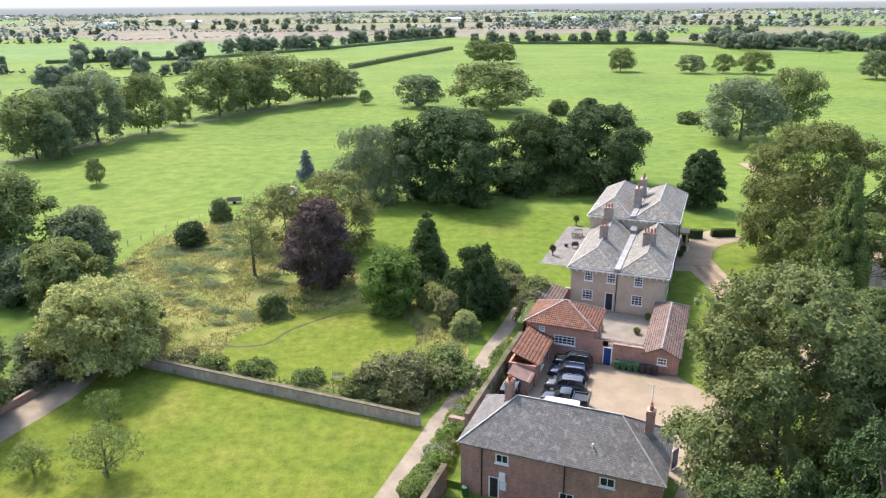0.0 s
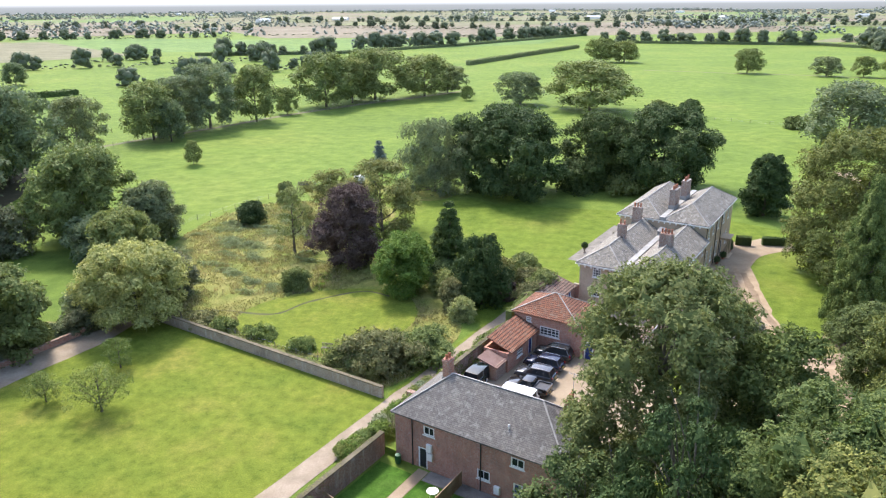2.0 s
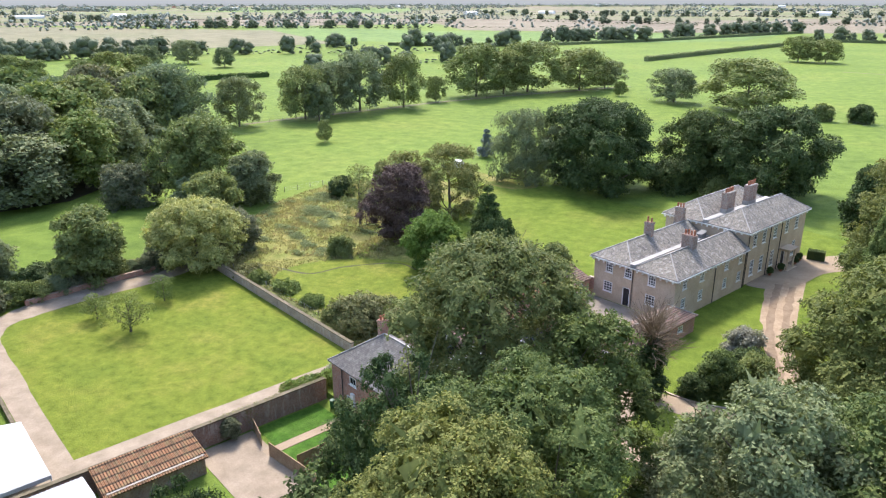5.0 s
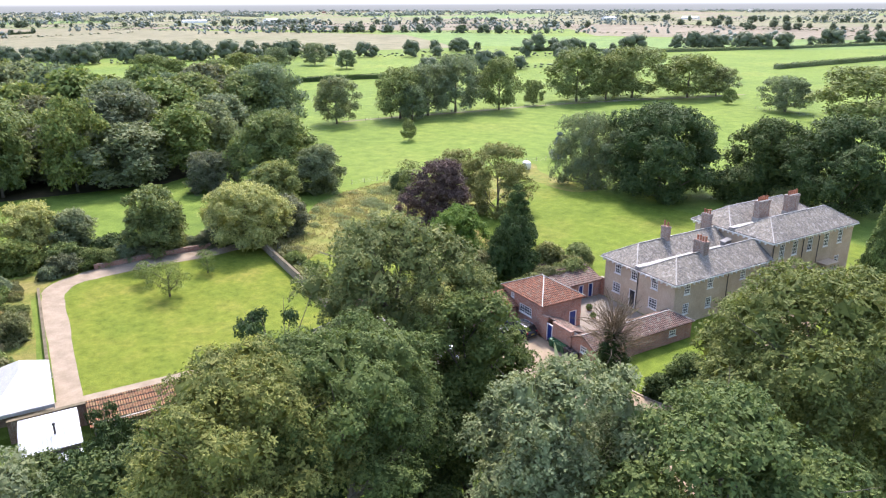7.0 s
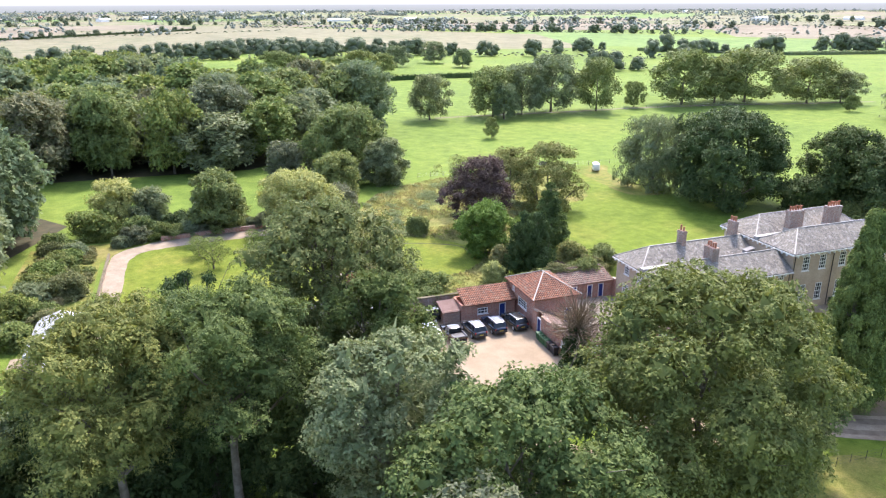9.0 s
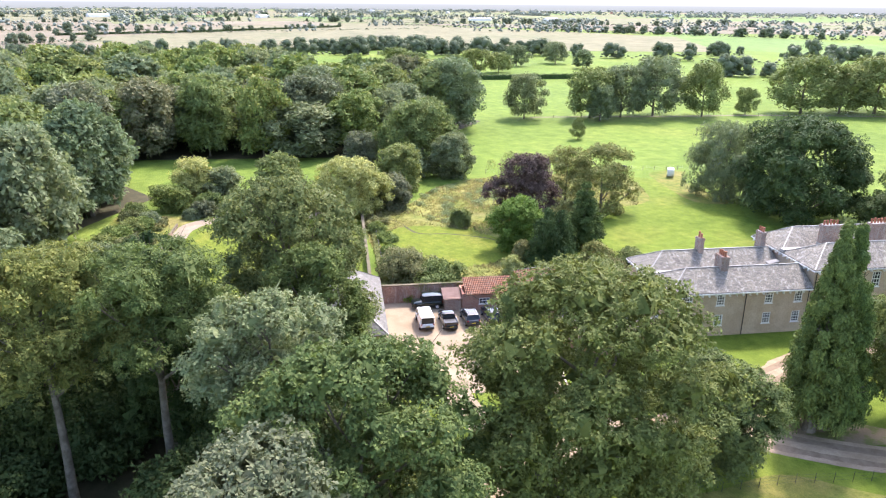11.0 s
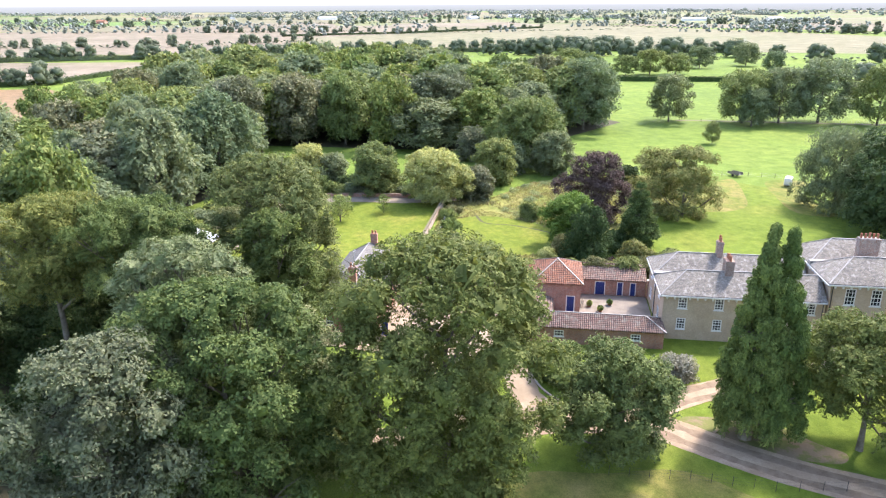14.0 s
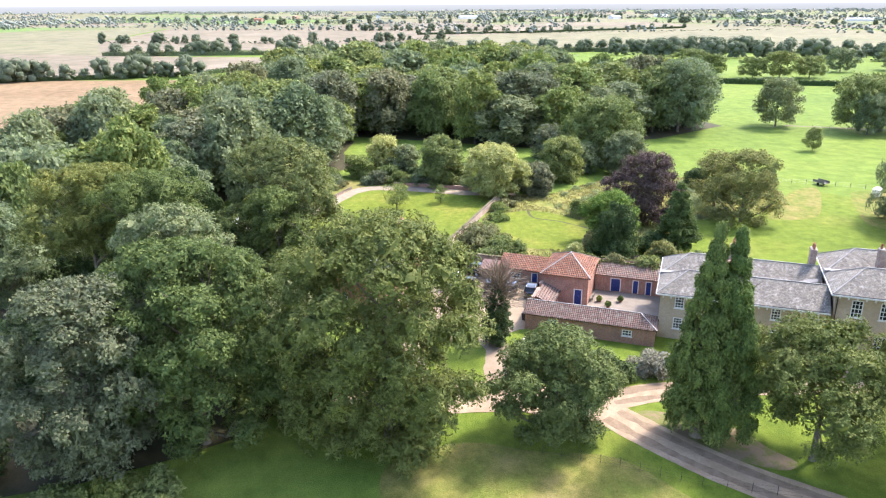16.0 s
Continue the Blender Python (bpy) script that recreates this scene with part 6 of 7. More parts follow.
SHRUBS = [
    ("spreading dark rhododendron beside the path", -8.2, 68.2, 4.4, 4.6, "leaf_olive", 0.28),
    ("spreading mixed shrub beside the path", -3.6, 71.6, 3.8, 3.6, "leaf_oak", 0.28),
    ("rounded shrub beside the path", -11.0, 69.8, 2.6, 2.6, "leaf_oak", 0.28),
    ("pale yellow-green shrub behind the garden wall", -8.6, 66.6, 2.2, 2.2, "leaf_yellow", 0.26),
    ("pale feathery shrub behind the garden wall", -13.0, 68.2, 1.9, 1.9, "leaf_yellow", 0.26),
    ("low shrub behind the garden wall", -19.2, 70.6, 1.3, 1.6, "leaf_green", 0.24),
    ("low olive shrub behind the garden wall", -25.8, 73.0, 1.3, 2.2, "leaf_green", 0.24),
    ("bright green bush in the meadow", -31.5, 73.4, 1.7, 1.7, "leaf_green", 0.24),
    ("low mixed bush in the meadow", -35.2, 74.6, 1.4, 2.2, "leaf_olive", 0.24),
    ("round dark bush in the meadow", -51.3, 119.6, 4.2, 2.5, "leaf_dark", 0.3),
    ("small upright bush at the fence", -50.9, 135.4, 4.3, 1.7, "leaf_oak", 0.3),
    ("round green bush in the meadow", -28.0, 89.0, 3.2, 1.8, "leaf_oak", 0.26),
    ("small pale flowering shrub beside the path", -1.2, 83.2, 3.4, 1.6, "leaf_walnut", 0.17),
    ("slender pale shrub under the yew", -3.4, 86.4, 4.6, 1.5, "leaf_olive", 0.26),
    ("dark shrub beside the yew", 5.0, 100.8, 3.9, 2.4, "leaf_oak", 0.28),
    ("yellow-green shrub beyond the yew", 2.0, 96.4, 4.6, 2.4, "leaf_yellow", 0.28),
    ("bronze shrub beyond the yew", 6.2, 97.0, 3.0, 1.8, "leaf_olive", 0.28),
    ("dark purple shrub near the yew", 3.4, 91.8, 2.6, 1.3, "leaf_copper", 0.24),
    ("green undergrowth beside the maple", -5.6, 92.4, 3.2, 2.4, "leaf_oak", 0.28),
    ("dark laurel under the spruce", -7.4, 97.4, 3.2, 2.6, "leaf_dark", 0.28),
    ("dense undergrowth below the great trees", 10.8, 157.5, 7.8, 6.0, "leaf_dark", 0.4),
    ("low undergrowth below the great trees", 20.4, 158.5, 4.4, 4.6, "leaf_oak", 0.4),
    ("silvery grey lavender-like bush on the lawn", 35.0, 85.8, 2.5, 2.3, "leaf_grey", 0.24),
    ("green creeper over the store roof", 8.6, 92.2, 4.6, 2.2, "leaf_oak", 0.26),
    ("mossy creeper on the back roof", 7.0, 87.6, 4.3, 1.5, "leaf_olive", 0.24),
    ("elder bush in the corner of the wall", -6.4, 42.3, 1.7, 0.95, "leaf_pale", 0.15),
    ("shrub beside the walled lawn", -57.2, 64.6, 5.0, 3.6, "leaf_oak", 0.32),
    ("dark shrub beside the walled lawn", -59.2, 56.6, 3.2, 3.4, "leaf_dark", 0.32),
    ("shrub in the garden corner", -60.4, 49.0, 3.4, 3.2, "leaf_oak", 0.32),
    ("tall green shrub in the garden corner", -62.6, 42.2, 5.4, 3.8, "leaf_green", 0.34),
    ("bushy tree beyond the garden path", -67.4, 47.4, 9.6, 4.4, "leaf_walnut", 0.36),
    ("bushy dark tree beyond the garden path", -64.6, 53.0, 7.4, 3.6, "leaf_wood", 0.36),
    ("green thicket under the garden trees", -52.0, 74.0, 4.4, 3.6, "leaf_wood", 0.34),
    ("pale thicket at the meadow edge", -51.0, 80.4, 5.8, 4.0, "leaf_pale", 0.34),
    ("rough thicket at the wood corner", -67.0, 95.0, 7.4, 5.0, "leaf_wood", 0.4),
    ("rough thicket at the wood edge", -84.0, 92.0, 9.0, 5.4, "leaf_pale", 0.42),
    ("bush on the open lawn", 78.0, 258.0, 4.0, 3.6, "leaf_oak", 0.5),
    ("small round bush in the pasture", 34.0, 280.0, 5.4, 3.4, "leaf_oak", 0.5),
    ("small dark bush in the pasture", 46.0, 281.0, 6.0, 3.6, "leaf_dark", 0.5),
    ("rounded dark laurel beside the drive", 35.0, 75.6, 2.4, 2.2, "leaf_dark", 0.22),
    ("broad clipped laurel beside the drive", 37.2, 78.4, 2.9, 2.4, "leaf_oak", 0.22),
    ("rounded clipped laurel beside the drive", 36.2, 81.2, 2.2, 1.8, "leaf_dark", 0.22),
    ("dark laurel beside the lane", 32.0, 71.6, 2.5, 1.6, "leaf_dark", 0.2),
    ("tall green laurel beside the lane", 33.9, 73.2, 5.0, 2.1, "leaf_sycamore", 0.22),
    ("green bush in the wood edge", 42.4, 47.6, 7.4, 3.8, "leaf_oak", 0.3),
    ("low green bramble under the grey sycamore", 58.4, 30.0, 2.2, 2.4, "leaf_oak", 0.26),
    ("low tangled bramble at the wood edge", 60.2, 25.0, 2.6, 2.6, "leaf_sycamore", 0.26),
    ("low nettle-grown bush at the wood edge", 56.4, 34.6, 2.0, 2.2, "leaf_green", 0.26),
    ("tangled elder at the wood edge", 61.0, 19.0, 3.0, 2.6, "leaf_oak", 0.26),
    ("low bramble at the wood edge", 58.0, 38.0, 2.4, 2.6, "leaf_oak", 0.28),
]
for i, (label, x, y, h, r, mat, leaf) in enumerate(SHRUBS):
    shrub(label, x, y, h, r, mat, leaf, 700 + i)


def est(pts):
    return [tuple(en(u, v).xy) for u, v in pts]


hedge("clipped dark yew hedge beside the front door", est([(-4.4, 130.6), (-1.9, 131.2)]), 0.9, 1.7, "leaf_dark", 0.16, 1, wild=0.05)
hedge("clipped dark yew hedge at the end of the drive", est([(-0.4, 132.8), (3.6, 134.6)]), 0.9, 1.5, "leaf_dark", 0.16, 2, wild=0.05)
hedge("ivy along the top of the path wall", est([(-20.5, 49), (-20.5, 35)]), 0.5, 1.9, "leaf_olive", 0.14, 7, 0.3, wild=0.12)
hedge("creeper over the top of the yard wall", est([(-21.0, 62), (-21.0, 76)]), 0.55, 2.75, "leaf_oak", 0.18, 8, 0.5, wild=0.25)
hedge("creeper along the coach house eaves", est([(-21.2, 76.4), (-21.3, 83)]), 1.0, 4.1, "leaf_oak", 0.22, 9, 0.7, wild=0.4)
hedge("mossy growth along the back wall", est([(-22.1, 83), (-22.1, 92)]), 1.5, 3.95, "leaf_olive", 0.2, 10, 0.9, wild=0.35)
hedge("low border along the garden wall", est([(-58, 57.9), (-44, 58.0), (-30, 58.1)]), 0.9, 0.4, "leaf_yellow", 0.2, 11, 0.6, wild=0.35)
hedge("long field hedge across the pasture", [(-82, 498), (-55, 590), (-17, 711)], 3.0, 3.0, "leaf_wood", 0.9, 12, wild=0.5)
hedge("dark field hedge beyond the lane", [(-279, 190), (-271, 207), (-249, 279), (-236, 300)], 2.4, 2.6, "leaf_dark", 0.8, 13, wild=0.4)
hedge("field hedge under the far trees", [(-330, 560), (-215, 603), (-135, 735), (-20, 990)], 3.0, 2.6, "leaf_wood", 1.0, 14, wild=0.6)
hedge("far field hedge beside the stubble", [(-290, -185), (-330, -82), (-470, -30)], 2.5, 2.4, "leaf_dark", 0.9, 15, wild=0.4)
hedge("thin far hedge across the stubble", [(-915, 28), (-973, 206), (-1139, 464)], 3.0, 2.6, "leaf_dark", 1.4, 16, wild=0.4)
hedge("far hedge at the edge of the pasture", [(6, 805), (207, 780), (300, 640)], 3.0, 2.6, "leaf_wood", 1.2, 17, wild=0.5)
hedge("hedge along the far stubble", [(-505, -220), (-515, -44), (-535, 168), (-524, 301), (-460, 403)], 4.0, 3.4, "leaf_wood", 1.2, 18, wild=0.7)

# mixed shrubs behind the garden path
mixed = random.Random(77)
for i in range(15):
    u, v = -70.6 + 0.9 * math.sin(i * 0.9) + (0 if i < 10 else 0.8 * (i - 9)), 55 - 2.25 * i
    q = en(u, v)
    k = mixed.uniform(0.7, 1.35)
    shrub("loose mixed shrub behind the garden path", q.x, q.y, 2.3 * k, 1.7 * k, ("leaf_oak", "leaf_sycamore", "leaf_olive", "leaf_pale", "leaf_wood")[i % 5], 0.22, 1500 + i, 0.9, 0.3, "shrubs behind the path")

# rough growth beyond the garden path
rough = random.Random(31)
for i in range(16):
    q = en(-68 + 2.6 * i + rough.uniform(-0.8, 0.8), 15.5 + rough.uniform(-3.5, 3.0))
    k = rough.uniform(0.7, 1.3)
    shrub("rough unclipped bush beyond the garden path", q.x, q.y, 3.0 * k, 2.2 * k, ("leaf_oak", "leaf_olive", "leaf_wood", "leaf_green")[i % 4], 0.3, 1300 + i, 0.85, 0.3, "rough bushes")

# the tangled border between path and yard wall
border = random.Random(21)
for i in range(44):
    q = en(-22.1 + border.uniform(-0.45, 0.45), 45.5 + 0.75 * i + border.uniform(-0.4, 0.4))
    k = border.uniform(0.75, 1.25)
    kind = ("leaf_green", "leaf_bright", "leaf_oak", "leaf_bright", "leaf_green", "leaf_walnut", "leaf_bright", "leaf_green", "flower_white")[i % 9]
    shrub("leafy plant in the tangled path border", q.x, q.y, 1.4 * k, 1.05 * k, kind, 0.16, 1200 + i, 0.8, 0.34, "border plants", "border_plant")

# young trees on the walled lawn
place(build_tree("small old apple tree on the lawn", "tree", 5.4, 2.9, 0.9, "round", 0.16, 0.42, M["leaf_green"], 880, thick=0.14, limbs=12, lobe=0.2, ragged=2.5, core=0.2, gaps=0.45), -34.0, 52.6)
place(build_tree("young sparse apple tree on the lawn", "tree", 3.6, 1.6, 0.6, "round", 0.14, 0.36, M["leaf_green"], 881, thick=0.08, limbs=8, lobe=0.24, ragged=2.5, core=0.2, gaps=0.4), -41.2, 53.0)
place(build_tree("young sparse fruit tree on the lawn", "tree", 3.8, 1.7, 0.6, "round", 0.14, 0.36, M["leaf_green"], 882, thick=0.08, limbs=8, lobe=0.24, ragged=2.5, core=0.2, gaps=0.4), -38.2, 61.5)

# bare twigs of the ivy-grown tree
twig_rng = random.Random(8)
twigs = Shape()
for i in range(200):
    a, e = twig_rng.uniform(0, 6.28), twig_rng.uniform(0.15, 1.35)
    L = twig_rng.uniform(2.8, 5.0)
    base = Vector((0, 0, twig_rng.uniform(4.6, 8.0)))
    d = Vector((math.cos(a) * math.cos(e), math.sin(a) * math.cos(e), math.sin(e)))
    tip = base + d * L
    tip.z -= 0.12 * L * math.cos(e)
    twigs.tube([base, base.lerp(tip, 0.35) + Vector((0, 0, 0.35)), base.lerp(tip, 0.7) + Vector((twig_rng.uniform(-0.3, 0.3), twig_rng.uniform(-0.3, 0.3), 0.3)), tip], [0.055, 0.042, 0.028, 0.012], 5)
    for j in range(3):
        q = base.lerp(tip, twig_rng.uniform(0.4, 0.9))
        twigs.tube([q, q + d * 0.7 + Vector((twig_rng.uniform(-0.6, 0.6), twig_rng.uniform(-0.6, 0.6), twig_rng.uniform(0, 0.6)))], [0.022, 0.01], 4)
M["twig"] = two_tone("brown_twigs", (0.2, 0.15, 0.098), (0.29, 0.222, 0.15), 1.5, 9.0, 0.95, 0.1, 0.5)
bare = new("bare_tree", twigs.mesh("bare_tree", M["twig"]))
bare.matrix_basis = pose(27.5, 68.6, 0)
tagged(bare, "leafless brown branches above the ivy", "tree")


# meadow grasses, nettles and brambles
def tufts(name, poly, count, h, w, material, label, seed, keep=None):
    g = random.Random(seed)
    xs, ys = [p[0] for p in poly], [p[1] for p in poly]
    s = Shape()
    n = 0
    while n < count:
        u, v = g.uniform(min(xs), max(xs)), g.uniform(min(ys), max(ys))
        if not inside((u, v), poly):
            continue
        n += 1
        k = noise.noise((u * 0.14, v * 0.14, seed))
        if keep is not None and k < keep:
            continue
        p = en(u, v)
        if inside((u, v), ROUND_LAWN):
            continue
        for _ in range(3):
            a = g.uniform(0, 6.28)
            d = Vector((math.cos(a), math.sin(a), 0)) * w * g.uniform(0.6, 1.2)
            q = p + Vector((g.uniform(-0.3, 0.3), g.uniform(-0.3, 0.3), 0))
            up = Vector((g.uniform(-0.2, 0.2), g.uniform(-0.2, 0.2), h * g.uniform(0.5, 1.2)))
            s.face(q - d / 2, q + d / 2, q + d * 0.6 + up, q - d * 0.3 + up * 0.85)
    return tagged(new(name, s.mesh(name, material)), label, "grass", kind="stuff")


ROUND_LAWN = curve_pts([(-56.5, 65), (-55, 72), (-49, 79), (-41, 81), (-35, 76), (-34, 68), (-38, 61), (-46, 58.5), (-53, 60)], 4, True)
straw_leaf = leaf_material("meadow_straw", (0.19, 0.20, 0.07), (0.29, 0.265, 0.115), 0.45)
nettle_leaf = leaf_material("nettle_green", (0.15, 0.20, 0.085), (0.25, 0.30, 0.165), 0.4)
M["straw_leaf"], M["nettle_leaf"] = straw_leaf, nettle_leaf
tufts("meadow_grass", MEADOW, 15000, 0.22, 0.13, straw_leaf, "tall dry meadow grass", 3, -0.15)
M["brown_leaf"] = leaf_material("dry_meadow_stalks", (0.25, 0.225, 0.10), (0.36, 0.315, 0.165), 0.4)
tufts("dry_stalks", MEADOW, 6000, 0.42, 0.16, M["brown_leaf"], "brown dry stalks standing in the meadow", 9, 0.02)
# low streaky patches of nettle and bramble: leaves strewn thick in the middle and thin at the rim
NETTLES = [(-80, 85, 6.5, 2.6), (-76, 95, 7.0, 3.2), (-84, 101, 4.4, 2.2), (-70, 74, 3.4, 1.5), (-68.7, 64.5, 2.0, 1.4), (-72, 81, 3.6, 1.6), (-68, 100, 5.0, 2.2), (-88, 90, 3.6, 2.2), (-77, 102, 5.0, 1.6)]
wild = random.Random(63)
NETTLES += [(wild.uniform(-92, -58), wild.uniform(68, 108), wild.uniform(1.2, 3.6), wild.uniform(0.7, 1.5)) for _ in range(34)]
NETTLES = [q for q in NETTLES if inside(q[:2], MEADOW) and not inside(q[:2], ROUND_LAWN)]
places = []
g = np.random.default_rng(950)
for i, (u, v, a, b) in enumerate(NETTLES):
    n = int(a * b * 220)
    x, y = g.normal(0, 0.45, n), g.normal(0, 0.45, n)
    y += 0.25 * np.sin(4 * x + i)
    lift = np.array([noise.noise((p * a * 0.5 + i, q * b * 0.6, 2.0)) for p, q in zip(x, y)])
    z = np.clip(0.75 - 0.5 * (x * x + y * y), 0.12, 0.75) * (0.6 + 0.7 * lift) * g.uniform(0.6, 1.1, n)
    turn, mid = radians(-19.5 + 25 * math.sin(i * 2.1)), en(u, v)
    places.append(np.stack([mid.x + x * a * math.cos(turn) - y * b * math.sin(turn), mid.y + x * a * math.sin(turn) + y * b * math.cos(turn), np.clip(z, 0.05, 1.2)], 1))
places = np.concatenate(places)
tagged(new("nettles", leaf_mesh("nettles", places, np.tile((0, 0, 1.0), (len(places), 1)), 0.22, M["nettle_leaf"], g)), "grey-green patches of nettles in the meadow", "nettles", kind="stuff")

# ---- vehicles in the yard ----
def loft(s, stations, n=14, flat=0.35):
    """Rounded-box rings joined along x. Each station: x, low, high, half width."""
    base = len(s.v)
    for x, lo, hi, w in stations:
        cz, hz = (lo + hi) / 2, (hi - lo) / 2
        for k in range(n):
            a = 2 * math.pi * (k + 0.5) / n
            c, q = math.cos(a), math.sin(a)
            s.v.append((x, w * math.copysign(abs(c) ** flat, c), cz + hz * math.copysign(abs(q) ** flat, q)))
    for i in range(len(stations) - 1):
        for k in range(n):
            a, b = base + i * n + k, base + i * n + (k + 1) % n
            s.f.append((a, b, b + n, a + n))
    s.f += [tuple(range(base, base + n))[::-1], tuple(range(base + (len(stations) - 1) * n, base + len(stations) * n))]
    return s


def paint(name, a, metal=0.2):
    n = Nodes(name, 0.14, 0.5)
    n.p.inputs["Metallic"].default_value = metal
    n.p.inputs["Coat Weight"].default_value = 0.5
    dust = n.ramp(n.noise(2.5, 5.0), [(0.5, a), (0.95, tuple(0.8 * c + 0.025 for c in a))])
    return n.done(dust)


def car(label, u, v, colour, kind="suv", turn=0.0, length=4.6, name="car"):
    """A parked car that points along -x: body, cabin, wheels, lamps, bumpers, mirrors and plates."""
    ob = thing(name, label, "car", ESTATE @ pose(u, v, 0.05, 0, 0, turn), group="parked cars")
    k = length / 4.6
    skin = paint("car_paint", colour)
    hood = {"suv": 1.02, "pickup": 1.02, "van": 1.05, "jeep": 1.1}[kind]
    s = loft(Shape(), [(-2.3 * k, 0.42, 0.78, 0.74), (-2.2 * k, 0.34, 0.92, 0.84), (-1.95 * k, 0.3, hood - 0.03, 0.89), (-1.1 * k, 0.28, hood + 0.04, 0.92), (0.3 * k, 0.27, hood + 0.07, 0.93), (1.7 * k, 0.28, hood + 0.08, 0.92), (2.15 * k, 0.34, hood + 0.04, 0.88), (2.28 * k, 0.42, hood - 0.12, 0.8)])
    part("body", smooth(s.mesh("body", skin), 50), skin, ob)
    roof_z = {"suv": 1.68, "pickup": 1.72, "van": 1.95, "jeep": 1.95}[kind]
    b0, b1, r0, r1 = {"suv": (-1.15, 2.1, -0.35, 1.75), "pickup": (-1.05, 0.75, -0.35, 0.55), "van": (-1.6, 2.2, -1.0, 2.15), "jeep": (-0.9, 2.15, -0.7, 2.1)}[kind]
    b0, b1, r0, r1, belt = b0 * k, b1 * k, r0 * k, r1 * k, hood + 0.02
    wb, wr = 0.86, 0.70 if kind in ("suv", "pickup") else 0.8
    c = [(b0, -wb, belt), (b1, -wb, belt), (b1, wb, belt), (b0, wb, belt)]
    t = [(r0, -wr, roof_z - 0.06), (r1, -wr, roof_z - 0.06), (r1, wr, roof_z - 0.06), (r0, wr, roof_z - 0.06)]
    g = Shape()
    for i in range(4):
        j = (i + 1) % 4
        g.face(c[i], c[j], t[j], t[i])
    cab = part("cabin_glass", g, M["glass"], ob, "dark tinted car windows")
    for i in range(4):
        part("pillar", Shape().beam(c[i], t[i], 0.1, 0.09), skin, cab)
    for side in (0, 1):
        a0, a1 = (c[0], c[1]) if side == 0 else (c[3], c[2])
        q0, q1 = (t[0], t[1]) if side == 0 else (t[3], t[2])
        for f in ((0.42, 0.72) if kind == "suv" else (0.5,)):
            part("pillar", Shape().beam(Vector(a0).lerp(Vector(a1), f), Vector(q0).lerp(Vector(q1), f), 0.09, 0.06), skin, cab)
        if kind == "van":
            x0, x1, o = a0[0] + 0.45 * (a1[0] - a0[0]), a1[0] - 0.1, math.copysign(0.02, a0[1])
            sidep = Shape()
            sidep.face((x0, a0[1] + o, belt), (x1, a0[1] + o, belt), (x1, q0[1] + o, roof_z - 0.1), (x0, q0[1] + o, roof_z - 0.1))
            sidep.face((x0, a0[1], belt), (x0, q0[1], roof_z - 0.1), (x1, q0[1], roof_z - 0.1), (x1, a0[1], belt))
            part("side_panel", sidep, skin, ob)
    r = loft(Shape(), [(r0 - 0.08, roof_z - 0.07, roof_z - 0.02, wr * 0.94), (r0 + 0.15, roof_z - 0.08, roof_z + 0.02, wr + 0.03), ((r0 + r1) / 2, roof_z - 0.08, roof_z + 0.05, wr + 0.04), (r1 - 0.12, roof_z - 0.08, roof_z + 0.03, wr + 0.03), (r1 + 0.08, roof_z - 0.07, roof_z - 0.02, wr * 0.94)], 12, 0.5)
    part("car_roof", smooth(r.mesh("car_roof", skin), 50), skin, ob)
    if kind == "suv":
        for y in (-wr + 0.06, wr - 0.06):
            part("roof_rail", Shape().tube([(r0 + 0.2, y, roof_z + 0.04), (r0 + 0.35, y, roof_z + 0.1), (r1 - 0.35, y, roof_z + 0.1), (r1 - 0.15, y, roof_z + 0.03)], [0.02] * 4, 6), M["alloy"], ob)
    if kind == "pickup":
        bed = Shape()
        z = hood + 0.1
        for a in ((0.8 * k, 2.25 * k, -0.9, -0.82), (0.8 * k, 2.25 * k, 0.82, 0.9), (2.17 * k, 2.25 * k, -0.82, 0.82), (0.8 * k, 0.88 * k, -0.82, 0.82)):
            bed.box(*a, hood - 0.1, z + 0.16)
        part("load_bed_side", bed, skin, ob)
        part("load_bed", Shape().box(0.9 * k, 2.15 * k, -0.8, 0.8, hood + 0.085, hood + 0.11), M["dark_bin"], ob, "black load bed liner")
    for x in (-1.4 * k, 1.38 * k):
        for y in (-0.84, 0.84):
            w = Shape().tube([(x, y - 0.12, 0.36), (x, y - 0.1, 0.36), (x, y + 0.1, 0.36), (x, y + 0.12, 0.36)], [0.31, 0.36, 0.36, 0.31], 18)
            wheel = part("wheel", smooth(w.mesh("wheel", M["rubber"]), 40), M["rubber"], ob)
            e = y + math.copysign(0.125, y)
            rim = Shape().tube([(x, y, 0.36), (x, e, 0.36)], [0.23, 0.22], 14)
            part("rim", rim, M["alloy"], wheel)
    for y in (-0.62, 0.62):
        part("headlight", Shape().box(-2.24 * k, -2.13 * k, y - 0.17, y + 0.17, 0.72, 0.86), M["alloy"], ob)
        part("tail_light", Shape().box(2.14 * k, 2.25 * k, y * 1.2 - 0.1, y * 1.2 + 0.1, 0.78, 1.04), M["red_lamp"], ob)
        part("mirror", Shape().box(-0.95 * k, -0.78 * k, math.copysign(0.93, y) - 0.08, math.copysign(0.93, y) + 0.08, 1.05, 1.2), skin, ob)
    part("bumper", Shape().box(2.2 * k, 2.34 * k, -0.82, 0.82, 0.42, 0.62), M["dark_bin"], ob)
    part("bumper", Shape().box(-2.36 * k, -2.24 * k, -0.78, 0.78, 0.38, 0.58), M["dark_bin"], ob)
    part("number_plate", Shape().box(2.335 * k, 2.35 * k, -0.26, 0.26, 0.66, 0.77), M["plate_yellow"], ob)
    return ob


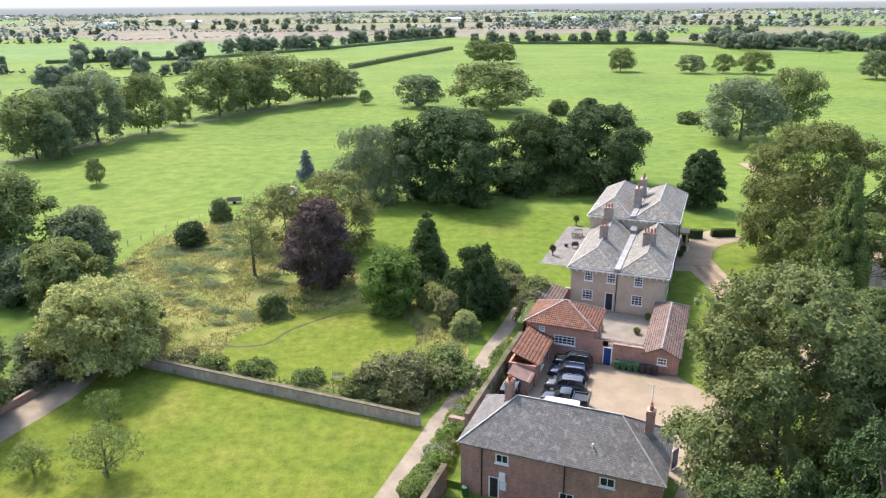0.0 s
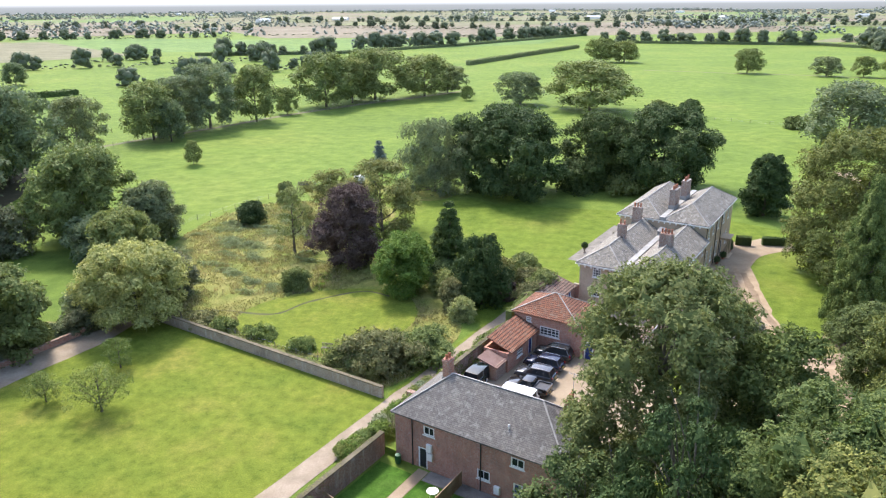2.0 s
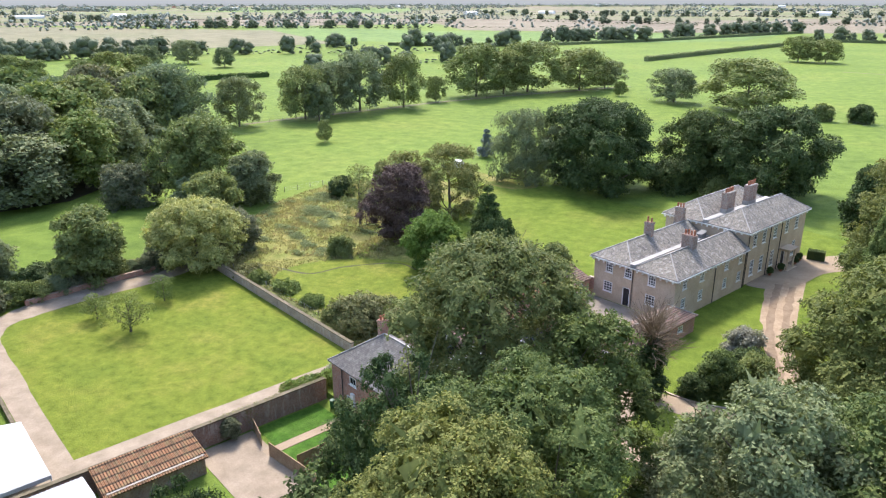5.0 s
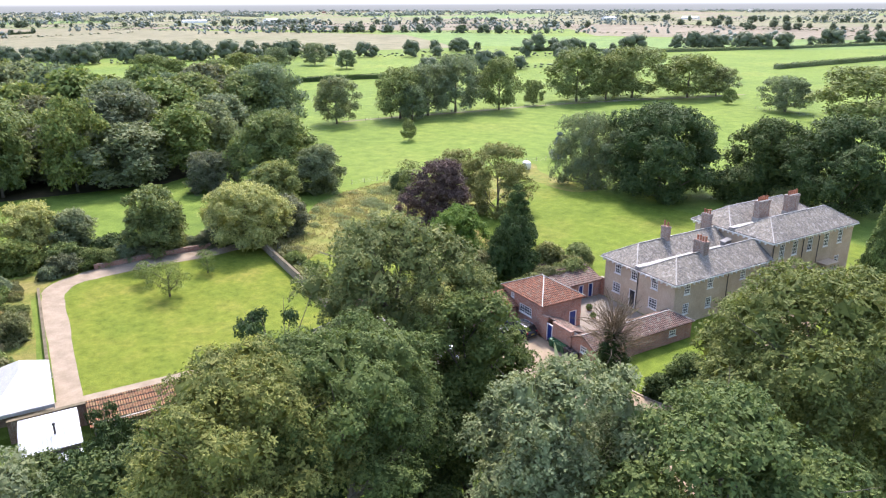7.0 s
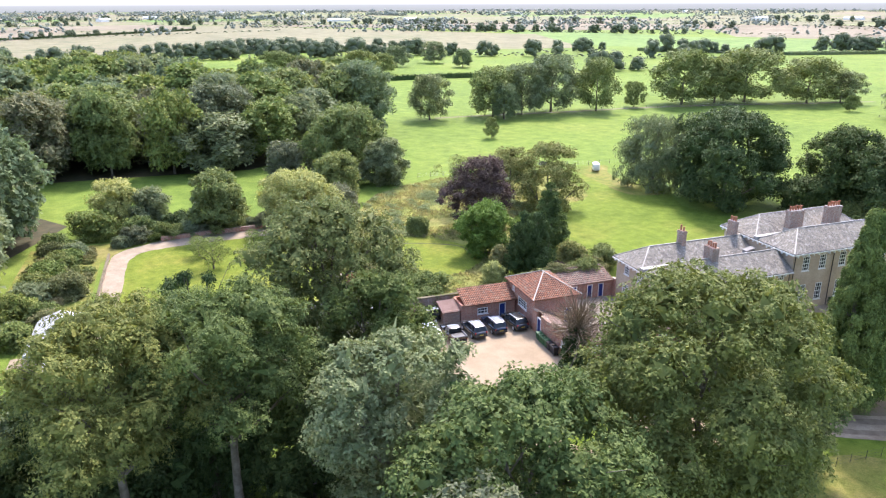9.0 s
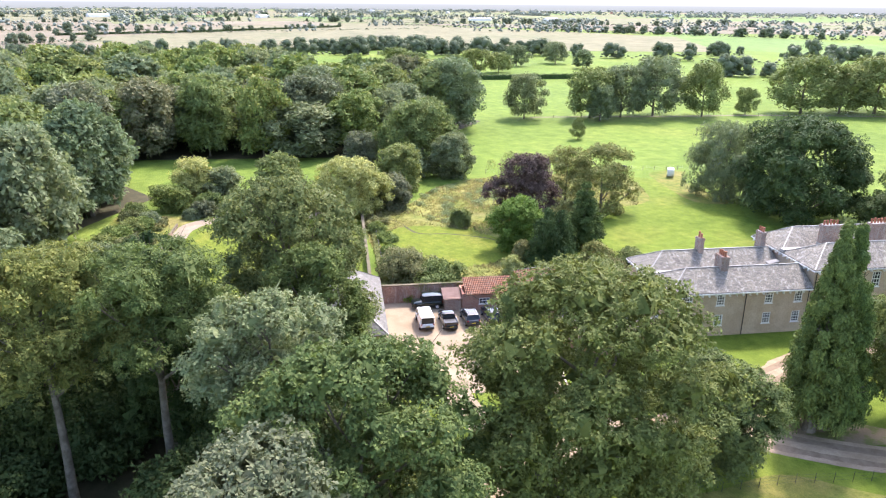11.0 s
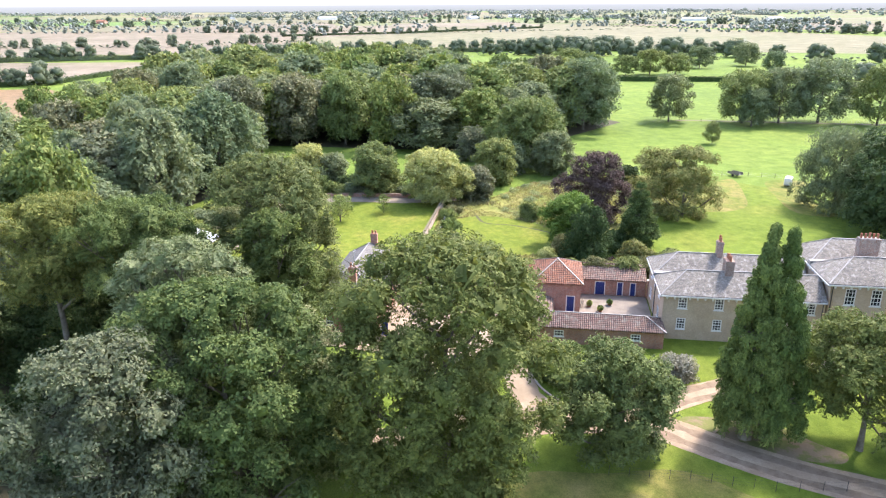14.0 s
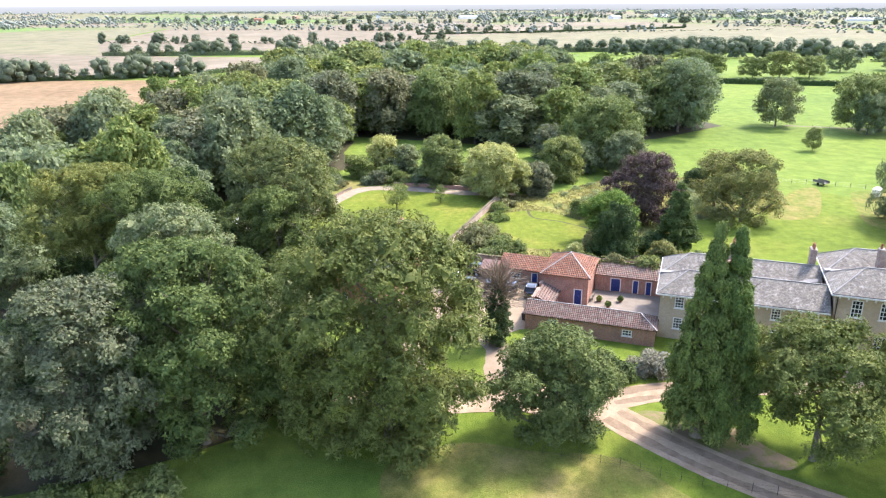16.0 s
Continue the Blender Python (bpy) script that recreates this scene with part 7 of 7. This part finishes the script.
M["red_lamp"] = two_tone("red_lamp_glass", (0.25, 0.01, 0.01), (0.32, 0.02, 0.02), 2.0, 20.0, 0.2, 0.5, 0.02)
M["plate_yellow"] = two_tone("plate_yellow", (0.5, 0.38, 0.04), (0.55, 0.42, 0.06), 2.0, 20.0, 0.4, 0.4, 0.02)
car("dark grey estate car with roof rails beside the coach house", -14.0, 74.5, (0.03, 0.034, 0.036), turn=4)
car("dark blue estate car parked in the yard", -13.9, 71.5, (0.012, 0.018, 0.04), turn=3)
car("dark grey estate car with silver roof rails", -13.6, 68.6, (0.05, 0.05, 0.052), turn=4)
car("black pickup truck with open load bed", -13.1, 65.6, (0.012, 0.013, 0.014), "pickup", 3, 5.1)
car("white van parked in the yard", -13.4, 62.6, (0.72, 0.73, 0.73), "van", 3, 4.9, "van")
car("dark green off-road car beside the wall", -18.8, 63.6, (0.012, 0.02, 0.016), "jeep", 92, 4.2)

# ---- bins along the yard wall ----
def bin_thing():
    ob = thing("wheelie_bin", "green plastic wheelie bin against the yard wall", "bin", group="bins along the wall")
    s = Shape()
    for z0, z1, w0, w1 in ((0.08, 0.98, 0.24, 0.29),):
        lo = [(-w0, -0.26, z0), (w0, -0.26, z0), (w0, 0.26, z0), (-w0, 0.26, z0)]
        hi = [(-w1, -0.34, z1), (w1, -0.34, z1), (w1, 0.34, z1), (-w1, 0.34, z1)]
        s.face(*lo[::-1])
        s.face(*hi)
        for i in range(4):
            j = (i + 1) % 4
            s.face(lo[i], lo[j], hi[j], hi[i])
    part("bin_body", s, M["green_bin"], ob)
    part("lid", Shape().box(-0.31, 0.31, -0.38, 0.36, 0.98, 1.04).box(-0.25, 0.25, -0.3, 0.28, 1.04, 1.08), M["green_bin"], ob)
    for x in (-0.24, 0.24):
        part("wheel", Shape().tube([(x - 0.03, 0.24, 0.1), (x + 0.03, 0.24, 0.1)], [0.1, 0.1], 10), M["rubber"], ob)
    part("handle", Shape().tube([(-0.24, 0.38, 0.95), (0.24, 0.38, 0.95)], [0.02, 0.02], 6), M["dark_bin"], ob)
    return ob


first_bin = bin_thing()
for i in range(7):
    m = ESTATE @ pose(-9.0 + 0.72 * i, 75.6 + 0.04 * math.sin(i * 3), 0.05, 0, 0, 3 * math.sin(i * 7.0))
    b = first_bin if i == 0 else copy_thing(first_bin, m)
    b.matrix_basis = m
    if i > 3:
        tagged(b, "dark grey plastic wheelie bin against the yard wall")
        for o in b.children:
            if o.name.startswith(("bin_body", "lid")):
                o.data = o.data.copy()
                o.data.materials[0] = M["dark_bin"]

# ---- cottage gardens ----
def patch(name, u0, u1, v0, v1, z, material, label, category):
    ob = new(name, Shape().box(u0, u1, v0, v1, z - 0.12, z).mesh(name, material))
    ob.matrix_basis = ESTATE.copy()
    return tagged(ob, label, category, kind="structure")


LOW = -0.65
M["deep_lawn"] = grass("shaded_lawn", (0.05, 0.12, 0.02), (0.065, 0.145, 0.022), (0.08, 0.15, 0.03), 0.3, 1.2)
patch("cottage_lawn", -19.9, -16.2, 40.4, 47.6, LOW + 0.03, M["deep_lawn"], "small dark green cottage lawn", "lawn")
patch("cottage_lawn", -14.9, -11.7, 40.4, 47.2, LOW + 0.03, M["deep_lawn"], "small dark green cottage lawn", "lawn")
patch("cottage_lawn", -11.2, -6.8, 40.4, 47.2, LOW + 0.03, M["deep_lawn"], "dark green lawn beyond the fence", "lawn")
patch("garden_walk", -16.1, -15.0, 39.0, 48.6, LOW + 0.05, M["gravel"], "straight sandy path to the cottage door", "path")
patch("cottage_paving", -14.9, -2.0, 47.3, 48.85, LOW + 0.05, M["paving"], "stone paving along the cottage wall", "paving")
patch("cottage_yard", -19.9, -4.0, 34.0, 39.9, LOW + 0.04, M["garden_path"], "paved back yard below the path", "yard")


def panel_fence(name, u0, v0, u1, v1, h, label):
    """A closeboard fence: posts, rails and boards."""
    ob = thing(name, label, "fence", ESTATE @ Matrix.Translation((u0, v0, LOW)) @ Matrix.Rotation(math.atan2(v1 - v0, u1 - u0), 4, "Z"))
    L = math.hypot(u1 - u0, v1 - v0)
    n = max(1, round(L / 1.83))
    for i in range(n + 1):
        part("post", Shape().box(L * i / n - 0.05, L * i / n + 0.05, -0.05, 0.05, -0.1, h + 0.06), M["wood"], ob)
    for i in range(n):
        a, b = L * i / n + 0.05, L * (i + 1) / n - 0.05
        for z in (0.25, h - 0.2):
            part("rail", Shape().box(a, b, 0.01, 0.045, z, z + 0.08), M["wood"], ob)
        k = max(4, round((b - a) / 0.16))
        for j in range(k):
            x = a + (b - a) * j / k
            part("board", Shape().box(x, x + (b - a) / k - 0.006, -0.02 - 0.008 * (j % 2), 0.006, 0.06, h - 0.02 * ((j * 7) % 3) * 0.4), M["wood"], ob)
        part("capping", Shape().box(a, b, -0.04, 0.04, h, h + 0.04), M["wood"], ob)
    return ob


panel_fence("garden_fence", -11.45, 40.2, -11.45, 48.6, 1.5, "brown closeboard fence between the cottage gardens")
panel_fence("garden_fence", -19.9, 40.1, -17.0, 39.4, 1.3, "brown closeboard fence at the end of the garden")
panel_fence("garden_fence", -14.9, 39.2, -8.0, 40.0, 1.5, "brown closeboard fence at the end of the garden")
table = thing("garden_table", "small round white garden table on the grass", "table", ESTATE @ pose(-12.7, 45.8, LOW + 0.03))
part("tabletop", Shape().lathe((0, 0, 0.7), [(0.52, 0), (0.55, 0.02), (0.52, 0.05)], 16), M["white"], table)
for i in range(3):
    a = i * 2.094
    part("leg", Shape().tube([(0.15 * math.cos(a), 0.15 * math.sin(a), 0.7), (0.35 * math.cos(a), 0.35 * math.sin(a), 0)], [0.025, 0.02], 6), M["white"], table)
tank = thing("water_butt", "dark green water butt beside the downpipe", "water butt", ESTATE @ pose(-18.3, 48.35, LOW))
part("barrel", Shape().lathe((0, 0, 0), [(0.26, 0), (0.31, 0.4), (0.3, 0.85), (0.28, 0.9)], 12), M["green_bin"], tank)
for u, z in ((-14.9, 0.6), (-7.9, -0.2), (-15.0, 1.5)):
    box = thing("meter_box", "white wall-mounted meter box", "meter box", ESTATE @ pose(u, 48.8, z))
    part("cover", Shape().box(-0.28, 0.28, -0.16, 0.09, 0, 0.75).box(-0.25, 0.25, -0.175, -0.16, 0.03, 0.72), M["white"], box)

# aerial and roof details
aerial = thing("aerial", "thin metal television aerial on the cottage chimney", "aerial", ESTATE @ pose(-3.4, 53.95, 7.6))
part("mast", Shape().tube([(0, 0, 0), (0, 0, 3.0)], [0.03, 0.025], 6), M["alloy"], aerial)
rods = Shape().tube([(-0.6, 0, 2.9), (0.7, 0, 2.95)], [0.015, 0.015], 5)
for i in range(7):
    rods.tube([(-0.5 + 0.18 * i, -0.28, 2.91), (-0.5 + 0.18 * i, 0.28, 2.91)], [0.008, 0.008], 4)
part("antenna", rods, M["alloy"], aerial)
flue = thing("flue", "small white flue cowl on the slate roof", "flue", ESTATE @ pose(-7.6, 50.2, 5.55))
part("pipe", Shape().lathe((0, 0, -0.2), [(0.06, 0), (0.06, 0.6), (0.1, 0.62), (0.1, 0.78), (0.02, 0.84)], 10), M["white"], flue)
part("slate_flashing", Shape().box(-0.25, 0.25, -0.2, 0.2, 0.0, 0.06), M["lead"], flue)

# ---- tiled lean-to and white-roofed sheds along the path wall ----
low_shed = thing("tiled_lean_to", "long lean-to shed with orange pantile roof", "shed", ESTATE.copy())
walls(low_shed, -20.15, -16.4, 25.2, 33.6, 1.35, {"f": []}, M["old_brick"], 0.2, -0.8)
ts = Shape()
roof_plane(ts, [(-16.1, 24.9, 1.25), (-16.1, 33.9, 1.25), (-20.3, 33.9, 2.0), (-20.3, 24.9, 2.0)])
part("roof", ts, M["mossy_pantile"], low_shed)


def tin_shed(label, u0, u1, v0, v1, z0, z1):
    ob = thing("tin_shed", label, "shed", ESTATE.copy())
    walls(ob, u0 + 0.2, u1 - 0.2, v0 + 0.2, v1 - 0.2, min(z0, z1) - 0.1, {}, M["old_wood"], 0.12, -0.8)
    n = 14
    for a, b, za, zb in ((u0, (u0 + u1) / 2, z0, (z0 + z1) / 2 + 0.35), ((u0 + u1) / 2, u1, (z0 + z1) / 2 + 0.35, z1)):
        s = Shape()
        for i in range(n):
            p, q = v0 + (v1 - v0) * i / n, v0 + (v1 - v0) * (i + 1) / n
            m = (p + q) / 2
            s.face((a, p, za), (b, p, zb), (b, m, zb + 0.04), (a, m, za + 0.04))
            s.face((a, m, za + 0.04), (b, m, zb + 0.04), (b, q, zb), (a, q, za))
        part("roof_sheet", s, M["tin"], ob, "white corrugated roof sheet")
    return ob


tin_shed("long shed with a white corrugated roof", -18.6, -12.2, 19.0, 24.1, 2.5, 2.2)
tin_shed("low shed with a white corrugated roof", -12.0, -8.0, 19.2, 24.0, 1.8, 1.5)
M["canvas"] = two_tone("white_canvas", (0.44, 0.445, 0.44), (0.5, 0.505, 0.5), 0.4, 5.0, 0.6, 0.3, 0.1)
tent = thing("marquee", "white canvas marquee with a peaked roof beside the path", "marquee", ESTATE.copy())
t0, t1, t2, t3 = (-31.6, 16.4, 2.3), (-20.9, 16.4, 2.3), (-20.9, 22.2, 2.3), (-31.6, 22.2, 2.3)
p0, p1 = (-28.6, 19.6, 4.3), (-26.4, 19.6, 4.3)
for pts in ([t0, t1, p1, p0], [t1, t2, p1], [t2, t3, p0, p1], [t3, t0, p0]):
    cv = Shape()
    roof_plane(cv, pts, 0.04)
    part("roof_canvas", cv, M["canvas"], tent)
for a, b in ((t0, t1), (t1, t2), (t2, t3), (t3, t0)):
    part("valance", Shape().beam((a[0], a[1], 2.1), (b[0], b[1], 2.1), 0.04, 0.36), M["canvas"], tent)
for q in (t0, t1, t2, t3):
    part("pole", Shape().tube([(q[0], q[1], 0), (q[0], q[1], 2.25)], [0.05, 0.05], 8), M["alloy"], tent)
stove = thing("stove_pipe", "dark stove pipe on the shed roof", "flue", ESTATE @ pose(-14.4, 22.0, 2.2))
part("pipe", Shape().lathe((0, 0, 0), [(0.09, 0), (0.09, 1.3), (0.14, 1.32), (0.14, 1.45), (0.03, 1.52)], 10), M["iron"], stove)
sheet("rough_bed", [(-77, 29), (-69.2, 29.5), (-69.8, 47), (-72, 50), (-77, 48)], 0.05, M["verge"], "weedy brown and green bed beside the garden path", "bed", estate=True)
bed_rng = random.Random(41)
for i in range(22):
    q = en(bed_rng.uniform(-76, -70.2), bed_rng.uniform(29.5, 47))
    k = bed_rng.uniform(0.6, 1.3)
    shrub("straggling weed clump in the rough bed", q.x, q.y, 1.0 * k, 0.9 * k, ("leaf_olive", "leaf_yellow", "leaf_oak")[i % 3], 0.16, 1600 + i, 0.8, 0.34, "weeds of the bed", "weed_clump")

sheet("rough_bed", [(-69, 9), (-28, 9), (-28, 20.6), (-44, 21.0), (-58, 20.8), (-65, 24.0), (-69, 28)], 0.05, M["dry_grass"], "weedy brown and green ground beside the shed yard", "bed", estate=True)
for i in range(34):
    q, k = en(bed_rng.uniform(-66, -42), bed_rng.uniform(11.5, 20.0)), bed_rng.uniform(0.6, 1.3)
    shrub("dry weed clump beside the shed yard", q.x, q.y, 0.9 * k, 0.9 * k, ("leaf_olive", "brown_leaf", "leaf_yellow", "leaf_oak")[i % 4], 0.16, 1700 + i, 0.8, 0.34, "weeds by the shed yard", "weed_clump")
# low edging wall on the outer side of the garden path
garden_wall("path_side_wall", [(-61.6, 21.95), (-31.8, 21.95)], 0.5, 0.25, M["old_brick"], "low worn brick edging wall beside the garden path", M["mossy_coping"])

# ---- terrace things ----
def urn(u, v):
    ob = thing("urn", "stone urn with a clipped plant on the terrace", "urn", ESTATE @ pose(u, v, 0.06), group="urns")
    part("bowl", Shape().lathe((0, 0, 0), [(0.28, 0), (0.28, 0.1), (0.12, 0.2), (0.1, 0.5), (0.32, 0.75), (0.38, 1.0), (0.34, 1.02)], 12), M["paving"], ob)
    me, _ = crown_mesh("plant", 0.9, 0.42, 0.1, "round", 0.12, 0.9, M["leaf_dark"], int(u * 10) + 900, lobe=0.4)
    q = part("plant", me, M["leaf_dark"], ob)
    q.location = (0, 0, 0.9)
    return ob


for u, v in ((-25.4, 112.6), (-25.2, 131.6)):
    urn(u, v)
picnic = thing("garden_dining_table", "grey wooden dining table on the terrace", "table", ESTATE @ pose(-23.6, 124.6, 0.06, 0, 0, 8))
top = Shape()
for i in range(6):
    top.box(-1.1, 1.1, -0.5 + 0.17 * i, -0.345 + 0.17 * i, 0.70, 0.74)
part("tabletop", top, M["old_wood"], picnic)
for x in (-0.95, 0.95):
    for y in (-0.38, 0.38):
        part("leg", Shape().box(x - 0.04, x + 0.04, y - 0.04, y + 0.04, 0, 0.7), M["old_wood"], picnic)


def garden_bench(u, v, turn, label):
    ob = thing("garden_bench", label, "bench", ESTATE @ pose(u, v, 0.06, 0, 0, turn), group="terrace seats")
    seat = Shape()
    for i in range(4):
        seat.box(-0.75, 0.75, -0.22 + 0.12 * i, -0.12 + 0.12 * i, 0.42, 0.45)
    part("seat", seat, M["old_wood"], ob)
    back_rest = Shape()
    for i in range(9):
        back_rest.box(-0.7 + 0.165 * i, -0.63 + 0.165 * i, 0.24, 0.27, 0.5, 0.9)
    back_rest.box(-0.75, 0.75, 0.23, 0.28, 0.88, 0.95)
    part("backrest", back_rest, M["old_wood"], ob)
    for x in (-0.7, 0.7):
        for y in (-0.18, 0.24):
            part("leg", Shape().box(x - 0.035, x + 0.035, y - 0.03, y + 0.03, 0, 0.42), M["old_wood"], ob)
    return ob


garden_bench(-23.6, 125.8, 8, "grey wooden bench at the terrace table")
garden_bench(-23.5, 123.4, 188, "grey wooden bench at the terrace table")
garden_bench(-21.0, 127.6, 98, "grey wooden bench against the house wall")
grill = thing("barbecue", "black covered barbecue on the terrace", "barbecue", ESTATE @ pose(-22.6, 117.8, 0.06, 0, 0, 20))
part("cover", Shape().box(-0.6, 0.6, -0.3, 0.3, 0.5, 0.9).box(-0.45, 0.45, -0.28, 0.28, 0.9, 1.15), M["dark_bin"], grill)
for x in (-0.5, 0.5):
    part("leg", Shape().box(x - 0.03, x + 0.03, -0.25, 0.25, 0, 0.5), M["iron"], grill)
planter = thing("planter", "round dark planter pot on the terrace", "planter", ESTATE @ pose(-24.2, 117.9, 0.06))
part("pot", Shape().lathe((0, 0, 0), [(0.24, 0), (0.36, 0.5), (0.38, 0.55), (0.33, 0.56)], 12), M["dark_bin"], planter)
chest = thing("storage_box", "pale blue-grey covered garden box", "garden box", ESTATE @ pose(-21.2, 131.6, 0.06))
part("box", Shape().box(-1.1, 1.1, -0.8, 0.8, 0, 0.8), M["tin"], chest)
part("lid", Shape().box(-1.15, 1.15, -0.85, 0.85, 0.8, 0.92).box(-0.9, 0.9, -0.6, 0.6, 0.92, 0.97), M["blue_grey"], chest)

# pots beside the front door
for i, (u, v) in enumerate(((-4.9, 118.6), (-4.6, 121.6), (-4.5, 126.4), (-4.8, 128.6))):
    ob = thing("clipped_bush", "clipped dark box ball in a pot by the door", "pot plant", ESTATE @ pose(u, v, 0.02), group="pots by the front door")
    part("pot", Shape().lathe((0, 0, 0), [(0.2, 0), (0.28, 0.4), (0.3, 0.45), (0.26, 0.46)], 10), M["pot"], ob)
    me, _ = crown_mesh("plant", 0.95, 0.42, 0.1, "round", 0.1, 1.0, M["leaf_dark"], 930 + i, lobe=0.4)
    part("plant", me, M["leaf_dark"], ob).location = (0, 0, 0.35)

# courtyard tubs and bench
for i, (u, v) in enumerate(((-14.2, 84.0), (-12.6, 85.4), (-15.0, 86.8), (-7.2, 91.2), (-8.0, 86.0))):
    ob = thing("plant_tub", "terracotta tub with small plants in the courtyard", "pot plant", ESTATE @ pose(u, v, 0.05), group="courtyard tubs")
    part("pot", Shape().lathe((0, 0, 0), [(0.2, 0), (0.29, 0.32), (0.3, 0.38), (0.26, 0.38)], 10), M["pot"], ob)
    me, _ = crown_mesh("plant", 0.45, 0.26, 0.0, "round", 0.12, 0.8, M["leaf_green"], 940 + i, lobe=0.4)
    part("plant", me, M["leaf_green"], ob).location = (0, 0, 0.3)
garden_bench(-14.6, 82.9, 0, "grey wooden bench in the courtyard")

# ---- fences of the park ----
def wire_fence(label, pts, step, h=1.1, wires=3, material="old_wood", thick=0.06):
    """Posts and wires along a line."""
    ob = thing("post_and_wire_fence", label, "fence")
    for (ax, ay), (bx, by) in zip(pts, pts[1:]):
        k = max(1, round(math.hypot(bx - ax, by - ay) / step))
        for i in range(k):
            x, y = ax + (bx - ax) * i / k, ay + (by - ay) * i / k
            part("post", Shape().tube([(x, y, -0.2), (x + 0.03, y, h + 0.1)], [thick, thick * 0.85], 6), M[material], ob)
    for i in range(wires):
        z = h * (i + 0.8) / wires
        part("wire", Shape().tube([(*p, z) for p in pts], [0.006] * len(pts), 4), M["iron" if material == "iron" else "alloy"], ob)
    return ob


wire_fence("post and wire fence between meadow and pasture", [(-63.6, 115.7), (-57, 134), (-50.8, 151), (-42, 170), (-33, 187)], 3.2)
wire_fence("post and wire fence along the lane", [(-131, 185), (-121, 215), (-109, 247), (-95, 272), (-74, 310)], 5.0)
wire_fence("post and wire fence across the pasture", [(-32, 303), (15, 285), (59, 270), (83, 261), (132, 232)], 6.0)
wire_fence("thin iron park fence beside the track", est([(23.6, 84), (23.4, 91), (23.9, 98), (22.8, 106)]), 2.0, 1.0, 3, "iron", 0.022)
wire_fence("post and wire fence behind the garden wall", est([(-62, 58.2), (-48, 58.4), (-34, 58.6)]), 3.6, 0.9, 2)
ribbon("farm_lane", [(-136, 178), (-128, 200), (-117, 225), (-106, 255), (-92, 284), (-72, 316), (-52, 350)], 2.6, 0.03, M["straw"], "pale farm lane under the park trees", "lane")
ribbon("field_track", [(36, 477), (95, 462), (144, 451), (227, 405), (300, 360)], 2.4, 0.03, M["straw"], "pale grass track across the green field", "track")

# ---- small things in the pasture ----
van = thing("caravan", "small white touring caravan at the lawn edge", "caravan", pose(-40.9, 154.6, 0, 0, 0, 138) @ Matrix.Diagonal((0.8, 0.8, 0.95, 1)))
part("caravan_body", smooth(loft(Shape(), [(-1.9, 0.6, 1.7, 0.8), (-1.75, 0.45, 2.2, 0.95), (0, 0.42, 2.35, 1.0), (1.75, 0.45, 2.2, 0.95), (1.9, 0.6, 1.7, 0.8)]).mesh("caravan_body", M["white"]), 50), M["white"], van)
for y in (-1.01, 1.0):
    part("window", Shape().box(-1.0, 0.9, y - 0.01, y + 0.02, 1.35, 1.9), M["glass"], van)
    part("wheel", Shape().tube([(0.1, y * 0.8, 0.32), (0.1, y * 0.98, 0.32)], [0.32, 0.32], 12), M["rubber"], van)
part("tow_bar", Shape().beam((-1.8, 0, 0.5), (-2.9, 0, 0.45), 0.1), M["iron"], van)
trailer = thing("farm_trailer", "dark wooden farm trailer at the fence", "trailer", pose(*en(-98.9, 122.5).xy, 0, 0, 0, 20))
part("trailer_bed", Shape().box(-1.6, 1.6, -0.8, 0.8, 0.6, 0.75), M["old_wood"], trailer)
for y in (-0.8, 0.75):
    part("side_board", Shape().box(-1.6, 1.6, y, y + 0.05, 0.75, 1.2), M["old_wood"], trailer)
for y in (-0.85, 0.85):
    part("wheel", Shape().tube([(0, y - 0.08, 0.35), (0, y + 0.08, 0.35)], [0.35, 0.35], 12), M["rubber"], trailer)
garden_bench(-38.5, 61.4, 20, "grey wooden bench on the oval lawn")
feeder = thing("hay_feeder", "pale round hay feeder in the pasture", "feeder", pose(-28.5, 226.0, 0))
part("feeder_ring", Shape().lathe((0, 0, 0), [(1.2, 0), (1.25, 0.7), (1.15, 0.7), (1.1, 0.0)], 14), M["straw_leaf"], feeder)

# ---- farms and sheds far off ----
def far_barn(label, x, y, length, width, h, turn, roof_material):
    """A long gabled shed: walls and two roof slopes."""
    ob = thing("far_barn", label, "barn", pose(x, y, 0, 0, 0, turn), group="far barns")
    a, b = length / 2, width / 2
    w = Shape().box(-a, a, -b, b, -0.5, h)
    w.face((-a, -b, h), (-a, b, h), (-a, 0, h + b * 0.45))
    w.face((a, -b, h), (a, 0, h + b * 0.45), (a, b, h))
    part("wall", w, M["white" if roof_material == "tin" else "brick"], ob)
    for k in (-1, 1):
        r = Shape()
        roof_plane(r, [(-a - 0.5, k * (b + 0.5), h - 0.1), (a + 0.5, k * (b + 0.5), h - 0.1), (a + 0.5, 0, h + b * 0.45 + 0.15), (-a - 0.5, 0, h + b * 0.45 + 0.15)], 0.2)
        part("roof_slope", r, M[roof_material], ob)
    return ob


barn_rng = random.Random(12)
for i in range(34):
    a = radians(38 + 158 * (i + barn_rng.uniform(0, 0.9)) / 34)
    d = barn_rng.uniform(1500, 3900)
    tin = barn_rng.random() < 0.6
    far_barn("distant pale farm shed among trees" if tin else "distant brick farmhouse among trees", d * math.cos(a), d * math.sin(a), barn_rng.uniform(22, 70) if tin else barn_rng.uniform(14, 22), barn_rng.uniform(9, 18), barn_rng.uniform(4, 7), barn_rng.uniform(0, 180), "tin" if tin else "pantile")
